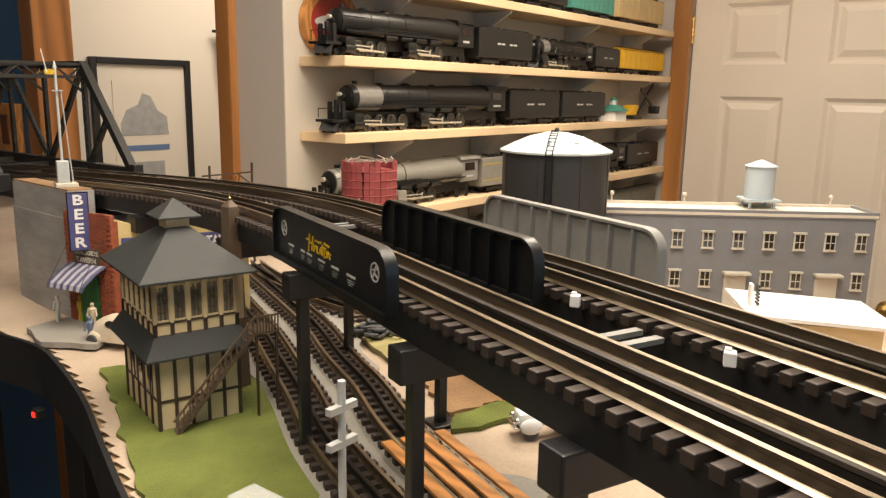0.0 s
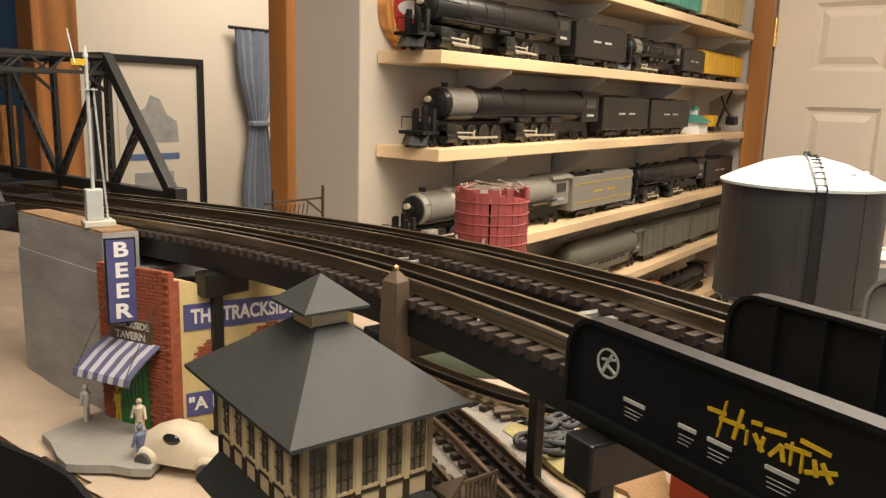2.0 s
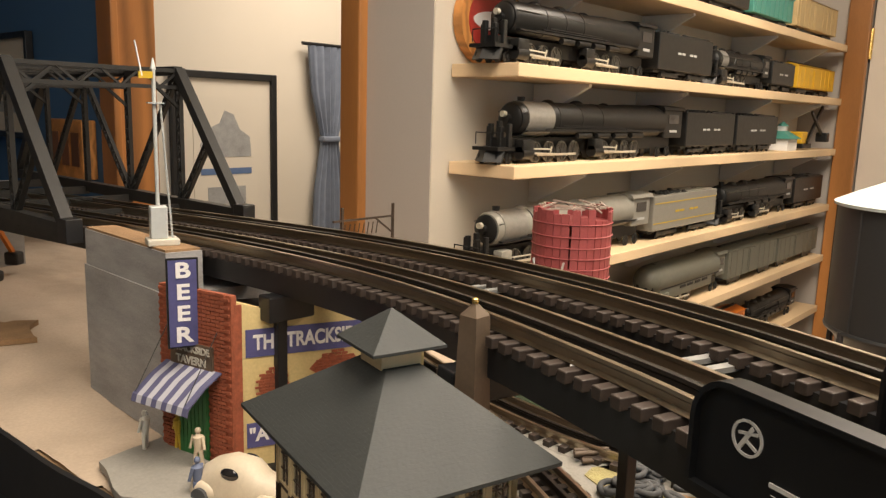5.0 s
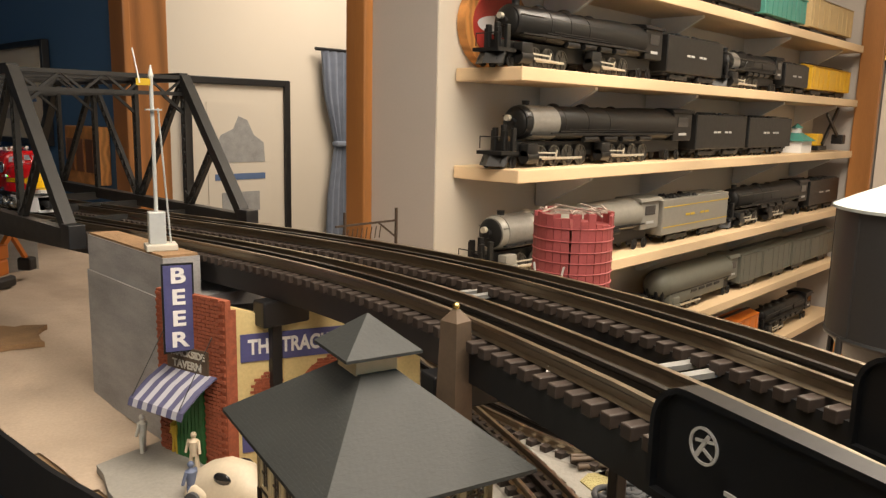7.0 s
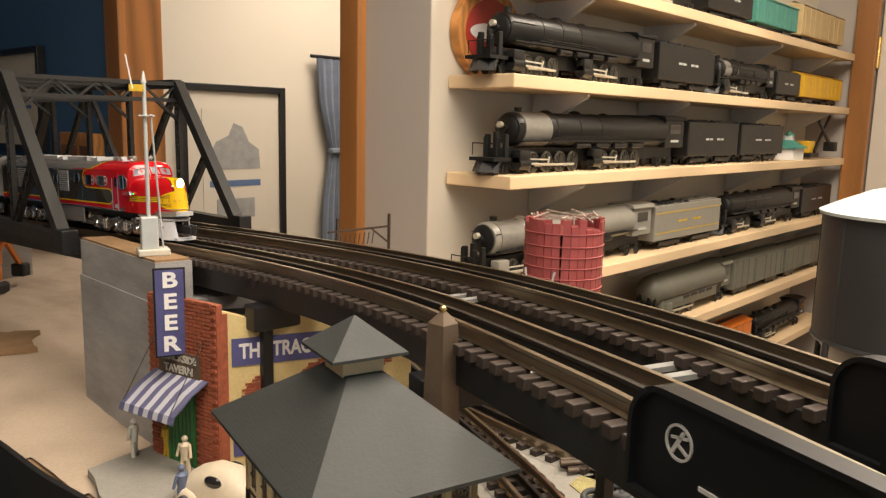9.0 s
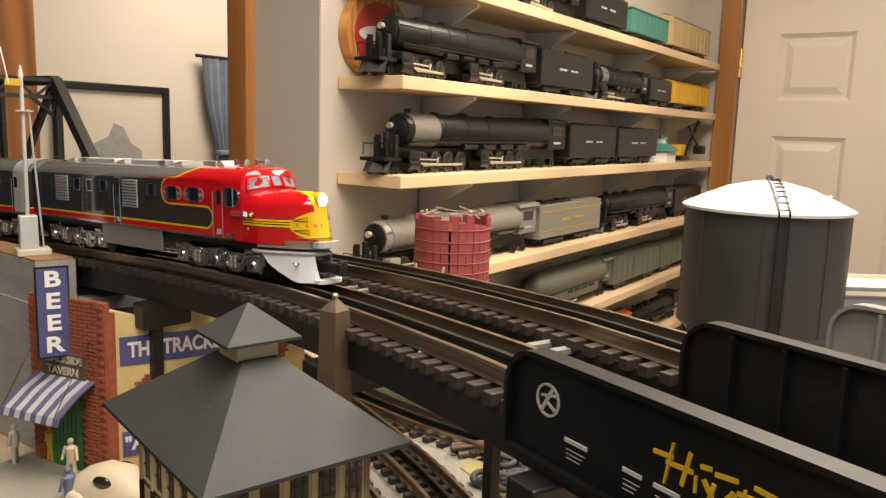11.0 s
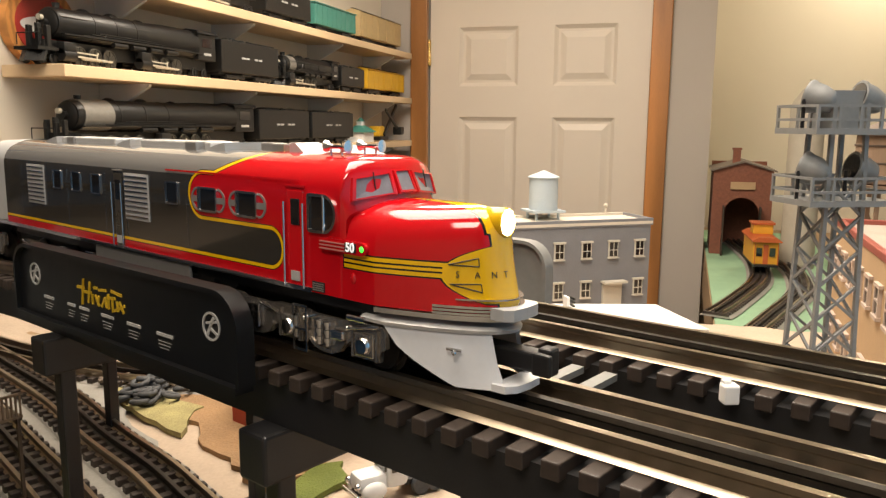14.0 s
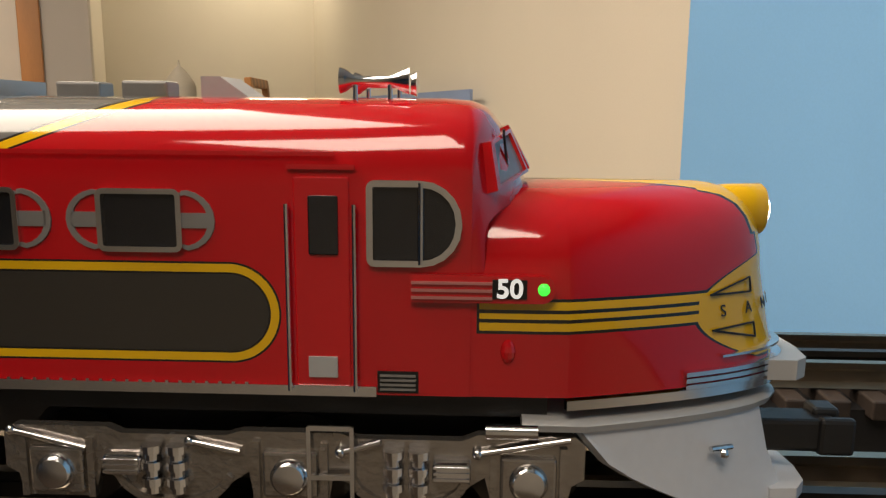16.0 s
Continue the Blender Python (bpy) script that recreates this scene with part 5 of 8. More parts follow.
# sixth shelf
boxcar(1.20, S[5], 0.34, ORANGE, "orange and black diesel model on a low shelf", h=0.080, name="diesel_locomotive")
steam_loco(1.57, S[5], 0.36, [(0.08, 3, 0.038, 0.015)], label="small black steam switcher model with red cab roof", h=0.080)


def shelf_station():
    th = thing("toy_station", "small white toy station with green roof on a shelf", "toy building", pose(1.735, 1.80, S[2]))
    bm = B(); box(bm, 0, 0, 0, 0.075, 0.055, 0.030, bev=0.001); part("wall", bm, WHITEP, th)
    bm = B()
    loft(bm, [[(-0.046, -0.036, 0.030), (0.046, -0.036, 0.030), (0.046, 0.036, 0.030), (-0.046, 0.036, 0.030)], [(-0.012, -0.010, 0.050), (0.012, -0.010, 0.050), (0.012, 0.010, 0.050), (-0.012, 0.010, 0.050)]])
    part("roof", bm, TEAL, th)
    bm = B(); box(bm, 0, 0, 0.048, 0.018, 0.018, 0.014); part("cupola", bm, WHITEP, th)
    bm = B(); cyl(bm, 0, 0, 0.062, 0.016, 0.012, 4, 0.001); part("cupola_roof", bm, TEAL, th)


def shelf_crane():
    th = thing("toy_crane", "small yellow toy crane with black crossed boom", "toy crane", pose(1.875, 1.80, S[2]))
    bm = B(); box(bm, 0, 0, 0.004, 0.07, 0.045, 0.012, bev=0.002); part("base", bm, IRON, th)
    bm = B(); box(bm, -0.01, 0, 0.016, 0.042, 0.036, 0.032, bev=0.003); part("house", bm, ARMY, th)
    bm = B(); bar(bm, (0.0, -0.02, 0.02), (0.11, -0.02, 0.115), 0.006, 0.010); part("boom", bm, IRON, th)
    bm = B(); bar(bm, (0.0, -0.026, 0.100), (0.105, -0.026, 0.040), 0.005, 0.008); part("dipper_arm", bm, IRON, th)
    bm = B(); box(bm, 0.115, -0.026, 0.020, 0.028, 0.030, 0.026, bev=0.003); part("bucket", bm, IRON, th)


shelf_station()
shelf_crane()


# ---- town level: ground areas and low tracks ----
CREAM = mat("cream_siding", (0.62, 0.50, 0.30), 0.6, var=0.08, scale=40)
BROWN = mat("dark_brown_trim", (0.045, 0.028, 0.018), 0.55, var=0.2, scale=80)
BROWN_M = mat("weathered_brown", (0.095, 0.065, 0.042), 0.6, var=0.25, scale=60)
SLATE = mat("slate_grey_roof", (0.028, 0.031, 0.030), 0.66, var=0.14, scale=60, bump=0.12, bump_scale=500)
GREYB = mat("grey_painted_block", (0.29, 0.285, 0.28), 0.7, var=0.42, scale=13, stretch=(1, 1, 3.5), bump=0.2, bump_scale=60)
BRICK = mat("red_brick", (0.28, 0.075, 0.035), 0.8, var=0.4, scale=120, bump=0.3, bump_scale=400)
PLASTERY = mat("yellow_plaster", (0.60, 0.47, 0.22), 0.85, var=0.22, scale=24, bump=0.3, bump_scale=150)
SIGNBL = mat("sign_blue", (0.075, 0.075, 0.20), 0.55, var=0.2, scale=60)
SIGNW = mat("sign_white", (0.75, 0.73, 0.72), 0.55, var=0.08, scale=60)
GREEND = mat("door_green", (0.035, 0.16, 0.045), 0.5, var=0.25, scale=80)
REDH = mat("house_red", (0.33, 0.045, 0.018), 0.65, var=0.12, scale=30)
RUBBER = mat("rubber", (0.06, 0.062, 0.065), 0.7, var=0.3, scale=200)
REDTANK = mat("tank_red", (0.27, 0.055, 0.055), 0.6, var=0.2, scale=60)
TANKG = mat("tank_dark_grey", (0.027, 0.028, 0.029), 0.42, var=0.12, scale=30)
TANKW = mat("tank_lid_pale", (0.55, 0.62, 0.62), 0.5, var=0.08, scale=30)
FACT = mat("factory_grey", (0.17, 0.175, 0.19), 0.7, var=0.1, scale=40, bump=0.15, bump_scale=400)
FROOF = mat("factory_roof_pale", (0.55, 0.50, 0.42), 0.8, var=0.08, scale=30)
PALEB = mat("pale_blue_grey", (0.42, 0.48, 0.52), 0.5, var=0.06, scale=40)
TRIMC = mat("stone_trim", (0.50, 0.47, 0.40), 0.7, var=0.08, scale=60)
TRUSS = mat("truss_black", (0.014, 0.0135, 0.0125), 0.5, var=0.25, scale=80)
SILVER = mat("silver_paint", (0.52, 0.54, 0.53), 0.45, 0.3, var=0.1, scale=80)
WOODO = mat("orange_wood", (0.50, 0.22, 0.06), 0.6, var=0.25, scale=30, wave=20)
GRAVEL = mat("yellow_scatter", (0.31, 0.27, 0.12), 0.95, var=0.35, scale=60, bump=0.9, bump_scale=500)
DIRT = mat("brown_dirt", (0.28, 0.17, 0.085), 0.95, var=0.3, scale=30, bump=0.6, bump_scale=300)
FIG = [mat("figure_" + n, c, 0.6, var=0.1) for n, c in (("white", (0.6, 0.58, 0.52)), ("yellow", (0.55, 0.36, 0.03)), ("cream", (0.62, 0.52, 0.38)), ("blue", (0.12, 0.15, 0.24)))]

patch("lawn", [(-0.228, 1.225), (-0.210, 1.140), (-0.135, 1.135), (-0.085, 1.200), (-0.02, 1.30), (0.015, 1.38), (-0.01, 1.44), (-0.05, 1.50), (-0.095, 1.535), (-0.125, 1.46), (-0.170, 1.36)], 1.2505, GRASS, 1, h=0.0015, jag=0.004)
patch("lawn_lot", [(0.030, 1.136), (0.050, 1.116), (0.100, 1.106), (0.128, 1.124), (0.090, 1.142), (0.052, 1.152)], 1.2520, GRASS, 7, h=0.0008)
patch("pavement", [(0.0, 1.00), (-0.03, 1.09), (0.07, 1.24), (0.13, 1.34), (0.28, 1.52), (0.26, 1.68), (0.12, 1.60), (0.02, 1.45), (-0.06, 1.20), (-0.14, 1.06), (-0.16, 0.99)], 1.2505, CONC, 2, jag=0.003)
patch("dirt_lot", [(0.060, 1.155), (0.118, 1.135), (0.180, 1.260), (0.270, 1.300), (0.280, 1.410), (0.210, 1.350), (0.120, 1.260)], 1.2520, DIRT, 3, h=0.0008)
patch("scatter", [(0.130, 1.290), (0.190, 1.310), (0.235, 1.420), (0.19, 1.43), (0.150, 1.345)], 1.2530, GRAVEL, 4, h=0.0015)
patch("pavement_sidewalk", [(-0.085, 1.73), (-0.018, 1.74), (-0.018, 1.64), (-0.06, 1.60), (-0.10, 1.66)], 1.2530, CONC, 5, h=0.003, jag=0.002)


def low_track(pts, name, label, z=1.2495):
    line = smooth_line(pts, 0.012)
    th = thing(name, label, "model track")
    zf = lambda y: z + 0.0175
    for off in (-0.016, 0.016, 0.0):
        bm = B(); sweep_rail(bm, line, off, RAILPROF, zf); part("rail", bm, RAILB if off == 0 else RAIL, th)
    bm = B(); sweep_rail(bm, line, 0, [(-0.033, -0.0165), (-0.026, -0.0125), (0.026, -0.0125), (0.033, -0.0165)], zf); part("ballast", bm, CONC, th, "grey ballast bed")
    s = along(line); d = np.gradient(line, axis=0); d /= np.linalg.norm(d, axis=1)[:, None]
    b2 = B(); box(b2, 0, 0, 0.0045, 0.0075, 0.052, 0.006, bev=0.0006)
    me = mesh_of(b2, "tie", TIE)
    q = 0.005
    while q < s[-1]:
        x, y = np.interp(q, s, line[:, 0]), np.interp(q, s, line[:, 1])
        dx, dy = np.interp(q, s, d[:, 0]), np.interp(q, s, d[:, 1])
        ob = new("tie", me); ob.parent = th
        ob.matrix_basis = pose(x, y, z, 0, 0, math.degrees(math.atan2(dy, dx)))
        q += 0.0165
    return th


T1 = [(0.30, 1.76), (0.221, 1.591), (0.152, 1.448), (0.086, 1.336), (0.039, 1.247), (-0.018, 1.155), (-0.069, 1.047), (-0.11, 0.95), (-0.16, 0.80)]
low_track(T1, "yard_track", "three-rail model track with brown ties on grey ballast")
low_track([(0.23, 1.76), (0.155, 1.61), (0.092, 1.48), (0.030, 1.37), (-0.018, 1.285), (-0.075, 1.19), (-0.125, 1.08), (-0.165, 0.98), (-0.20, 0.85)], "yard_track", "second three-rail model track beside the lawn")
low_track([(0.33, 1.80), (0.300, 1.735), (0.272, 1.655), (0.250, 1.555), (0.238, 1.46), (0.245, 1.37), (0.28, 1.27), (0.34, 1.17)], "yard_track", "curved three-rail model track behind the trestle")
# strips added over the yard track; their orange stands for light on its ties
th = thing("plank_crossing", "orange strips along the yard track in place of orange-lit ties", "crossing")
for k, off in enumerate((-0.0255, -0.008, 0.008, 0.0255)):
    a = Vector((-0.030 + off * 0.9, 1.130 - off * 0.42, 1.2665)); b = Vector((-0.108 + off * 0.9, 0.955 - off * 0.42, 1.2665))
    bm = B(); bar(bm, a, b, 0.010, 0.003); part("plank", bm, WOODO, th)


def signal_tower():
    """Two-storey cabin: local x along the short front, y along the long side."""
    th = thing("signal_tower", "cream and brown model signal tower with slate roof and cupola", "model building", pose(-0.094, 1.376, 1.248, 0, 0, -16.2))
    hx, hy = 0.038, 0.0535
    # lower storey
    bm = B(); box(bm, 0, 0, 0.0, 2 * hx, 2 * hy, 0.093); part("lower_wall", bm, CREAM, th, "cream lower storey")
    for k in range(6):
        bm = B(); box(bm, -hx + 2 * hx * k / 5, -hy - 0.0007, 0, 0.0028, 0.0022, 0.080); part("batten", bm, BROWN, th)
        bm = B(); box(bm, -hx - 0.0007, -hy + 2 * hy * k / 5, 0, 0.0022, 0.0028, 0.080); part("batten", bm, BROWN, th)
        bm = B(); box(bm, hx + 0.0007, -hy + 2 * hy * k / 5, 0, 0.0022, 0.0028, 0.080); part("batten", bm, BROWN, th)
    for z in (0.0, 0.030, 0.076):
        bm = B(); box(bm, 0, 0, z, 2 * hx + 0.0018, 2 * hy + 0.0018, 0.0026); part("belt_trim", bm, BROWN, th)
    for y in (-0.030, 0.0, 0.030):
        bm = B(); box(bm, -hx - 0.0006, y, 0.034, 0.0016, 0.013, 0.036); part("lower_window", bm, DKGLASS, th)
    # skirt roof
    bm = B()
    o, i = 0.0125, 0.001
    loft(bm, [[(-hx - o, -hy - o, 0.0735), (hx + o, -hy - o, 0.0735), (hx + o, hy + o, 0.0735), (-hx - o, hy + o, 0.0735)],
              [(-hx - o, -hy - o, 0.0755), (hx + o, -hy - o, 0.0755), (hx + o, hy + o, 0.0755), (-hx - o, hy + o, 0.0755)],
              [(-hx - i, -hy - i, 0.0945), (hx + i, -hy - i, 0.0945), (hx + i, hy + i, 0.0945), (-hx - i, hy + i, 0.0945)]])
    part("skirt_roof", bm, SLATE, th, "dark slate skirt roof")
    # upper storey: panelled base, posts, glazed band
    bm = B(); box(bm, 0, 0, 0.0930, 2 * hx, 2 * hy, 0.0125); part("upper_base", bm, CREAM, th)
    for z in (0.0925, 0.1045):
        bm = B(); box(bm, 0, 0, z, 2 * hx + 0.0018, 2 * hy + 0.0018, 0.0018); part("belt_trim", bm, BROWN, th)
    bm = B(); box(bm, 0, 0, 0.1055, 2 * hx - 0.003, 2 * hy - 0.003, 0.001); part("upper_floor", bm, BROWN_M, th)

    def glazed(a, b, n, skip=()):
        a, b = Vector(a), Vector(b)
        d = (b - a) / n
        for k in range(n + 1):
            p = a + d * k
            bm = B(); box(bm, p.x, p.y, 0.1045, 0.0030, 0.0030, 0.0400); part("window_post", bm, CREAM, th)
            bm = B(); box(bm, p.x, p.y, 0.1395, 0.0052, 0.0052, 0.0040); part("eave_bracket", bm, CREAM, th)
            bm = B(); box(bm, p.x, p.y, 0.0935, 0.0034, 0.0034, 0.0120); part("base_batten", bm, BROWN, th)
        for k in range(n):
            p, q = a + d * k, a + d * (k + 1)
            bm = B()
            off = d.normalized() * 0.003
            for z in (0.1075, 0.1400):
                bar(bm, (p + off + Vector((0, 0, z))), (q - off + Vector((0, 0, z))), 0.0016, 0.0016)
            for f in (0.12, 0.88):
                c = p + d * f
                bar(bm, c + Vector((0, 0, 0.107)), c + Vector((0, 0, 0.1405)), 0.0014, 0.0014)
            w = part("sash", bm, CREAM, th)
            bm = B()
            for f in (0.37, 0.63):
                c = p + d * f
                bar(bm, c + Vector((0, 0, 0.107)), c + Vector((0, 0, 0.1405)), 0.0008, 0.0008)
            for z in (0.1155, 0.124, 0.1325):
                bar(bm, p + d * 0.12 + Vector((0, 0, z)), p + d * 0.88 + Vector((0, 0, z)), 0.0008, 0.0008)
            part("glazing_bar", bm, BROWN, w)
            bm = B(); bar(bm, p + d * 0.12 + Vector((0, 0, 0.1238)), p + d * 0.88 + Vector((0, 0, 0.1238)), 0.0004, 0.033); g = part("pane", bm, PANE, w)
            g.visible_shadow = False
    glazed((-hx, -hy, 0), (hx, -hy, 0), 5)
    glazed((-hx, hy, 0), (-hx, -hy, 0), 6)
    glazed((hx, -hy, 0), (hx, hy, 0), 6)
    glazed((hx, hy, 0), (-hx, hy, 0), 5)
    bm = B(); box(bm, 0, 0, 0.1428, 2 * hx + 0.002, 2 * hy + 0.002, 0.0036); part("wall_plate", bm, BROWN, th)
    bm = B(); box(bm, 0.004, 0.01, 0.1065, 0.016, 0.06, 0.017); part("lever_frame", bm, BROWN, th)
    # main roof with hips
    rx, ry = 0.0535, 0.0700
    bm = B()
    loft(bm, [[(-rx, -ry, 0.1455), (rx, -ry, 0.1455), (rx, ry, 0.1455), (-rx, ry, 0.1455)], [(-rx, -ry, 0.1475), (rx, -ry, 0.1475), (rx, ry, 0.1475), (-rx, ry, 0.1475)],
              [(-0.010, -0.014, 0.1845), (0.010, -0.014, 0.1845), (0.010, 0.014, 0.1845), (-0.010, 0.014, 0.1845)]])
    part("roof", bm, SLATE, th, "hipped slate-grey shingle roof")
    bm = B()
    for k in range(30):
        t = (k + 1) / 31
        w2, d2, zz = rx + (0.010 - rx) * t, ry + (0.014 - ry) * t, 0.1474 + (0.1845 - 0.1475) * t
        for a, b in (((-w2, -d2), (w2, -d2)), ((w2, -d2), (w2, d2)), ((w2, d2), (-w2, d2)), ((-w2, d2), (-w2, -d2))):
            bar(bm, (a[0], a[1], zz), (b[0], b[1], zz), 0.0003, 0.00008)
    sh = part("shingle_course", bm, SLATE, th); sh["kind"] = "stuff"
    bm = B(); box(bm, 0, 0, 0.1805, 0.022, 0.022, 0.0135); part("cupola_wall", bm, CREAM, th, "cream cupola")
    bm = B()
    c = 0.0200
    loft(bm, [[(-c, -c, 0.1935), (c, -c, 0.1935), (c, c, 0.1935), (-c, c, 0.1935)], [(-c, -c, 0.1950), (c, -c, 0.1950), (c, c, 0.1950), (-c, c, 0.1950)], [(-0.0004, -0.0004, 0.2110), (0.0004, -0.0004, 0.2110), (0.0004, 0.0004, 0.2110), (-0.0004, 0.0004, 0.2110)]])
    part("cupola_roof", bm, SLATE, th, "pointed slate cupola roof")
    # porch block and stair on the front
    bm = B(); box(bm, hx + 0.0075, -hy + 0.030, 0.093, 0.014, 0.022, 0.052); part("porch", bm, CREAM, th, "cream porch bay")
    y0 = -hy - 0.011
    bm = B(); bar(bm, (-0.030, y0, 0.0), (0.050, y0, 0.088), 0.012, 0.003); part("stair_string", bm, BROWN_M, th, "weathered brown stair")
    for k in range(16):
        t = (k + 0.5) / 16
        bm = B(); box(bm, -0.030 + 0.08 * t, y0, 0.088 * t, 0.006, 0.012, 0.0012); part("stair_tread", bm, BROWN_M, th)
    for k in range(14):
        t = (k + 0.5) / 14
        bm = B(); bar(bm, (-0.030 + 0.08 * t, y0 - 0.0062, 0.088 * t), (-0.030 + 0.08 * t, y0 - 0.0062, 0.088 * t + 0.017), 0.0012, 0.0012); part("baluster", bm, BROWN_M, th)
    bm = B(); bar(bm, (-0.031, y0 - 0.0062, 0.017), (0.051, y0 - 0.0062, 0.106), 0.0018, 0.0018); part("handrail", bm, BROWN_M, th)
    bm = B(); box(bm, 0.060, y0 + 0.006, 0.086, 0.024, 0.030, 0.002); part("landing", bm, BROWN_M, th)
    for k in range(8):
        bm = B(); box(bm, 0.050 + 0.003 * k, y0 - 0.0085, 0.088, 0.0011, 0.0011, 0.015); part("baluster", bm, BROWN_M, th)
    bm = B(); box(bm, 0.060, y0 - 0.0085, 0.1025, 0.025, 0.0018, 0.0018); part("landing_rail", bm, BROWN_M, th)
    for px in (0.050, 0.070):
        bm = B(); box(bm, px, y0 - 0.006, 0, 0.0022, 0.0022, 0.087); part("landing_post", bm, BROWN, th)


PANE = glass_mat("cabin_glass", (0.35, 0.30, 0.22), 0.06, 0.30)
signal_tower()

# brown pylon beside the track
th = thing("obelisk_post", "tall tapered brown post with a small knob", "post", pose(-0.030, 1.375, 1.248))
bm = B(); loft(bm, [[(-0.011, -0.011, 0), (0.011, -0.011, 0), (0.011, 0.011, 0), (-0.011, 0.011, 0)], [(-0.006, -0.006, 0.196), (0.006, -0.006, 0.196), (0.006, 0.006, 0.196), (-0.006, 0.006, 0.196)], [(-0.001, -0.001, 0.203), (0.001, -0.001, 0.203), (0.001, 0.001, 0.203), (-0.001, 0.001, 0.203)]])
part("shaft", bm, BROWN_M, th)
bm = B(); ball(bm, 0, 0, 0.204, 0.0022, 10); part("knob", bm, BRASS, th)


def sign_text(parent, body, size, m, material, name="sign_text"):
    cu = bpy.data.curves.new(name, "FONT")
    cu.body, cu.size, cu.align_x, cu.align_y, cu.extrude = body, size, "CENTER", "CENTER", 0.0003
    cu.offset = size * 0.03
    ob = new(name, cu)
    cu.materials.append(material)
    ob.parent = parent
    ob.matrix_basis = m
    return ob


def tavern():
    th = thing("tavern", "small brick and plaster model tavern with green door and signs", "model building", pose(-0.004, 1.646, 1.250, 0, 0, math.degrees(math.atan2(-0.065, 0.157))))
    L, D, H = 0.170, 0.085, 0.140
    bm = B()
    top = [(0.0, H + 0.006), (0.03, H - 0.004), (0.06, H + 0.004), (0.10, H - 0.002), (0.14, H + 0.003), (L, H - 0.006)]
    slab(bm, [(0, 0), (L, 0)] + top[::-1], 0, 0.006, m=pose(0, 0.006, 0, 90, 0, 0))
    part("side_wall", bm, PLASTERY, th, "weathered yellow plaster wall with painted sign")
    bm = B(); slab(bm, [(0.002, 0.004), (L, 0.004), (L, D), (-0.03, D)], 0, H - 0.016); part("inner_block", bm, DIRT, th)
    bm = B(); box(bm, L / 2, D / 2, H - 0.016, L - 0.006, D - 0.006, 0.004); part("roof", bm, IRON, th)
    # broken plaster showing bricks
    rnd = random.Random(8)
    for cx, cz, w, h in ((0.030, 0.070, 0.020, 0.016), (0.086, 0.082, 0.026, 0.014), (0.140, 0.10, 0.018, 0.018)):
        pts = [(cx + w * math.cos(a) * rnd.uniform(0.6, 1), cz + h * math.sin(a) * rnd.uniform(0.6, 1)) for a in [2 * math.pi * k / 14 for k in range(14)]]
        bm = B(); slab(bm, pts, 0, 0.0008, m=pose(0, 0.0002, 0, 90, 0, 0)); pl = part("bare_patch", bm, BRICK, th, "bare brick showing through plaster")
        for r in range(-6, 7):
            zz = cz + r * 0.0026
            hw = w * 0.75 * math.sqrt(max(0, 1 - (r * 0.0026 / h) ** 2))
            n = int(2 * hw / 0.006)
            for k in range(n):
                bm = B(); box(bm, cx - hw + 0.006 * (k + 0.5 * (r % 2)) + 0.002, -0.0009, zz, 0.0053, 0.0012, 0.0020); part("brick", bm, BRICK, pl)
    # painted signs
    bm = B(); box(bm, L / 2 + 0.002, -0.0006, 0.098, L - 0.010, 0.0008, 0.024); s1 = part("sign_board", bm, SIGNBL, th, "dark blue painted sign with white letters")
    sign_text(s1, "THE TRACKSIDE TAVERN", 0.0178, pose(L / 2 + 0.003, -0.0012, 0.110, 90, 0, 0) @ Matrix.Diagonal((0.74, 1, 1, 1)), SIGNW)
    bm = B(); box(bm, 0.040, -0.0006, 0.018, 0.066, 0.0008, 0.022); s2 = part("sign_board", bm, SIGNBL, th, "dark blue painted slogan sign")
    sign_text(s2, "\"A R", 0.016, pose(0.024, -0.0012, 0.029, 90, 0, 0), SIGNW)
    # brick front on the street side, at an angle to the side wall
    FM = pose(0, 0, 0, 0, 0, 34)
    bm = B(); box(bm, -0.003, D / 2, 0, 0.006, D, H + 0.012); f = part("front_wall", bm, BRICK, th, "red brick shop front"); f.matrix_basis = FM
    me = None
    for r in range(46):
        for k in range(8):
            zz, yy = 0.002 + r * 0.0033, 0.006 + k * 0.0105 + 0.005 * (r % 2)
            if 0.024 < yy < 0.064 and zz < 0.085 or yy > D - 0.004:
                continue
            if me is None:
                b2 = B(); box(b2, 0, 0, 0, 0.0018, 0.0095, 0.0026); me = mesh_of(b2, "brick", BRICK)
            ob = new("brick", me); ob.parent = f; ob.matrix_basis = pose(-0.0066, yy, zz)
    bm = B(); box(bm, -0.0005, -0.0004, 0, 0.009, 0.0022, H + 0.004); part("corner_pier", bm, BRICK, th, "brick corner pier")
    bm = B(); box(bm, -0.0068, 0.044, 0.0, 0.003, 0.034, 0.076); d = part("door", bm, GREEND, th, "green plank double door"); d.matrix_basis = FM
    for k in range(7):
        bm = B(); box(bm, -0.0086, 0.0295 + k * 0.0048, 0.001, 0.0012, 0.0040, 0.074); part("plank", bm, GREEND, d)
    bm = B(); box(bm, -0.0078, 0.044, 0.084, 0.003, 0.050, 0.022); s3 = part("front_sign", bm, BROWN_M, th, "brown carved tavern sign over the door"); s3.matrix_basis = FM
    sign_text(s3, "TRACKSIDE", 0.0085, pose(-0.0095, 0.044, 0.1005, 90, 0, -90), TRIMC)
    sign_text(s3, "TAVERN", 0.0095, pose(-0.0095, 0.044, 0.0905, 90, 0, -90), TRIMC)
    # striped awning
    n = 11
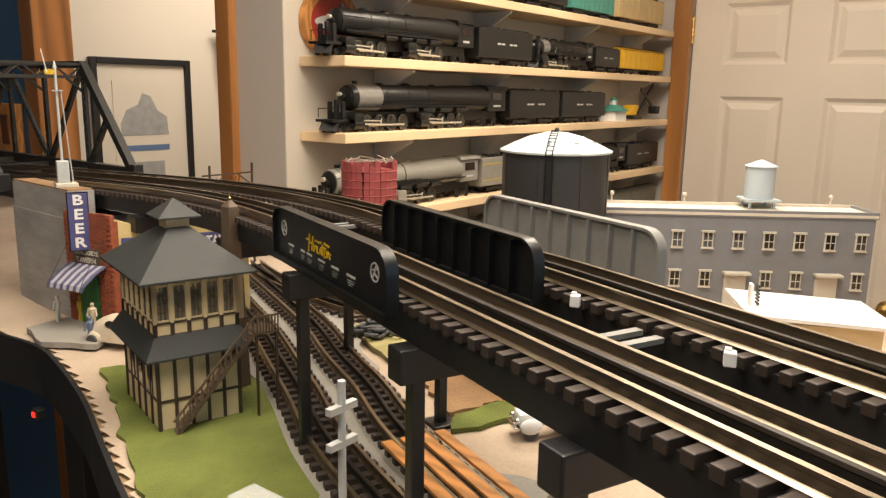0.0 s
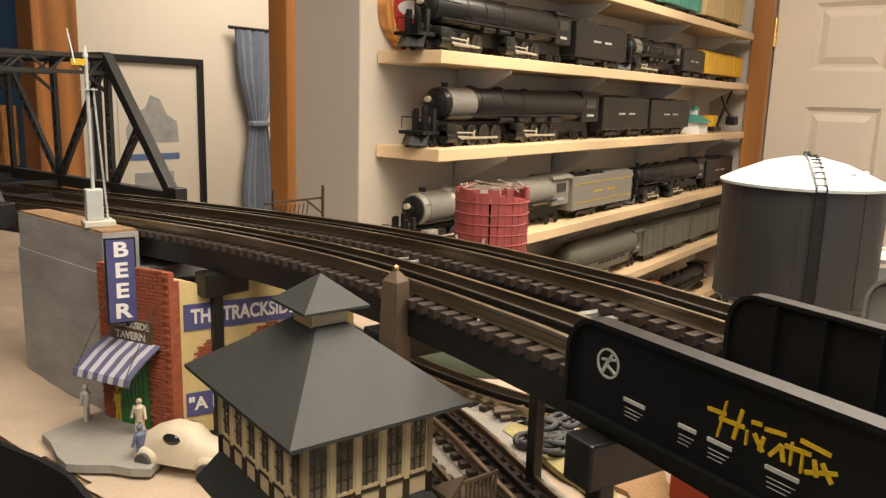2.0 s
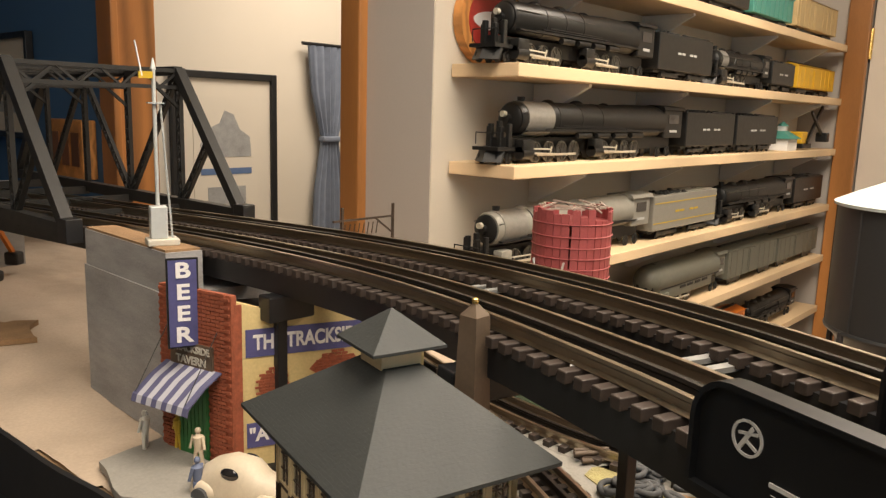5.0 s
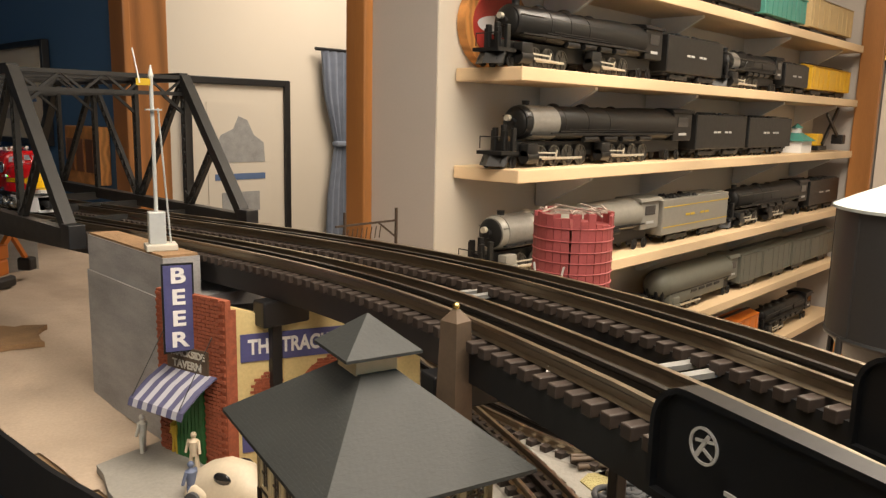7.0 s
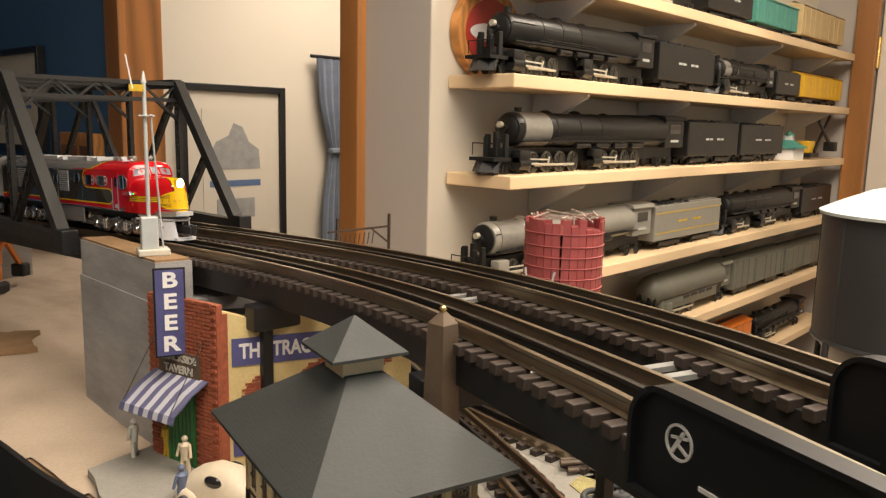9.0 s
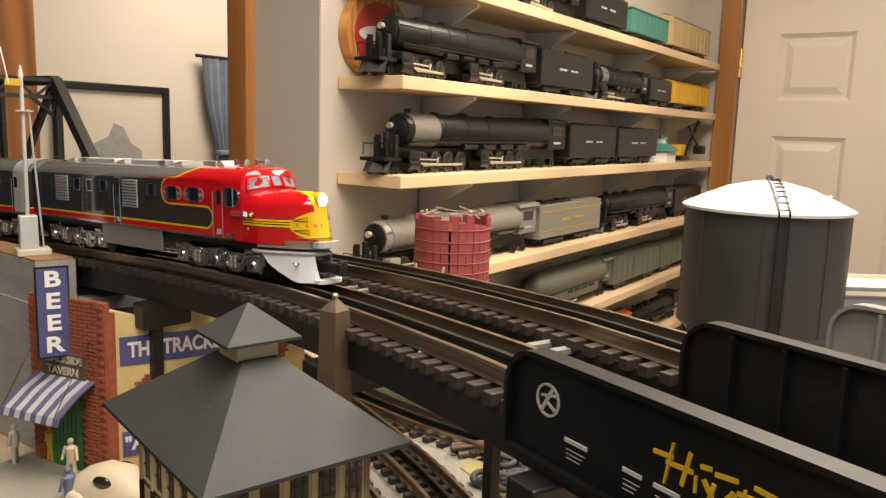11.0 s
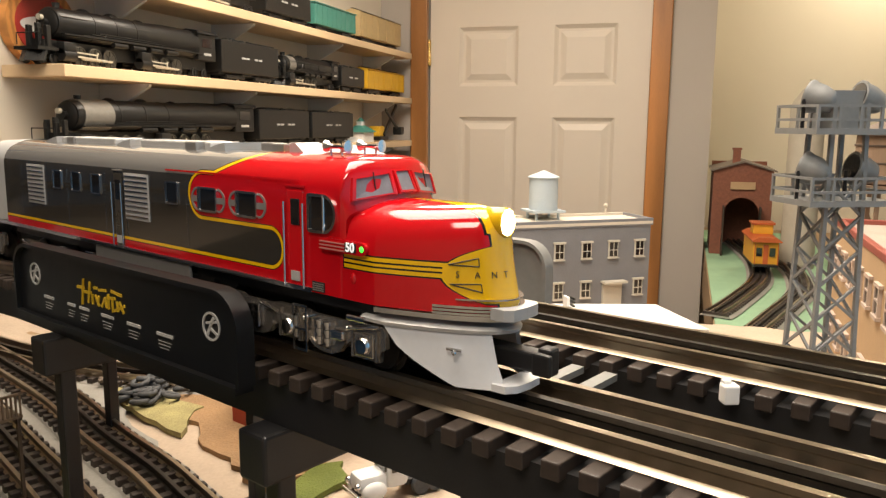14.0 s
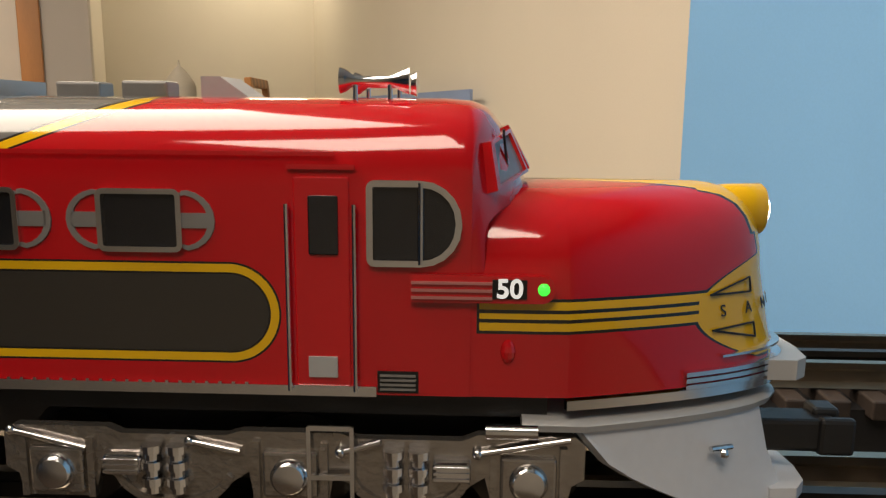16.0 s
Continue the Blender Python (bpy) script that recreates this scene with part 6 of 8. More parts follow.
    for k in range(n):
        bm = B()
        y0 = 0.010 + 0.066 * k / n
        y1 = 0.010 + 0.066 * (k + 1) / n
        P = lambda y: [(-0.008, y, 0.086), (-0.026, y, 0.078), (-0.044, y, 0.066), (-0.046, y, 0.060)]
        a, b = P(y0), P(y1)
        loft(bm, [[*a, *[(x + 0.001, y, z - 0.001) for x, y, z in a[::-1]]], [*b, *[(x + 0.001, y, z - 0.001) for x, y, z in b[::-1]]]])
        part("awning_stripe", bm, AWN[k % 2], th, "striped canvas awning").matrix_basis = FM
    for yy in (0.014, 0.072):
        bm = B(); rod(bm, (-0.008, yy, 0.120), (-0.044, yy, 0.068), 0.0004, 6); part("awning_stay", bm, LINE, th).matrix_basis = FM
    # hanging vertical sign
    bm = B(); box(bm, -0.038, 0.028, 0.104, 0.0255, 0.0026, 0.076); b = part("beer_sign", bm, LINE, th, "tall dark blue hanging sign with white letters")
    bm = B(); box(bm, -0.038, 0.0265, 0.1055, 0.0225, 0.0012, 0.073); part("sign_face", bm, SIGNBL, b)
    for k, ch in enumerate("BEER"):
        t = sign_text(b, ch, 0.0178, pose(-0.038, 0.0255, 0.1695 - 0.0182 * k, 90, 0, 0) @ Matrix.Diagonal((1.25, 1, 1, 1)), SIGNW)
    for zz in (0.118, 0.142):
        bm = B(); rod(bm, (-0.025, 0.028, zz), (0.0, 0.028, zz), 0.0006, 6); part("sign_bracket", bm, LINE, th)


AWN = [mat("awning_blue", (0.09, 0.09, 0.17), 0.7, var=0.15), mat("awning_pale", (0.40, 0.40, 0.45), 0.7, var=0.1)]
tavern()

# grey block that carries the bridge end
bm = B()
lo = [(-0.004, 1.925), (-0.013, 1.742), (0.030, 1.734), (0.100, 1.728), (0.12, 1.90)]
slab(bm, lo, 1.246, 1.386)
slab(bm, [(-0.003, 1.922), (-0.011, 1.744), (0.022, 1.738), (0.026, 1.915)], 1.384, 1.4235)
ob = solid("bridge_abutment", bm, GREYB, "grey painted bridge abutment block with rough top", "abutment")
bm = B()
slab(bm, [(-0.002, 1.920), (-0.010, 1.746), (0.021, 1.740), (0.025, 1.913)], 1.4236, 1.4258)
solid("abutment_top", bm, DIRT, "earthy brown scatter on the abutment", "scatter")


def mast():
    th = thing("semaphore_signal", "silver model semaphore signal with ladder on a pale base", "signal", pose(0.004, 1.776, 1.4258, 0, 0, -20))
    bm = B(); box(bm, 0, 0, 0, 0.028, 0.022, 0.006, bev=0.001); part("base", bm, TRIMC, th)
    bm = B(); box(bm, -0.003, 0, 0.006, 0.015, 0.013, 0.030, bev=0.001); part("relay_case", bm, SILVER, th)
    bm = B(); cyl(bm, -0.003, 0, 0.035, 0.0018, 0.125, 12); part("mast", bm, SILVER, th, smooth=40)
    for s in (-0.003, 0.003):
        bm = B(); rod(bm, (0.009, s, 0.006), (0.002, s, 0.130), 0.0005, 6); part("ladder_rail", bm, SILVER, th)
    for k in range(22):
        t = k / 22
        bm = B(); rod(bm, (0.009 - 0.007 * t, -0.003, 0.006 + 0.124 * t), (0.009 - 0.007 * t, 0.003, 0.006 + 0.124 * t), 0.0004, 6); part("rung", bm, SILVER, th)
    bm = B(); box(bm, -0.002, 0, 0.128, 0.014, 0.010, 0.0012); part("platform", bm, SILVER, th)
    bm = B(); cyl(bm, -0.003, 0, 0.158, 0.0026, 0.010, 12, 0.0005); part("finial", bm, SILVER, th)
    bm = B(); box(bm, -0.010, -0.003, 0.150, 0.012, 0.004, 0.006); part("spectacle", bm, YEL_INK, th, "yellow spectacle plate")
    bm = B(); bar(bm, (-0.013, -0.003, 0.152), (-0.018, -0.003, 0.182), 0.001, 0.0045); part("blade", bm, WHITEP, th, "raised white semaphore arm")


mast()


def truss_bridge():
    th = thing("truss_bridge", "black double-track model truss bridge with sloping end posts", "model bridge")
    y0, n, p = 1.950, 5, 0.145
    zb = 1.418
    H = 0.180
    for x in (-0.008, 0.208):
        bm = B(); bar(bm, (x, y0, zb), (x, y0 + n * p, zb), 0.013, 0.016); part("bottom_chord", bm, TRUSS, th)
        bm = B(); bar(bm, (x, y0 + p, zb + H), (x, y0 + (n - 1) * p, zb + H), 0.012, 0.012); part("top_chord", bm, TRUSS, th)
        bm = B(); bar(bm, (x, y0, zb), (x, y0 + p, zb + H), 0.013, 0.013); part("end_post", bm, TRUSS, th)
        bm = B(); bar(bm, (x, y0 + n * p, zb), (x, y0 + (n - 1) * p, zb + H), 0.013, 0.013); part("end_post", bm, TRUSS, th)
        bm = B(); box(bm, x, y0 - 0.004, zb - 0.012, 0.018, 0.022, 0.026, bev=0.001); part("end_shoe", bm, BLACK, th)

        def laced(a, b):
            a, b = Vector(a), Vector(b)
            d = b - a
            sd = Vector((0, d.z, -d.y)).normalized() * 0.0045
            bm = B()
            for s in (-1, 1):
                bar(bm, a + sd * s, b + sd * s, 0.006, 0.0018)
            k = int(d.length / 0.009)
            for i in range(k):
                s = 1 if i % 2 else -1
                bar(bm, a + d * (i / k) + sd * s, a + d * ((i + 1) / k) - sd * s, 0.005, 0.0012)
            part("laced_member", bm, TRUSS, th, "latticed truss member")
        for k in range(1, n):
            laced((x, y0 + k * p, zb), (x, y0 + k * p, zb + H))
        for k in range(1, n - 1):
            if k % 2:
                laced((x, y0 + k * p, zb + H), (x, y0 + (k + 1) * p, zb))
            else:
                laced((x, y0 + k * p, zb), (x, y0 + (k + 1) * p, zb + H))
        laced((x, y0 + 0.5 * p, zb + H * 0.5), (x, y0 + p, zb))
    for k in range(1, n):
        y = y0 + k * p
        bm = B()
        for dz in (0, -0.022):
            bar(bm, (-0.008, y, zb + H + dz), (0.208, y, zb + H + dz), 0.006, 0.005)
        for i in range(8):
            xa = -0.008 + 0.216 * i / 8
            bar(bm, (xa, y, zb + H - (0.022 if i % 2 else 0)), (xa + 0.027, y, zb + H - (0 if i % 2 else 0.022)), 0.003, 0.003)
        part("portal_brace", bm, TRUSS, th, "latticed cross brace")
        bm = B(); bar(bm, (-0.008, y, zb - 0.006), (0.208, y, zb - 0.006), 0.008, 0.012); part("floor_beam", bm, TRUSS, th)
        for sx, q in ((-0.008, 1), (0.208, -1)):
            bm = B(); bar(bm, (sx, y, zb + H - 0.05), (sx + q * 0.035, y, zb + H - 0.02), 0.004, 0.004); part("knee_brace", bm, TRUSS, th)
    for k in range(1, n - 1):
        bm = B()
        ya, yb = y0 + k * p, y0 + (k + 1) * p
        bar(bm, (-0.008, ya, zb + H), (0.208, yb, zb + H), 0.004, 0.004)
        bar(bm, (0.208, ya, zb + H), (-0.008, yb, zb + H), 0.004, 0.004)
        part("lateral_brace", bm, TRUSS, th)
    bm = B()
    box(bm, 0.10, y0 + n * p, 1.247, 0.20, 0.05, zb - 1.262); part("end_pier", bm, GREYB, th)


truss_bridge()


def big_tank():
    th = thing("water_tank", "dark grey model water tank with pale domed lid and ladder", "water tank", pose(0.376, 1.230, 1.246))
    R = 0.069
    bm = B(); lathe(bm, [(R, 0.138), (R, 0.243)], 48); part("shell", bm, TANKG, th, "dark grey tank shell", smooth=40)
    bm = B(); lathe(bm, [(0.014, 0.060), (0.016, 0.072), (0.050, 0.112), (R * 0.97, 0.1375)], 48); part("hopper_bottom", bm, TANKG, th, smooth=40)
    for k in range(8):
        a = math.pi * 2 * k / 8 + 0.2
        bm = B(); box(bm, R * math.cos(a), R * math.sin(a), 0.139, 0.0014, 0.0014, 0.102); part("seam", bm, TANKG, th)
    bm = B(); lathe(bm, [(R + 0.0008, 0.137), (R + 0.0016, 0.139), (R + 0.0008, 0.141)], 48); part("lower_band", bm, TANKG, th, smooth=40)
    bm = B(); lathe(bm, [(R + 0.003, 0.242), (R + 0.0035, 0.2445), (R * 0.8, 0.253), (R * 0.5, 0.262), (R * 0.2, 0.267), (0.003, 0.268)], 48); part("lid", bm, TANKW, th, "pale blue-white domed lid", smooth=40)
    bm = B(); ball(bm, 0, 0, 0.270, 0.0032, 10); part("finial", bm, TANKG, th)
    for k in range(3):
        a = radians(200 + 40 * k)
        bm = B(); box(bm, R * 0.72 * math.cos(a), R * 0.72 * math.sin(a), 0.2545, 0.006, 0.004, 0.0025); part("lid_hatch", bm, TANKW, th)
    a = radians(203)
    ca, sa = math.cos(a), math.sin(a)
    for s in (-1, 1):
        bm = B()
        off = Vector((-sa, ca, 0)) * 0.0042 * s
        bar(bm, Vector((ca * (R + 0.003), sa * (R + 0.003), 0.095)) + off, Vector((ca * (R + 0.003), sa * (R + 0.003), 0.246)) + off, 0.0013, 0.0013)
        pts = [(R + 0.003, 0.246), (R * 0.8, 0.256), (R * 0.5, 0.265), (R * 0.2, 0.270)]
        for (r0, z0), (r1, z1) in zip(pts, pts[1:]):
            bar(bm, Vector((ca * r0, sa * r0, z0)) + off, Vector((ca * r1, sa * r1, z1)) + off, 0.0013, 0.0013)
        part("ladder_rail", bm, LINE, th)
    for k in range(26):
        z = 0.097 + k * 0.0058
        bm = B(); p = Vector((ca * (R + 0.003), sa * (R + 0.003), z)); o = Vector((-sa, ca, 0)) * 0.0042
        bar(bm, p - o, p + o, 0.001, 0.001); part("rung", bm, LINE, th)
    for k in range(8):
        t = k / 8
        r0, z0 = R + 0.003 - (R * 0.8) * t, 0.247 + 0.0225 * (1 - (1 - t) ** 2)
        bm = B(); p = Vector((ca * r0, sa * r0, z0 + 0.001)); o = Vector((-sa, ca, 0)) * 0.0042
        bar(bm, p - o, p + o, 0.001, 0.001); part("rung", bm, LINE, th)
    for k in range(6):
        a = math.pi * 2 * k / 6 + 0.35
        bm = B(); rod(bm, (R * math.cos(a), R * math.sin(a), 0.140), (R * 1.06 * math.cos(a), R * 1.06 * math.sin(a), 0.0), 0.0028, 10); part("leg", bm, TANKG, th, smooth=40)
        a2 = a + math.pi / 3
        bm = B(); rod(bm, (R * math.cos(a), R * math.sin(a), 0.120), (R * 1.04 * math.cos(a2), R * 1.04 * math.sin(a2), 0.02), 0.0008, 6); part("tie_rod", bm, LINE, th)
    bm = B(); cyl(bm, 0, 0, 0, 0.010, 0.065, 16); part("riser_pipe", bm, TANKG, th, smooth=40)


big_tank()


def red_tank():
    th = thing("ruined_tank", "broken red-brown wooden model water tank with sagging rim", "water tank", pose(0.400, 1.583, 1.246))
    R = 0.043
    rnd = random.Random(3)
    bm = B(); cyl(bm, 0, 0, 0, R * 0.7, 0.115, 16); part("stand", bm, BROWN_M, th)
    n = 30
    for k in range(n):
        a = 2 * math.pi * k / n
        h = 0.092 + rnd.uniform(-0.006, 0.004)
        if 3 < k < 6:
            h -= 0.010
        if 20 < k < 24:
            h -= 0.008
        bm = B(); m = pose(R * math.cos(a), R * math.sin(a), 0.112, rnd.uniform(-1, 1), 0, math.degrees(a))
        box(bm, 0, 0, 0, 0.003, 2 * math.pi * R / n * 0.93, h, m=m); part("stave", bm, REDTANK, th)
    for z in (0.116, 0.128, 0.140, 0.152, 0.164, 0.176, 0.190):
        bm = B(); lathe(bm, [(R + 0.0015, z), (R + 0.0028, z + 0.0008), (R + 0.0015, z + 0.0016)], 36); part("hoop", bm, REDTANK, th, smooth=40)
    for k in range(26):
        bm = B()
        a, b = rnd.uniform(0, 6.28), rnd.uniform(0, 6.28)
        p = Vector((R * 0.9 * math.cos(a), R * 0.9 * math.sin(a), 0.203 + rnd.uniform(0, 0.008)))
        q = Vector((R * 0.9 * math.cos(b), R * 0.9 * math.sin(b), 0.203 + rnd.uniform(0, 0.008)))
        bar(bm, p, p + (q - p) * rnd.uniform(0.3, 0.8), 0.0018, 0.0016); part("fallen_board", bm, BROARD, th, "grey broken roof board")
    for s in (-1, 1):
        bm = B(); bar(bm, (-R - 0.004, s * 0.012, 0.11), (-R - 0.002, s * 0.02, 0.150), 0.002, 0.002); part("prop", bm, SILVER, th)


BROARD = mat("weathered_board", (0.30, 0.24, 0.20), 0.8, var=0.3, scale=80)
red_tank()


def wall_windows(th, frame_m, cols, rows_z, w, h, mt):
    for c in cols:
        for z in rows_z:
            bm = B(); box(bm, c, -0.0010, z, w + 0.003, 0.0026, h + 0.003, m=frame_m); f = part("window", bm, mt, th)
            bm = B(); box(bm, c, -0.0018, z + 0.0015, w, 0.0020, h, m=frame_m); part("pane", bm, DKGLASS, f)
            bm = B(); box(bm, c, -0.0030, z + h * 0.5, w, 0.0008, 0.001, m=frame_m); box(bm, c, -0.0030, z + 0.0015, 0.0008, 0.0008, h, m=frame_m); part("sash_bar", bm, mt, f)
            bm = B(); box(bm, c, -0.0022, z + h + 0.002, w + 0.006, 0.004, 0.0026, m=frame_m); part("lintel", bm, TRIMC, f)
            bm = B(); box(bm, c, -0.0022, z - 0.0016, w + 0.005, 0.004, 0.0016, m=frame_m); part("sill", bm, TRIMC, f)


def factory():
    a, b = Vector((0.470, 1.205, 0)), Vector((0.690, 0.898, 0))
    d = (b - a)
    L = d.length
    th = thing("factory_building", "long grey two-storey model factory with flat pale roof", "model building", pose(a.x, a.y, 1.246, 0, 0, math.degrees(math.atan2(d.y, d.x))))
    D, H = 0.075, 0.160
    bm = B(); box(bm, L / 2, D / 2, 0, L, D, H - 0.006); part("wall", bm, FACT, th, "grey rendered factory wall")
    bm = B(); box(bm, L / 2, D / 2, H - 0.006, L + 0.004, D + 0.004, 0.004); part("roof", bm, FROOF, th, "pale flat roof")
    for y in (0.0, D):
        bm = B(); box(bm, L / 2, y, H - 0.008, L + 0.006, 0.003, 0.010); part("parapet", bm, FACT if y == 0 else FROOF, th)
    for x in (0.0, L):
        bm = B(); box(bm, x, D / 2, H - 0.008, 0.003, D, 0.010); part("parapet", bm, FACT, th)
    cols = [0.022 + k * (L - 0.04) / 8 for k in range(9)]
    wall_windows(th, None, cols, (0.108,), 0.012, 0.020, TRIMC)
    wall_windows(th, None, [c for i, c in enumerate(cols) if i % 3 != 1], (0.052,), 0.012, 0.020, TRIMC)
    for c in [c for i, c in enumerate(cols) if i % 3 == 1]:
        bm = B(); box(bm, c, -0.002, 0.020, 0.030, 0.004, 0.050); dd = part("loading_door", bm, TRIMC, th, "wide dock door with canopy")
        bm = B(); box(bm, c, -0.008, 0.072, 0.036, 0.014, 0.003); part("canopy", bm, TRIMC, dd)
    for k in range(4):
        bm = B(); cyl(bm, 0.026 + k * 0.107, D, H, 0.0012, 0.012, 10); ball(bm, 0.026 + k * 0.107, D, H + 0.013, 0.0034, 10); part("roof_post", bm, FROOF, th, smooth=50)
    # roof tank
    cx, cy = L * 0.62, D * 0.75
    bm = B(); lathe(bm, [(0.0205, H + 0.012), (0.0205, H + 0.058)], 24, cx, cy); t = part("roof_tank", bm, PALEB, th, "pale blue-grey roof water tank", smooth=40)
    bm = B(); lathe(bm, [(0.0228, H + 0.0575), (0.0228, H + 0.059), (0.001, H + 0.068)], 24, cx, cy); part("tank_lid", bm, PALEB, t, smooth=30)
    bm = B(); box(bm, cx, cy, H + 0.009, 0.050, 0.046, 0.003); part("tank_deck", bm, PALEB, t)
    for sx in (-1, 1):
        for sy in (-1, 1):
            bm = B(); box(bm, cx + sx * 0.017, cy + sy * 0.015, H - 0.002, 0.003, 0.003, 0.012); part("tank_leg", bm, PALEB, t)


factory()
# sloping white roof sheet beside the factory
th = thing("white_shed", "low shed with white sheet roof and dark striped sign", "model building", pose(0.43, 0.92, 1.246, 0, 0, -60))
bm = B(); box(bm, 0, 0, 0, 0.13, 0.10, 0.07); part("wall", bm, CREAM, th)
bm = B(); slab(bm, [(-0.08, 0.078), (0.08, 0.070), (0.08, 0.074), (-0.08, 0.082)], -0.06, 0.06, m=pose(0, 0, 0, 90, 0, 0)); part("roof_sheet", bm, WHITEP, th)
bm = B(); box(bm, -0.07, -0.02, 0.078, 0.003, 0.012, 0.030, m=pose(0, 0, 0, 0, 0, 0)); part("upright_board", bm, WHITEP, th)
bm = B()
for k in range(6):
    box(bm, -0.060, -0.012, 0.083 + k * 0.004, 0.002, 0.014, 0.002)
part("striped_sign", bm, LINE, th, "dark striped sign")


def red_house():
    th = thing("red_shed", "small red model shed with two dark windows", "model building", pose(0.183, 1.186, 1.246, 0, 0, -22))
    bm = B(); box(bm, 0, 0, 0, 0.075, 0.130, 0.060, bev=0.001); part("wall", bm, REDH, th)
    bm = B(); slab(bm, [(-0.041, 0.060), (0, 0.078), (0.041, 0.060)], -0.069, 0.069, m=pose(0, 0, 0, 90, 0, 0)); part("roof", bm, REDH, th)
    for x in (-0.018, 0.016):
        bm = B(); box(bm, x, -0.0652, 0.022, 0.013, 0.003, 0.018); w = part("window", bm, DKGLASS, th)
        bm = B(); box(bm, x, -0.0660, 0.020, 0.016, 0.003, 0.002); part("sill", bm, REDH, w)


red_house()


def pickup():
    th = thing("toy_truck", "old cream-white toy truck with dark wheels", "toy vehicle", pose(0.088, 1.062, 1.249, 0, 0, 140))
    paint = WHITEP
    bm = B()
    box(bm, 0.020, 0, 0.010, 0.026, 0.020, 0.014, bev=0.004); part("hood", bm, paint, th, smooth=40)
    bm = B(); box(bm, 0.001, 0, 0.010, 0.020, 0.026, 0.028, bev=0.005); c = part("cab", bm, paint, th, smooth=40)
    bm = B(); box(bm, 0.0105, 0, 0.024, 0.002, 0.020, 0.010, bev=0.001); part("windshield", bm, DKGLASS, c)
    for s in (-1, 1):
        bm = B(); box(bm, 0.001, s * 0.0131, 0.024, 0.012, 0.001, 0.010); part("side_window", bm, DKGLASS, c)
        bm = B(); ball(bm, 0.022, s * 0.012, 0.012, 0.0085, 14, 1.3, 0.55, 0.9); part("fender", bm, paint, th, smooth=60)
        bm = B(); ball(bm, 0.034, s * 0.008, 0.017, 0.003, 10); part("headlight", bm, CHROME, th, smooth=60)
    bm = B(); box(bm, -0.024, 0, 0.009, 0.034, 0.018, 0.004); part("chassis", bm, IRON, th)
    bm = B(); box(bm, 0.036, 0, 0.008, 0.003, 0.026, 0.004, bev=0.001); part("bumper", bm, CHROME, th)
    for x in (0.022, -0.020, -0.033):
        for s in (-1, 1):
            bm = B(); lathe(bm, [(0.0075, 0), (0.008, 0.001), (0.008, 0.005), (0.0075, 0.006), (0.003, 0.0062)], 18, m=pose(x, s * 0.0075, 0.0078, -90 * s, 0, 0)); part("wheel", bm, RUBBER, th, smooth=40)


pickup()


def jalopy():
    th = thing("toy_car", "cream rounded toy car with open dark window", "toy vehicle", pose(-0.030, 1.595, 1.250, 0, 0, -70))
    bm = B()
    loft(bm, [[(x, w * math.cos(a), 0.006 + h * max(0, math.sin(a)) ** 0.7) for a in [math.pi * k / 10 for k in range(11)]] for x, w, h in ((-0.048, 0.008, 0.010), (-0.042, 0.015, 0.016), (-0.028, 0.017, 0.026), (-0.012, 0.018, 0.032), (0.006, 0.018, 0.031), (0.016, 0.017, 0.022), (0.036, 0.014, 0.019), (0.046, 0.009, 0.013))])
    b = part("body", bm, CREAM_P, th, smooth=50)
    for s in (-1, 1):
        bm = B(); ball(bm, -0.006, s * 0.0148, 0.0275, 0.0065, 12, 1.3, 0.35, 0.8); part("window", bm, DKGLASS, b, smooth=60)
        for x in (-0.030, 0.028):
            bm = B(); ball(bm, x, s * 0.015, 0.009, 0.010, 12, 1.3, 0.5, 0.9); part("fender", bm, CREAM_P, th, smooth=60)
            bm = B(); cyl(bm, 0, 0, 0, 0.007, 0.004, 16, m=pose(x, s * 0.018, 0.007, -90 * s, 0, 0)); part("wheel", bm, RUBBER, th, smooth=40)


CREAM_P = mat("car_cream", (0.58, 0.50, 0.38), 0.45, var=0.12, scale=60)
jalopy()


def figurine(x, y, mt, label, z=1.2545, ang=0, h=0.036):
    """Small painted figure as one plain shape."""
    bm = B()
    for s in (-1, 1):
        rod(bm, (s * 0.003, s * 0.001, 0), (s * 0.0022, 0, h * 0.45), 0.0019, 8)
        rod(bm, (s * 0.0045, 0, h * 0.80), (s * 0.0065, 0.002, h * 0.50), 0.0013, 8)
    lathe(bm, [(0.0030, h * 0.42), (0.0036, h * 0.55), (0.0046, h * 0.78), (0.0018, h * 0.84), (0.0016, h * 0.87)], 12)
    ball(bm, 0, 0, h * 0.93, 0.0027, 10)
    solid("figurine", bm, mt, label, "figurine", m=pose(x, y, z, 0, 0, ang), smooth=50, group="figures by the tavern")


figurine(-0.044, 1.729, FIG[0], "tiny painted figurine in white and grey on the pavement", ang=30)
figurine(-0.024, 1.708, FIG[1], "tiny painted figurine in yellow by the tavern door", ang=80)
figurine(-0.031, 1.664, FIG[2], "tiny cream figurine striding on the pavement", ang=120)
figurine(-0.056, 1.624, FIG[3], "tiny figurine in blue beside the toy car", z=1.2500, ang=10)

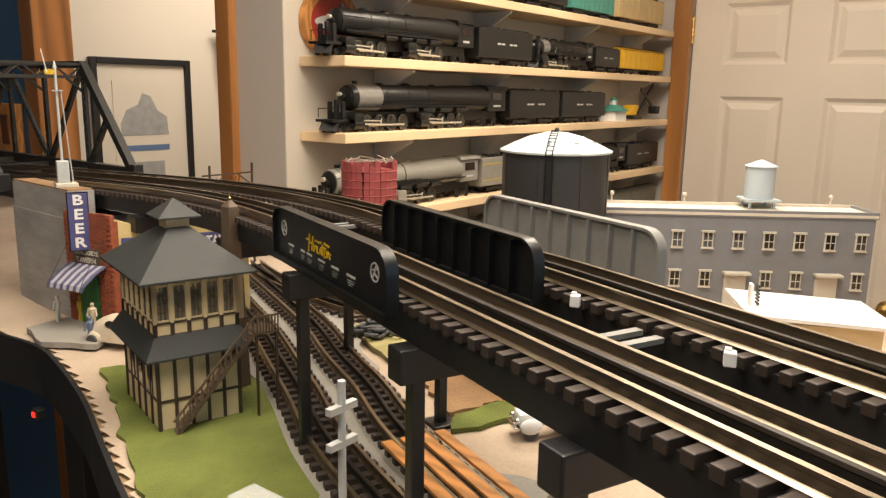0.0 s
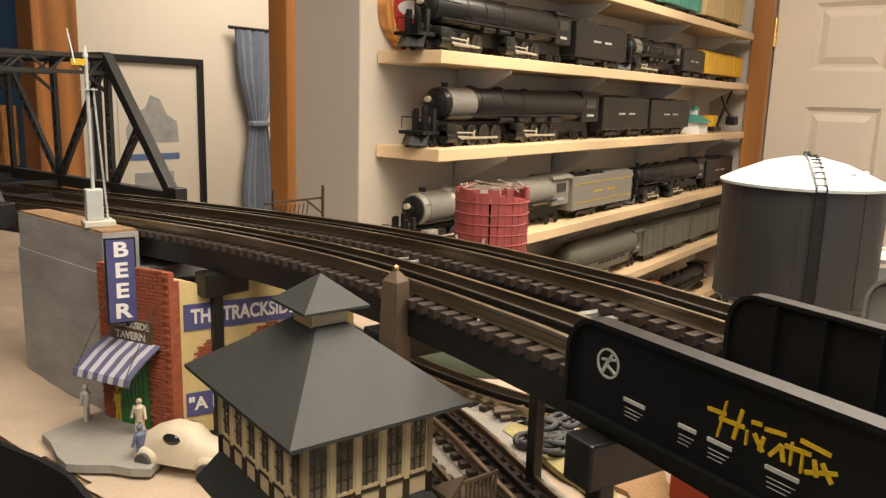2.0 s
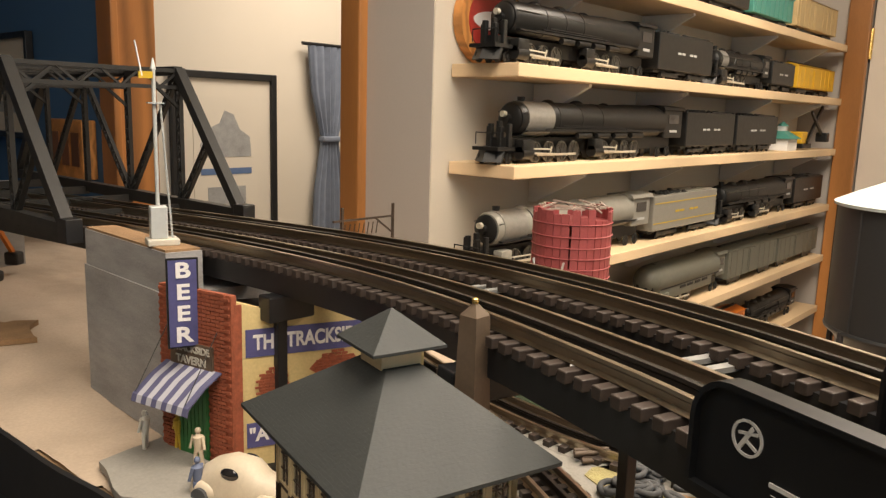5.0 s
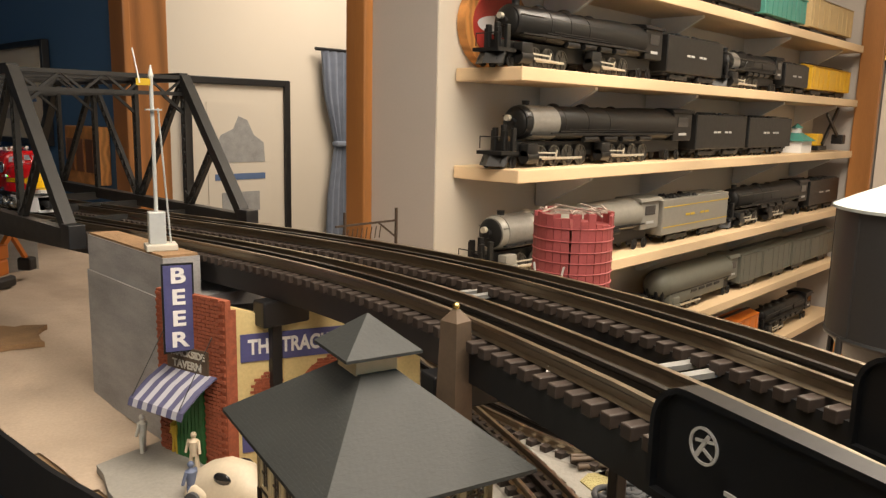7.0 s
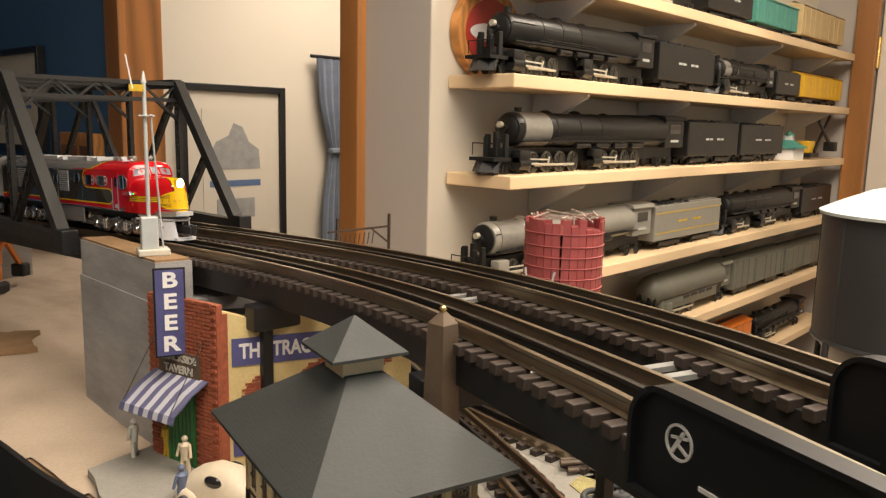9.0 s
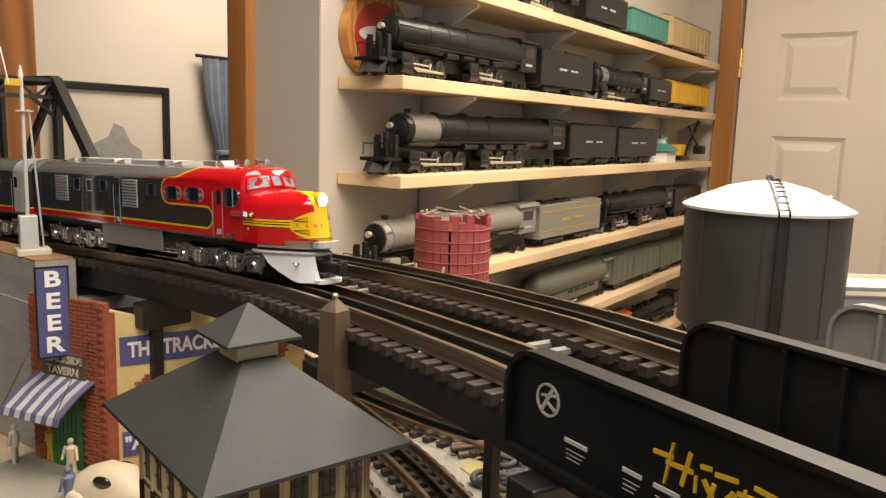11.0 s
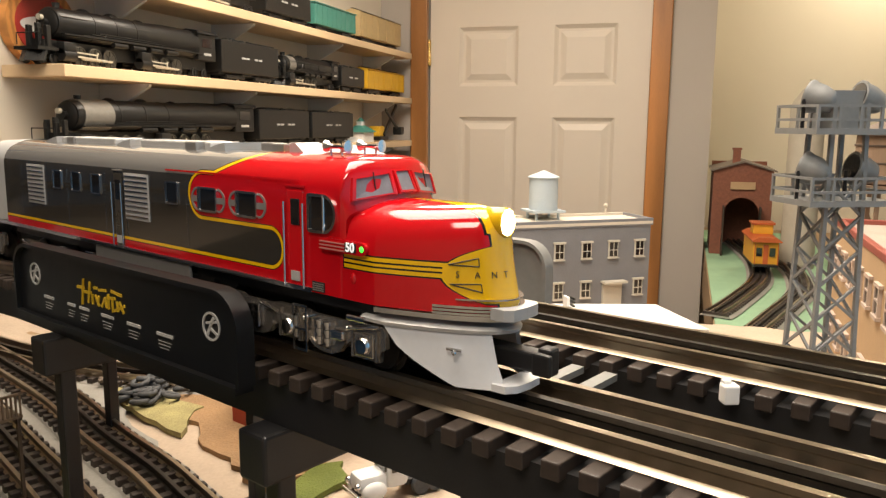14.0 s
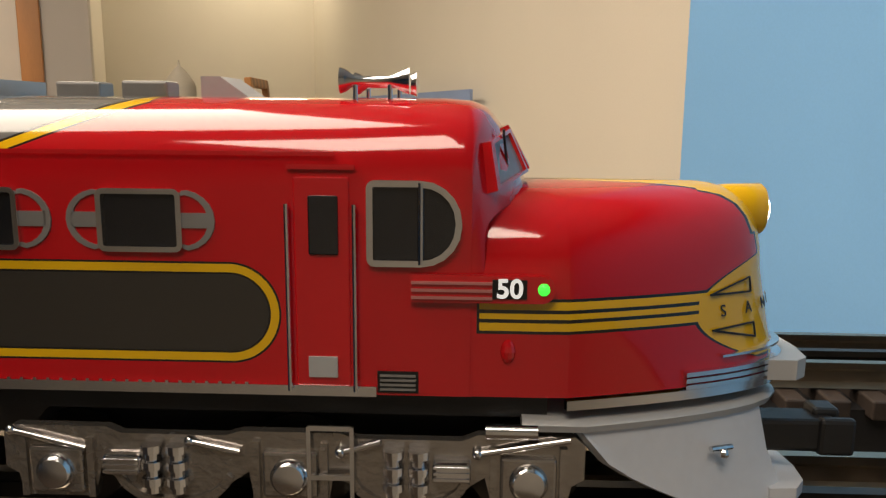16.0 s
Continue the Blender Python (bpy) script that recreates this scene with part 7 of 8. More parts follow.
# heap of tyres
heap = thing("tyre_heap", "heap of small grey rubber toy tyres on scatter", "tyre heap")
rnd = random.Random(12)
me = None
for k in range(24):
    if me is None:
        b2 = B()
        n = 18
        loft(b2, [[(math.cos(2 * math.pi * i / n) * (0.0078 + 0.0026 * math.cos(j)), math.sin(2 * math.pi * i / n) * (0.0078 + 0.0026 * math.cos(j)), 0.0026 * math.sin(j)) for j in [2 * math.pi * q / 8 for q in range(8)]] for i in range(n + 1)], caps=False)
        me = mesh_of(b2, "toy_tyre", RUBBER, 50)
    lvl = 0 if k < 13 else 1 if k < 20 else 2
    ob = new("tyre", me)
    ob.parent = heap
    ob.matrix_basis = pose(0.204 + rnd.uniform(-1, 1) * (0.034 - 0.009 * lvl), 1.372 + rnd.uniform(-1, 1) * (0.026 - 0.007 * lvl), 1.2605 + lvl * 0.0055, rnd.uniform(-18, 18), rnd.uniform(-18, 18), 0)
for k in range(4):
    bm = B(); rod(bm, (0.205 + 0.006 * (k % 2), 1.438 + 0.004 * k, 1.2575 + 0.004 * (k // 2)), (0.232 + 0.004 * (k % 2), 1.418 + 0.004 * k, 1.2575 + 0.004 * (k // 2)), 0.0024, 10)
    solid("toy_log", bm, BROWN_M, "short brown wooden log beside the tyres", "log", group="logs", smooth=40)
# green covered wagon body lying by the curved track
bm = B()
loft(bm, [[(x, w * math.cos(a), h * math.sin(a)) for a in [math.pi * k / 12 for k in range(13)]] for x, w, h in ((-0.115, 0.004, 0.004), (-0.108, 0.022, 0.022), (-0.09, 0.027, 0.028), (0.09, 0.027, 0.028), (0.108, 0.022, 0.022), (0.115, 0.004, 0.004))])
solid("green_tarpaulin_load", bm, mat("tarp_green", (0.055, 0.075, 0.04), 0.7, var=0.2, scale=40), "long dark green covered load beside the curved track", "load", m=pose(0.345, 1.52, 1.247, 0, 0, -62), smooth=50)
# rail-yard bracket stand behind the track
th = thing("pipe_rack", "thin brown model gantry rack behind the tracks", "rack", pose(0.335, 1.853, 1.246))
for x in (-0.045, 0.045):
    bm = B(); bar(bm, (x, 0, 0), (x, 0, 0.185), 0.003, 0.003); part("post", bm, BROWN, th)
bm = B(); bar(bm, (-0.06, 0, 0.168), (0.046, 0, 0.168), 0.0025, 0.0025); bar(bm, (0.045, 0, 0.145), (0.012, 0, 0.168), 0.002, 0.002); part("beam", bm, BROWN, th)
for k in range(9):
    bm = B(); bar(bm, (-0.050 + 0.008 * k, 0, 0.147), (-0.047 + 0.008 * k, 0, 0.163), 0.001, 0.001); part("hook", bm, BROWN, th)
# silver pole line by the yard
th = thing("telegraph_pole", "silver-grey plastic model pole with cross arms", "pole", pose(-0.243, 1.003, 1.248))
bm = B(); rod(bm, (0, 0, 0), (0, 0, 0.165), 0.0022, 10); part("shaft", bm, SILVER, th, smooth=40)
for z in (0.148, 0.128):
    bm = B(); box(bm, 0, 0, z, 0.020, 0.004, 0.004); part("cross_arm", bm, SILVER, th)
bm = B(); box(bm, -0.01, 0.03, 0.08, 0.02, 0.09, 0.001); part("wire_panel", bm, glass_mat("clear_plastic", (0.7, 0.72, 0.74), 0.1, 0.3), th)
# white tie clips on the elevated tracks
for x, y, z in ((-0.041, 1.302, 1.434), (0.156, 1.772, 1.418), (-0.106, 0.941, 1.4405), (-0.151, 0.834, 1.4405)):
    bm = B(); box(bm, 0, 0, -0.005, 0.006, 0.006, 0.0075, bev=0.0008); box(bm, 0.001, 0.001, 0.0025, 0.003, 0.003, 0.0012)
    solid("track_clip", bm, WHITEP, "small white plastic clip on the track edge", "clip", m=pose(x, y, z, 0, 0, 20), group="track clips")
# cross ties joining the two decks
for s in (-0.30, -0.10, 0.30, 0.52):
    p = on_near(s); q = on_near(s + 0.01)
    dd = (q - p).normalized(); nn = Vector((-dd.y, dd.x, 0))
    for o in (0, 0.016):
        bm = B(); bar(bm, p + dd * o + nn * 0.022 + Vector((0, 0, -0.014)), p + dd * o + nn * 0.072 + Vector((0, 0, -0.014)), 0.006, 0.003)
        solid("deck_spacer", bm, GREYP, "grey plastic strip joining the two track decks", "strip", group="deck strips")


# ---- low yard by the door: engine house, caboose, tower, flat-roofed block ----
ENGB = mat("engine_house_brick", (0.20, 0.075, 0.045), 0.8, var=0.3, scale=120, bump=0.3, bump_scale=400)
ROOFB = mat("roof_brown_grey", (0.16, 0.125, 0.10), 0.7, var=0.2, scale=60)
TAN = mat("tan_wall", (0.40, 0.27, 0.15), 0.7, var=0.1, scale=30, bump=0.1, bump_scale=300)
TANB = mat("tan_wall_dark", (0.17, 0.115, 0.075), 0.7, var=0.1, scale=30, bump=0.1, bump_scale=300)
ROOFG = mat("tar_roof_beige", (0.36, 0.32, 0.27), 0.85, var=0.12, scale=25, bump=0.2, bump_scale=200)
PARA = mat("parapet_red", (0.26, 0.06, 0.04), 0.6, var=0.15, scale=60)
SILL = mat("sill_pink_grey", (0.45, 0.36, 0.30), 0.7, var=0.08, scale=60)
MASTG = mat("mast_grey", (0.21, 0.215, 0.215), 0.5, 0.1, var=0.12, scale=80)
CABY = mat("caboose_yellow", (0.62, 0.30, 0.02), 0.5, var=0.08, scale=60)
CABR = mat("caboose_orange", (0.42, 0.09, 0.02), 0.5, var=0.1, scale=60)
MINT = mat("mint_ground", (0.26, 0.42, 0.27), 0.95, var=0.12, scale=20, bump=0.4, bump_scale=300)
BOARDB = mat("printed_board_blue", (0.23, 0.31, 0.50), 0.6, var=0.15, scale=5)
BOARDD = mat("printed_board_dark", (0.175, 0.22, 0.35), 0.6, var=0.15, scale=12)
BOARDL = mat("printed_board_pale", (0.34, 0.40, 0.54), 0.6, var=0.12, scale=9)
TANKWOOD = mat("tank_wood_brown", (0.19, 0.125, 0.08), 0.7, var=0.2, scale=40, stretch=(1, 1, 0.1))
SILO = mat("silo_pale", (0.42, 0.38, 0.31), 0.7, var=0.1, scale=30)
MATC = mat("mat_cream", (0.66, 0.60, 0.50), 0.8, var=0.03, scale=10)
PRINT = mat("print_grey", (0.33, 0.33, 0.32), 0.7, var=0.25, scale=30)
PRINTD = mat("print_dark", (0.08, 0.085, 0.09), 0.7, var=0.3, scale=40)
PRINTB = mat("print_blue", (0.10, 0.16, 0.30), 0.7, var=0.1, scale=40)
CLOTH = mat("curtain_blue_grey", (0.20, 0.23, 0.29), 0.95, var=0.2, scale=30, bump=0.3, bump_scale=400)
REDPIC = mat("plaque_red", (0.40, 0.04, 0.03), 0.5, var=0.25, scale=40)
GREENSIGN = mat("roof_sign_green", (0.04, 0.16, 0.10), 0.5, var=0.15, scale=60)
ORANGE = mat("machine_orange", (0.50, 0.14, 0.01), 0.5, var=0.1, scale=60)

bm = B()
slab(bm, [(0.75, 0.42), (2.62, 0.42), (2.62, 0.782), (0.75, 0.782)], 1.146, 1.150)
structure("lawn_low_yard", bm, MINT)


def low_yard_track(pts):
    th = low_track(pts, "yard_track", "brown curved three-rail track on the green low yard", 1.1515)
    return th


low_yard_track([(2.35, 0.70), (1.99, 0.656), (1.75, 0.652), (1.556, 0.673), (1.284, 0.749), (1.19, 0.781)])
low_yard_track([(2.0, 0.60), (1.83, 0.569), (1.63, 0.568), (1.45, 0.593), (1.157, 0.685), (1.03, 0.722), (0.80, 0.752)])


def engine_house():
    th = thing("engine_house", "red-brown brick model engine house with dark arched doorway", "model building", pose(2.05, 0.688, 1.1505))
    hy, d, h = 0.085, 0.24, 0.255
    bm = B()
    a0, a1, s, hh = -0.05, 0.05, 12, 0.125
    arch = [(a1, 0.0), (a1, hh)] + [(0.05 * math.cos(math.pi * k / s), hh + 0.05 * math.sin(math.pi * k / s)) for k in range(1, s)] + [(a0, hh), (a0, 0.0)]
    outer = [(hy, 0.0), (hy, h)] + [(hy - 2 * hy * k / s, h + 0.024 * (1 - abs(2 * k / s - 1))) for k in range(1, s)] + [(-hy, h), (-hy, 0.0)]
    f = [[(x, p[0], p[1]) for p in outer] for x in (0.0, 0.008)]
    g = [[(x, p[0], p[1]) for p in arch] for x in (0.0, 0.008)]
    loft(bm, [g[0], f[0], f[1], g[1]], close=False, caps=False)
    loft(bm, [g[1], g[0]], close=False, caps=False)
    part("front_wall", bm, ENGB, th, "brick front with arched opening")
    for y in (-hy + 0.003, hy - 0.003):
        bm = B(); box(bm, d / 2, y, 0, d - 0.018, 0.006, h); part("side_wall", bm, ENGB, th)
    bm = B(); box(bm, d, 0, 0, 0.006, 2 * hy, h + 0.02); part("back_wall", bm, ENGB, th)
    for sg in (-1, 1):
        bm = B()
        loft(bm, [[(x, sg * (hy + 0.008), h - 0.002), (x, 0, h + 0.026), (x, 0, h + 0.031), (x, sg * (hy + 0.008), h + 0.003)] for x in (-0.010, d + 0.01)])
        part("roof", bm, ROOFB, th, "brown-grey pitched roof")
    bm = B(); box(bm, 0.05, 0.02, h, 0.022, 0.022, 0.062); box(bm, 0.05, 0.02, h + 0.062, 0.027, 0.027, 0.006); part("chimney", bm, ENGB, th)
    for y in (-0.052, 0.052):
        bm = B(); box(bm, -0.02, y, 0.0, 0.05, 0.004, 0.15); part("door_leaf", bm, BROWN, th, "dark open door leaf")
    bm = B(); box(bm, -0.004, 0, 0.20, 0.006, 0.07, 0.022); part("name_board", bm, TAN, th)


engine_house()


def caboose():
    th = thing("caboose", "yellow model caboose with orange ends on the low track", "model train car", pose(1.76, 0.653, 1.172, 0, 0, 4))
    bm = B(); box(bm, 0, 0, 0.014, 0.17, 0.062, 0.062, bev=0.002); part("body", bm, CABY, th)
    bm = B(); box(bm, 0, 0, 0.010, 0.20, 0.060, 0.006); part("frame", bm, BLACK, th)
    bm = B()
    loft(bm, [[(x, -0.036, 0.077), (x, -0.02, 0.086), (x, 0.02, 0.086), (x, 0.036, 0.077), (x, 0.036, 0.074), (x, -0.036, 0.074)] for x in (-0.10, 0.10)])
    part("roof", bm, CABR, th, "orange-brown curved roof")
    bm = B(); box(bm, 0, 0, 0.085, 0.05, 0.05, 0.026, bev=0.002); part("cupola", bm, CABY, th)
    bm = B(); box(bm, 0, 0, 0.111, 0.058, 0.058, 0.005); part("cupola_roof", bm, CABR, th)
    for y in (-0.016, 0.016):
        bm = B(); box(bm, -0.086, y, 0.036, 0.003, 0.014, 0.022); part("window", bm, DKGLASS, th)
    bm = B(); box(bm, -0.0865, 0, 0.016, 0.003, 0.012, 0.05); part("door", bm, CABR, th)
    for x in (-0.05, 0.05):
        for y in (-0.016, 0.016):
            bm = B(); cyl(bm, 0, 0, -0.002, 0.0105, 0.004, 16, m=pose(x, y, 0.0075, 90)); part("wheel", bm, BLACK, th)
    for y in (-0.028, 0.028):
        bm = B(); rod(bm, (-0.098, y, 0.014), (-0.098, y, 0.07), 0.0012); part("handrail", bm, CABR, th)


caboose()


def floodlight_tower(x, y, ang):
    th = thing("floodlight_tower", "grey lattice floodlight tower with two railed lamp platforms", "model tower", pose(x, y, 1.247, 0, 0, ang) @ Matrix.Diagonal((1.05, 1.05, 1.075, 1)))
    w = 0.0135
    for sx in (-1, 1):
        for sy in (-1, 1):
            bm = B(); bar(bm, (sx * w * 1.25, sy * w * 1.25, 0), (sx * w * 0.8, sy * w * 0.8, 0.29), 0.0026, 0.0026); part("corner_leg", bm, MASTG, th)
    n = 11
    for k in range(n):
        z0, z1 = 0.006 + 0.0212 * k, 0.006 + 0.0212 * (k + 1)
        for a, b in (((-1, -1), (1, -1)), ((1, -1), (1, 1)), ((1, 1), (-1, 1)), ((-1, 1), (-1, -1))):
            q = w * (1.25 - 0.45 * z0 / 0.29)
            q2 = w * (1.25 - 0.45 * z1 / 0.29)
            bm = B()
            bar(bm, (a[0] * q, a[1] * q, z0), (b[0] * q2, b[1] * q2, z1), 0.0016, 0.0016)
            bar(bm, (b[0] * q, b[1] * q, z0), (a[0] * q2, a[1] * q2, z1), 0.0016, 0.0016)
            part("lattice_brace", bm, MASTG, th)
    bm = B(); box(bm, 0, 0, 0, 0.046, 0.046, 0.005, bev=0.001); part("base_plate", bm, MASTG, th)
    for z, hw in ((0.2245, 0.0285), (0.2665, 0.0285)):
        bm = B(); box(bm, 0, 0, z, 2 * hw, 2 * hw * 0.75, 0.0035); pl = part("platform", bm, MASTG, th, "grey deck with railing")
        hy = hw * 0.75 - 0.001
        hx = hw - 0.001
        for zz in (0.0085, 0.0165):
            for a, b in (((-hx, -hy), (hx, -hy)), ((hx, -hy), (hx, hy)), ((hx, hy), (-hx, hy)), ((-hx, hy), (-hx, -hy))):
                bm = B(); bar(bm, (*a, z + zz), (*b, z + zz), 0.0015, 0.0015); part("railing", bm, MASTG, pl)
        for k in range(5):
            for yy in (-hy, hy):
                bm = B(); bar(bm, (-hx + 2 * hx * k / 4, yy, z), (-hx + 2 * hx * k / 4, yy, z + 0.0172), 0.0017, 0.0017); part("rail_post", bm, MASTG, pl)
        for sx in (-1, 1):
            bm = B()
            m = pose(sx * 0.0160, -0.004, z + 0.0205, 75, 0, sx * 25 - 120) @ Matrix.Scale(0.74, 4)
            lathe(bm, [(0.004, -0.013), (0.0085, -0.010), (0.0115, -0.002), (0.0125, 0.006), (0.0135, 0.0075), (0.0135, 0.0095), (0.0118, 0.0095)], 20, m=m)
            lp = part("flood_lamp", bm, MASTG, th, "grey drum floodlight", smooth=40)
            bm = B(); cyl(bm, 0, 0, 0.0092, 0.0112, 0.0008, 20, m=m); part("lens", bm, DKGLASS, lp)
            bm = B()
            rod(bm, (sx * 0.0160 - 0.0105, -0.004, z + 0.0205), (sx * 0.0160 - 0.0105, -0.004, z + 0.003), 0.0012)
            rod(bm, (sx * 0.0160 + 0.0105, -0.004, z + 0.0205), (sx * 0.0160 + 0.0105, -0.004, z + 0.003), 0.0012)
            part("yoke", bm, BLACK, lp)
    bm = B(); box(bm, 0, 0, 0.27, 0.022, 0.022, 0.022); part("junction_box", bm, MASTG, th)


floodlight_tower(0.112, 0.762, -64)


def flat_roof_block():
    """Local x runs along the long side away from the aisle, y along the front toward the aisle's end."""
    ang = -1.5
    th = thing("flat_roof_building", "tan flat-roofed model building with one lighter side and red parapet", "model building", pose(0.158, 0.700, 1.247, 0, 0, ang))
    L, Wd, H = 0.320, 0.135, 0.192
    # walls in the darker tan, a lighter tan sheet on one long side
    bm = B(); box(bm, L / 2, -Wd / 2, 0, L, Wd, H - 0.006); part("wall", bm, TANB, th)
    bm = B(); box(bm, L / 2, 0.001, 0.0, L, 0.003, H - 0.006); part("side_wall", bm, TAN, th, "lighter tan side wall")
    bm = B(); box(bm, L / 2, -Wd / 2, H - 0.006, L - 0.004, Wd - 0.004, 0.002); part("roof", bm, ROOFG, th, "beige tar roof")
    for x, y, sx, sy in ((L / 2, 0.0, L + 0.006, 0.007), (L / 2, -Wd, L + 0.006, 0.007), (0, -Wd / 2, 0.007, Wd - 0.007), (L, -Wd / 2, 0.007, Wd - 0.007)):
        bm = B(); box(bm, x, y, H - 0.006, sx, sy, 0.007, bev=0.001); part("parapet", bm, PARA, th, "red parapet coping")

    def window(p, along_x, w=0.016, h=0.023):
        x, y, z = p
        ob = None
        if along_x:
            bm = B(); box(bm, x, y + 0.0005, z, w, 0.002, h); ob = part("window", bm, DKGLASS, th)
            fr = [(x, y + 0.001, z - 0.003, w + 0.006, 0.005, 0.003), (x, y + 0.001, z + h, w + 0.006, 0.004, 0.003), (x, y + 0.001, z + h / 2, w, 0.003, 0.0015)]
            fr += [(x + s * w / 2, y + 0.001, z, 0.002, 0.003, h) for s in (-1, 1)]
        else:
            bm = B(); box(bm, x - 0.0005, y, z, 0.002, w, h); ob = part("window", bm, DKGLASS, th)
            fr = [(x - 0.001, y, z - 0.003, 0.005, w + 0.006, 0.003), (x - 0.001, y, z + h, 0.004, w + 0.006, 0.003), (x - 0.001, y, z + h / 2, 0.003, w, 0.0015)]
            fr += [(x - 0.001, y + s * w / 2, z, 0.003, 0.002, h) for s in (-1, 1)]
        for q in fr:
            bm = B(); box(bm, *q); part("sill" if q is fr[0] else "window_frame", bm, SILL, ob)

    for k in range(3):
        for z in (0.142, 0.070):
            window((-0.0005, -0.026 - 0.041 * k, z), False)
    for k in range(7):
        for z in (0.142, 0.070):
            window((0.034 + 0.042 * k, 0.003, z), True)
    bm = B(); box(bm, -0.001, -Wd / 2, 0.090, 0.003, Wd, 0.006); part("belt_course", bm, SILL, th)
    # roof fittings
    bm = B(); cyl(bm, 0.075, -0.085, H - 0.004, 0.0045, 0.022, 12); part("vent_pipe", bm, BLACK, th)
    bm = B(); box(bm, 0.18, -0.06, H - 0.004, 0.03, 0.03, 0.015, bev=0.001); part("roof_hatch", bm, ROOFG, th)
    bm = B(); box(bm, 0.20, -0.10, H - 0.004, 0.03, 0.02, 0.012, bev=0.001); part("roof_unit", bm, MASTG, th)
    bm = B(); box(bm, 0.075, -0.040, H - 0.004, 0.014, 0.014, 0.052, bev=0.002)
    sg = part("roof_sign", bm, SIGNW, th, "white and green upright sign")
    bm = B(); box(bm, 0.075, -0.040, H + 0.048, 0.018, 0.018, 0.008, bev=0.002); part("sign_cap", bm, GREENSIGN, sg)
    bm = B(); box(bm, 0.075, -0.040, H - 0.004, 0.018, 0.018, 0.012, bev=0.001); part("sign_foot", bm, GREENSIGN, sg)
    bm = B(); bar(bm, (0.068, -0.049, H + 0.01), (0.068, -0.049, H + 0.045), 0.002, 0.002); part("sign_post", bm, GREENSIGN, sg)


flat_roof_block()


def wood_tank():
    th = thing("water_tank", "brown wooden water tank with conical roof on legs", "model tank", pose(0.655, 0.600, 1.247) @ Matrix.Diagonal((1.0, 1.0, 1.07, 1)))
    bm = B(); lathe(bm, [(0.047, 0.206), (0.050, 0.208), (0.049, 0.262), (0.047, 0.264)], 32); t = part("tub", bm, TANKWOOD, th, smooth=40)
    for z in (0.213, 0.230, 0.250):
        bm = B(); lathe(bm, [(0.0502, z), (0.0508, z + 0.0005), (0.0508, z + 0.002), (0.0502, z + 0.0025)], 32); part("hoop", bm, BROWN, t)
    bm = B(); lathe(bm, [(0.055, 0.263), (0.0555, 0.2645), (0.006, 0.288), (0.001, 0.290)], 32); part("roof", bm, ROOFB, th, "low conical brown roof")
    for k in range(4):
        a = math.pi / 4 + k * math.pi / 2
        bm = B(); bar(bm, (0.042 * math.cos(a), 0.042 * math.sin(a), 0), (0.034 * math.cos(a), 0.034 * math.sin(a), 0.206), 0.005, 0.005); part("leg", bm, TANKWOOD, th)
        b = a + math.pi / 2
        bm = B(); bar(bm, (0.040 * math.cos(a), 0.040 * math.sin(a), 0.05), (0.036 * math.cos(b), 0.036 * math.sin(b), 0.17), 0.003, 0.003); part("brace", bm, TANKWOOD, th)
    bm = B(); box(bm, 0, 0, 0.200, 0.09, 0.09, 0.006); part("deck", bm, TANKWOOD, th)


wood_tank()

bm = B(); lathe(bm, [(0.045, 0), (0.045, 0.44), (0.040, 0.455), (0.020, 0.485), (0.004, 0.50), (0.002, 0.515)], 28)
solid("silo", bm, SILO, "pale model silo with a pointed cap", "model silo", m=pose(1.885, 0.546, 1.1505), smooth=40)
th = thing("picture_frame", "empty golden oak frame leaning near the side wall", "picture frame", pose(1.93, 0.27, 1.150, -7, 0, -18) @ Matrix.Diagonal((1.0, 1.0, 1.13, 1)))
for x, z, sx, sz in ((-0.115, 0.0, 0.026, 0.42), (0.115, 0.0, 0.026, 0.42), (0, 0.396, 0.204, 0.024), (0, 0.0, 0.204, 0.024)):
    bm = B(); box(bm, x, 0, z, sx, 0.020, sz, bev=0.003); part("frame_bar", bm, OAK, th)

# ---- boards against the side wall ----
th = thing("backdrop_board", "grey-blue printed harbour board standing against the wall", "backdrop", pose(1.60, 0.030, 1.146))
bm = B(); box(bm, 0, 0, 0, 1.32, 0.006, 0.424); part("panel", bm, BOARDB, th)
for x, z, sx, sz in ((-0.42, 0.10, 0.26, 0.05), (-0.05, 0.06, 0.30, 0.07), (0.34, 0.09, 0.20, 0.05), (0.12, 0.20, 0.05, 0.12), (-0.34, 0.17, 0.04, 0.10)):
    bm = B(); box(bm, x, 0.0035, z, sx, 0.002, sz); part("printed_shape", bm, BOARDD, th)
for x, z, sx, sz in ((-0.2, 0.30, 0.5, 0.03), (0.3, 0.26, 0.4, 0.025), (0.0, 0.02, 1.2, 0.02)):
    bm = B(); box(bm, x, 0.0042, z, sx, 0.002, sz); part("printed_band", bm, BOARDL, th)
bm = B(); box(bm, -0.884, 0.020, 1.20, 2.34, 0.006, 1.235)
solid("sky_board", bm, SKY_BLUE, kind="structure")

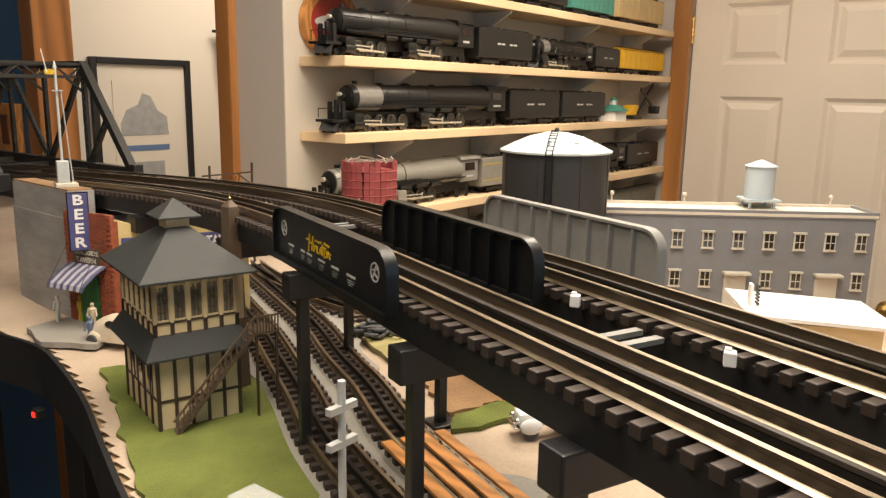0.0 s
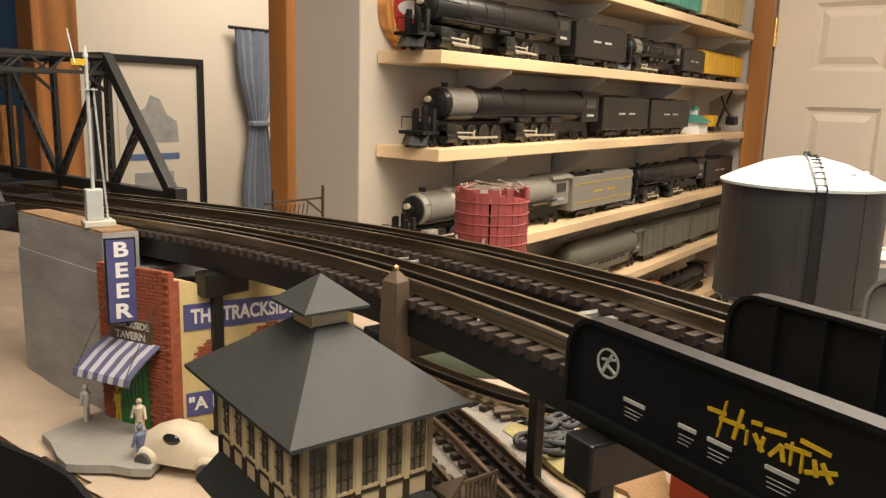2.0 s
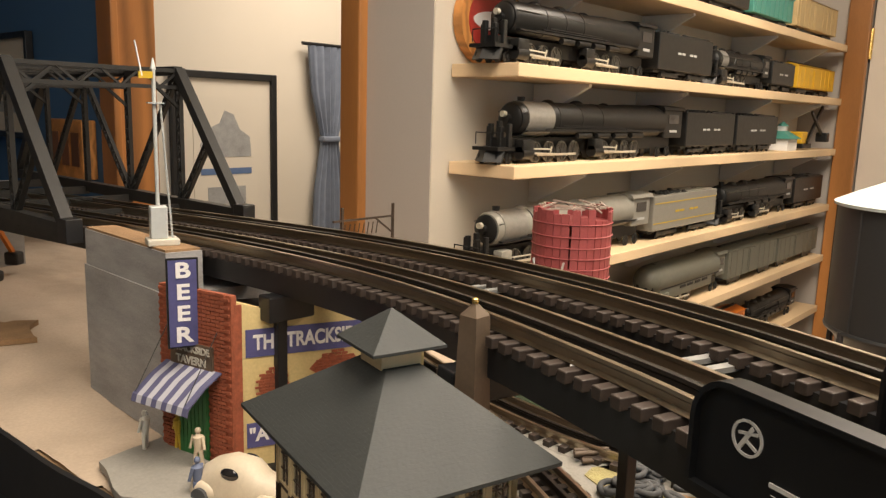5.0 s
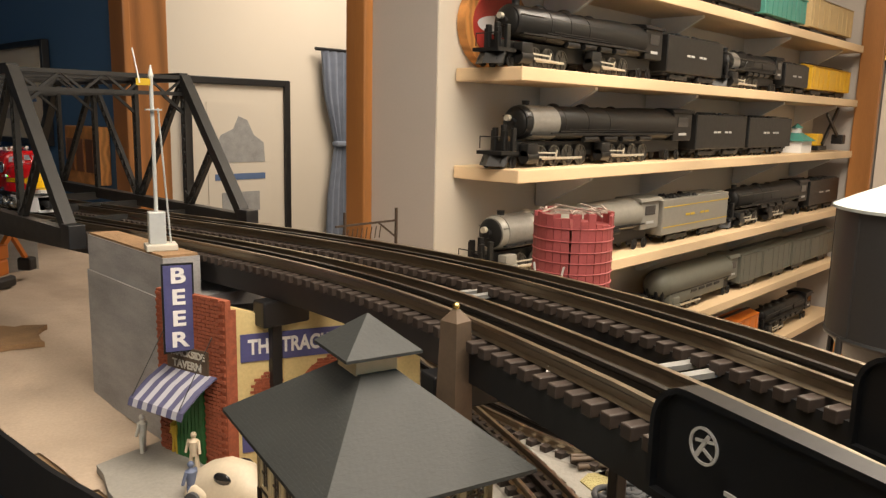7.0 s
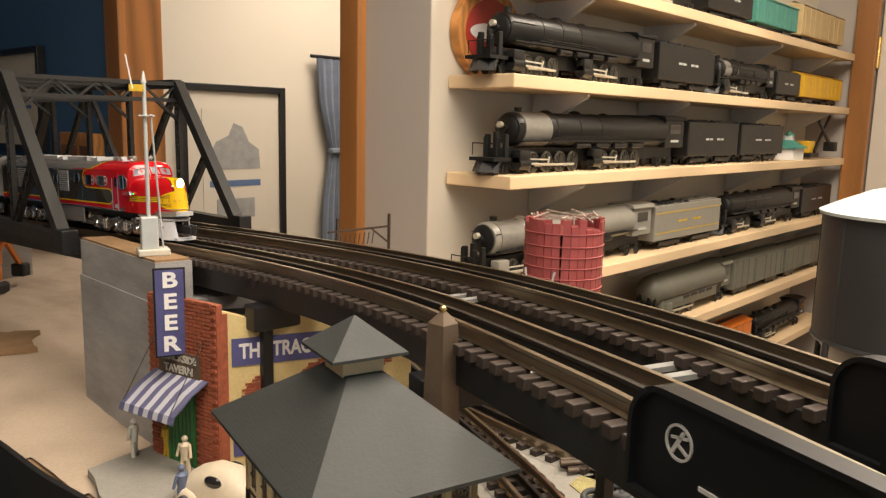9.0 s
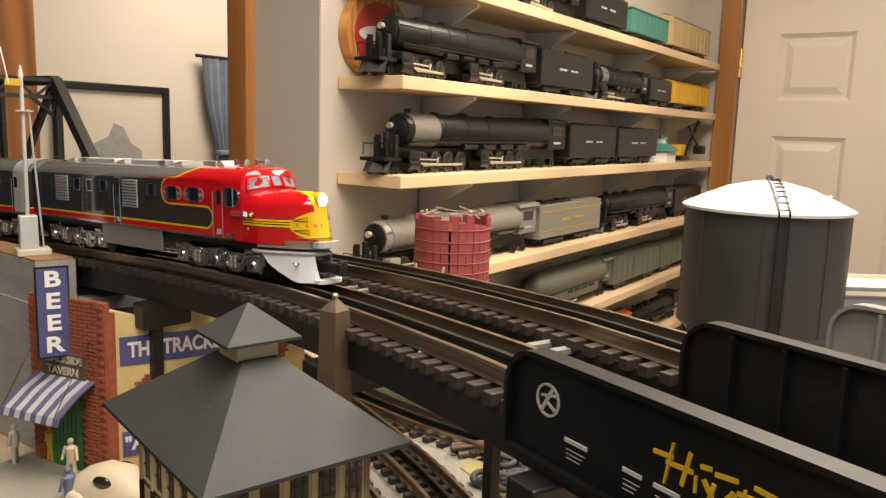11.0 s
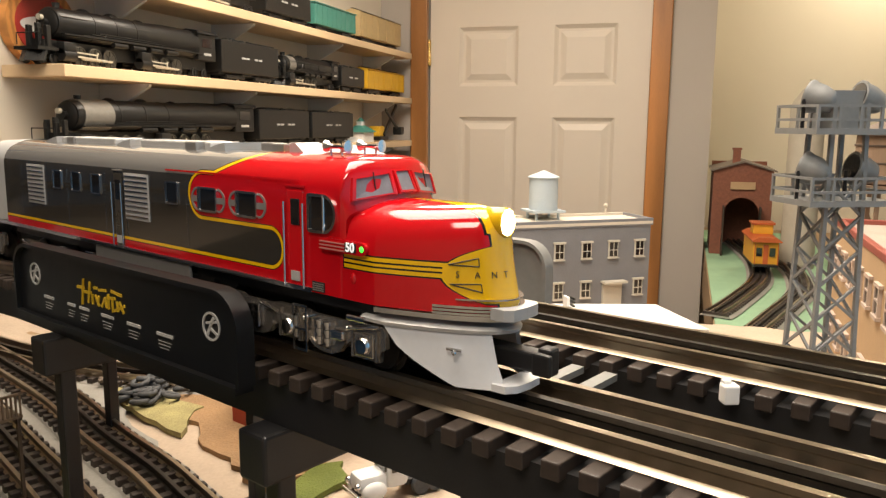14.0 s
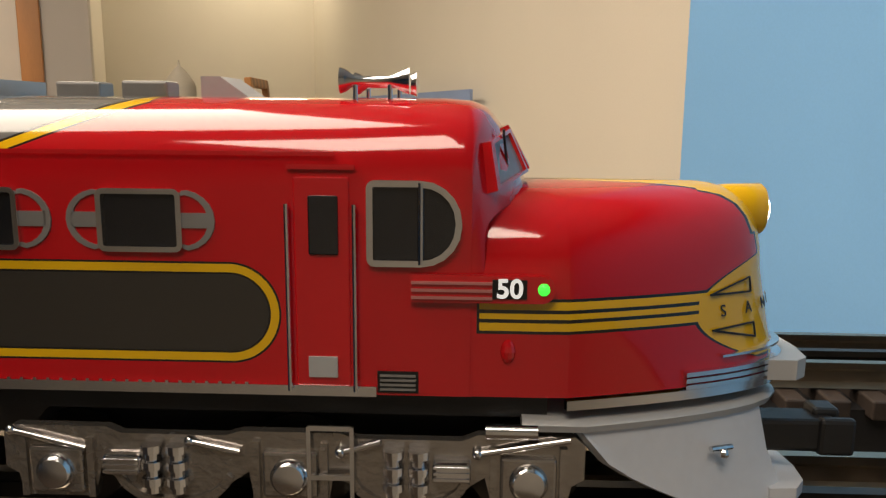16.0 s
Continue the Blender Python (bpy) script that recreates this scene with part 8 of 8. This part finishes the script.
# ---- pictures and curtain in the next room ----
def framed_picture(m, w, h, fw=0.022, matw=0.055, label="black-framed locomotive print with cream mat"):
    """Local x across, z up, facing local -y."""
    th = thing("framed_picture", label, "picture", m)
    for x, z, sx, sz in ((-w / 2 + fw / 2, 0, fw, h), (w / 2 - fw / 2, 0, fw, h), (0, 0, w - 2 * fw, fw), (0, h - fw, w - 2 * fw, fw)):
        bm = B(); box(bm, x, 0, z, sx, 0.02, sz, bev=0.002); part("frame_bar", bm, BLACK, th)
    bm = B(); box(bm, 0, 0.004, fw, w - 2 * fw, 0.004, h - 2 * fw); part("mat", bm, MATC, th)
    pw, ph = w - 2 * fw - 2 * matw, h - 2 * fw - 2 * matw
    bm = B(); box(bm, 0, 0.001, fw + matw, pw, 0.002, ph); p = part("print", bm, WALL, th)
    bm = B()
    z0 = fw + matw + ph * 0.52
    slab(bm, [(-pw * .38, 0), (pw * .40, 0), (pw * .38, ph * .16), (pw * .22, ph * .22), (pw * .12, ph * .34), (-pw * .02, ph * .37), (-pw * .10, ph * .27), (-pw * .30, ph * .22), (-pw * .40, ph * .10)], 0.0, 0.0012, m=pose(0, 0, z0, 90))
    part("silhouette", bm, PRINT, p)
    bm = B(); box(bm, 0, -0.0008, fw + matw + ph * 0.38, pw * 0.8, 0.0012, ph * 0.05); part("caption_bar", bm, PRINTB, p)
    bm = B(); box(bm, 0, -0.0008, fw + matw + ph * 0.12, pw * 0.6, 0.0012, ph * 0.16); part("text_bar", bm, PRINT, p)


framed_picture(pose(1.085, 3.338, 1.10), 0.392, 0.56)
framed_picture(pose(0.476, 3.52, 1.45, 0, 0, -90), 0.45, 0.28, 0.016, 0.03, "dark-framed print on the blue wall")


def curtain():
    th = thing("curtain", "blue-grey patterned curtain gathered by a tie", "curtain", pose(1.50, 3.318, 1.10))
    prof = [(0.0, 0.078), (0.16, 0.070), (0.30, 0.045), (0.345, 0.036), (0.39, 0.048), (0.52, 0.085), (0.67, 0.098)]
    for name, z0, z1 in (("lower_drape", 0.0, 0.345), ("upper_drape", 0.345, 0.67)):
        bm = B()
        rings = []
        for k in range(15):
            z = z0 + (z1 - z0) * k / 14
            w = float(np.interp(z, [p[0] for p in prof], [p[1] for p in prof]))
            xs = np.linspace(-1, 1, 49)
            front = [(x * w, -0.008 + 0.011 * math.sin(x * 19 + 0.6 * math.sin(x * 7)) * (0.5 + 0.5 * w / 0.1), z) for x in xs]
            rings.append(front + [(x, y + 0.004, q) for x, y, q in front[::-1]])
        loft(bm, rings)
        part(name, bm, CLOTH, th, smooth=60)
    bm = B(); box(bm, 0, -0.008, 0.335, 0.082, 0.034, 0.02, bev=0.006); part("tie", bm, CLOTH, th)
    bm = B(); rod(bm, (-0.12, -0.002, 0.675), (0.35, -0.002, 0.675), 0.006, 12); part("curtain_rod", bm, BLACK, th)


curtain()

# plaque behind the second shelf's end
th = thing("oval_plaque", "oval wooden plaque with a red and white picture", "plaque", pose(0.600, 1.868, 1.690, 90, 0, 0))
def oval(rx, ry, z0, z1):
    bm = B(); slab(bm, [(rx * math.cos(2 * math.pi * k / 40), ry * math.sin(2 * math.pi * k / 40)) for k in range(40)], z0, z1); return bm
part("board", oval(0.075, 0.066, -0.014, 0.002), WOODO, th)
part("picture", oval(0.058, 0.050, 0.002, 0.004), REDPIC, th)
part("picture_band", oval(0.050, 0.014, 0.004, 0.005), SIGNW, th)

# orange-wood block on the ledge of the blue wall
th = thing("wooden_organ_model", "orange wooden box model fixed on the blue wall", "model", pose(0.470, 3.05, 1.37))
bm = B(); box(bm, 0, 0, 0, 0.035, 0.18, 0.14, bev=0.003); part("case", bm, WOODO, th)
for k in range(3):
    bm = B(); box(bm, -0.0185, -0.055 + 0.055 * k, 0.03, 0.003, 0.04, 0.08); part("panel", bm, OAK_DARK, th)


def excavator(x, y, ang):
    th = thing("toy_excavator", "small orange toy excavator on black tracks", "toy excavator", pose(x, y, 1.250, 0, 0, ang))
    for s in (-1, 1):
        bm = B(); box(bm, 0, s * 0.02, 0, 0.07, 0.014, 0.02, bev=0.006); part("crawler", bm, BLACK, th)
    bm = B(); box(bm, 0.005, 0, 0.022, 0.055, 0.045, 0.028, bev=0.004); part("body", bm, ORANGE, th)
    bm = B(); box(bm, -0.012, 0.010, 0.050, 0.026, 0.022, 0.024, bev=0.002); part("cab", bm, ORANGE, th)
    bm = B(); box(bm, -0.026, 0.010, 0.055, 0.002, 0.016, 0.014); part("window", bm, DKGLASS, th)
    bm = B(); bar(bm, (-0.02, -0.008, 0.04), (-0.07, -0.008, 0.085), 0.008, 0.009); part("boom", bm, ORANGE, th)
    bm = B(); bar(bm, (-0.07, -0.008, 0.085), (-0.105, -0.008, 0.035), 0.007, 0.007); part("arm", bm, ORANGE, th)
    bm = B(); box(bm, -0.108, -0.008, 0.012, 0.022, 0.026, 0.024, bev=0.004); part("bucket", bm, BLACK, th)


excavator(0.075, 2.52, 215)
patch("dirt_hole", [(-0.06, 2.16), (0.02, 2.13), (0.05, 2.22), (-0.03, 2.26)], 1.2520, DIRT, 12)
th = thing("end_ramp", "dark wedge-shaped bumper on the ground by the sky board", "model bumper", pose(0.20, 0.10, 1.247, 0, 0, -20))
bm = B(); slab(bm, [(-0.05, 0.0), (0.06, 0.0), (0.06, 0.006), (-0.05, 0.05)], -0.012, 0.012, m=pose(0, 0, 0.02, 90)); part("wedge", bm, BLACK, th)
for x in (-0.04, 0.05):
    bm = B(); box(bm, x, 0, 0.0, 0.008, 0.02, 0.022); part("support_post", bm, BLACK, th)


def red_shed():
    th = thing("red_shed", "dark red wooden model shed behind the flat-roofed building", "model building", pose(0.54, 0.52, 1.247, 0, 0, -15))
    bm = B(); box(bm, 0, 0, 0, 0.08, 0.09, 0.075); part("wall", bm, PARA, th)
    bm = B(); loft(bm, [[(x, -0.055, 0.072), (x, 0, 0.110), (x, 0.055, 0.072), (x, 0.055, 0.068), (x, -0.055, 0.068)] for x in (-0.048, 0.048)]); part("roof", bm, BROWN_M, th, "brown pitched roof")
    for y in (-0.022, 0.022):
        bm = B(); box(bm, -0.0405, y, 0.028, 0.003, 0.018, 0.024); part("window", bm, DKGLASS, th)


red_shed()


# shells are drawn slim for their length
for unit in (LOCO, BOOST, BOOST2):
    for piece in unit.children:
        piece.scale = (0.93, 0.83, 0.935)

# nose position along the track, by time
NOSE_S = [(0.0, -2.13), (2.0, -1.80), (4.0, -1.465), (5.5, -1.22), (7.0, -0.975), (7.5, -0.892), (8.0, -0.808), (9.0, -0.634), (10.0, -0.450), (10.5, -0.358), (11.0, -0.264), (11.5, -0.168),
          (12.0, -0.070), (12.5, 0.020), (13.0, 0.114), (13.5, 0.212), (14.0, 0.3125), (14.5, 0.4245), (15.0, 0.537), (15.5, 0.6507), (16.0, 0.772)]


def riding(s, front, rear):
    """Pose of a car whose nose is at s, standing on the track at its two trucks."""
    a, b = on_near(s + front), on_near(s + rear)
    d = (a - b).normalized()
    ang = math.degrees(math.atan2(d.y, d.x))
    pitch = -math.degrees(math.asin(d.z))
    o = a - d * front
    return pose(o.x, o.y, o.z, 0, pitch, ang)


def motions():
    times = [0.25 * k for k in range(65)]
    ts, ss = [r[0] for r in NOSE_S], [r[1] for r in NOSE_S]
    for ob, gap, fr, re in ((LOCO, 0.0, -0.0963, -0.302), (BOOST, -0.383, -0.070, -0.288), (BOOST2, -0.752, -0.070, -0.288)):
        walk(ob, [(t, riding(float(np.interp(t, ts, ss)) + gap, fr, re)) for t in times])


motions()
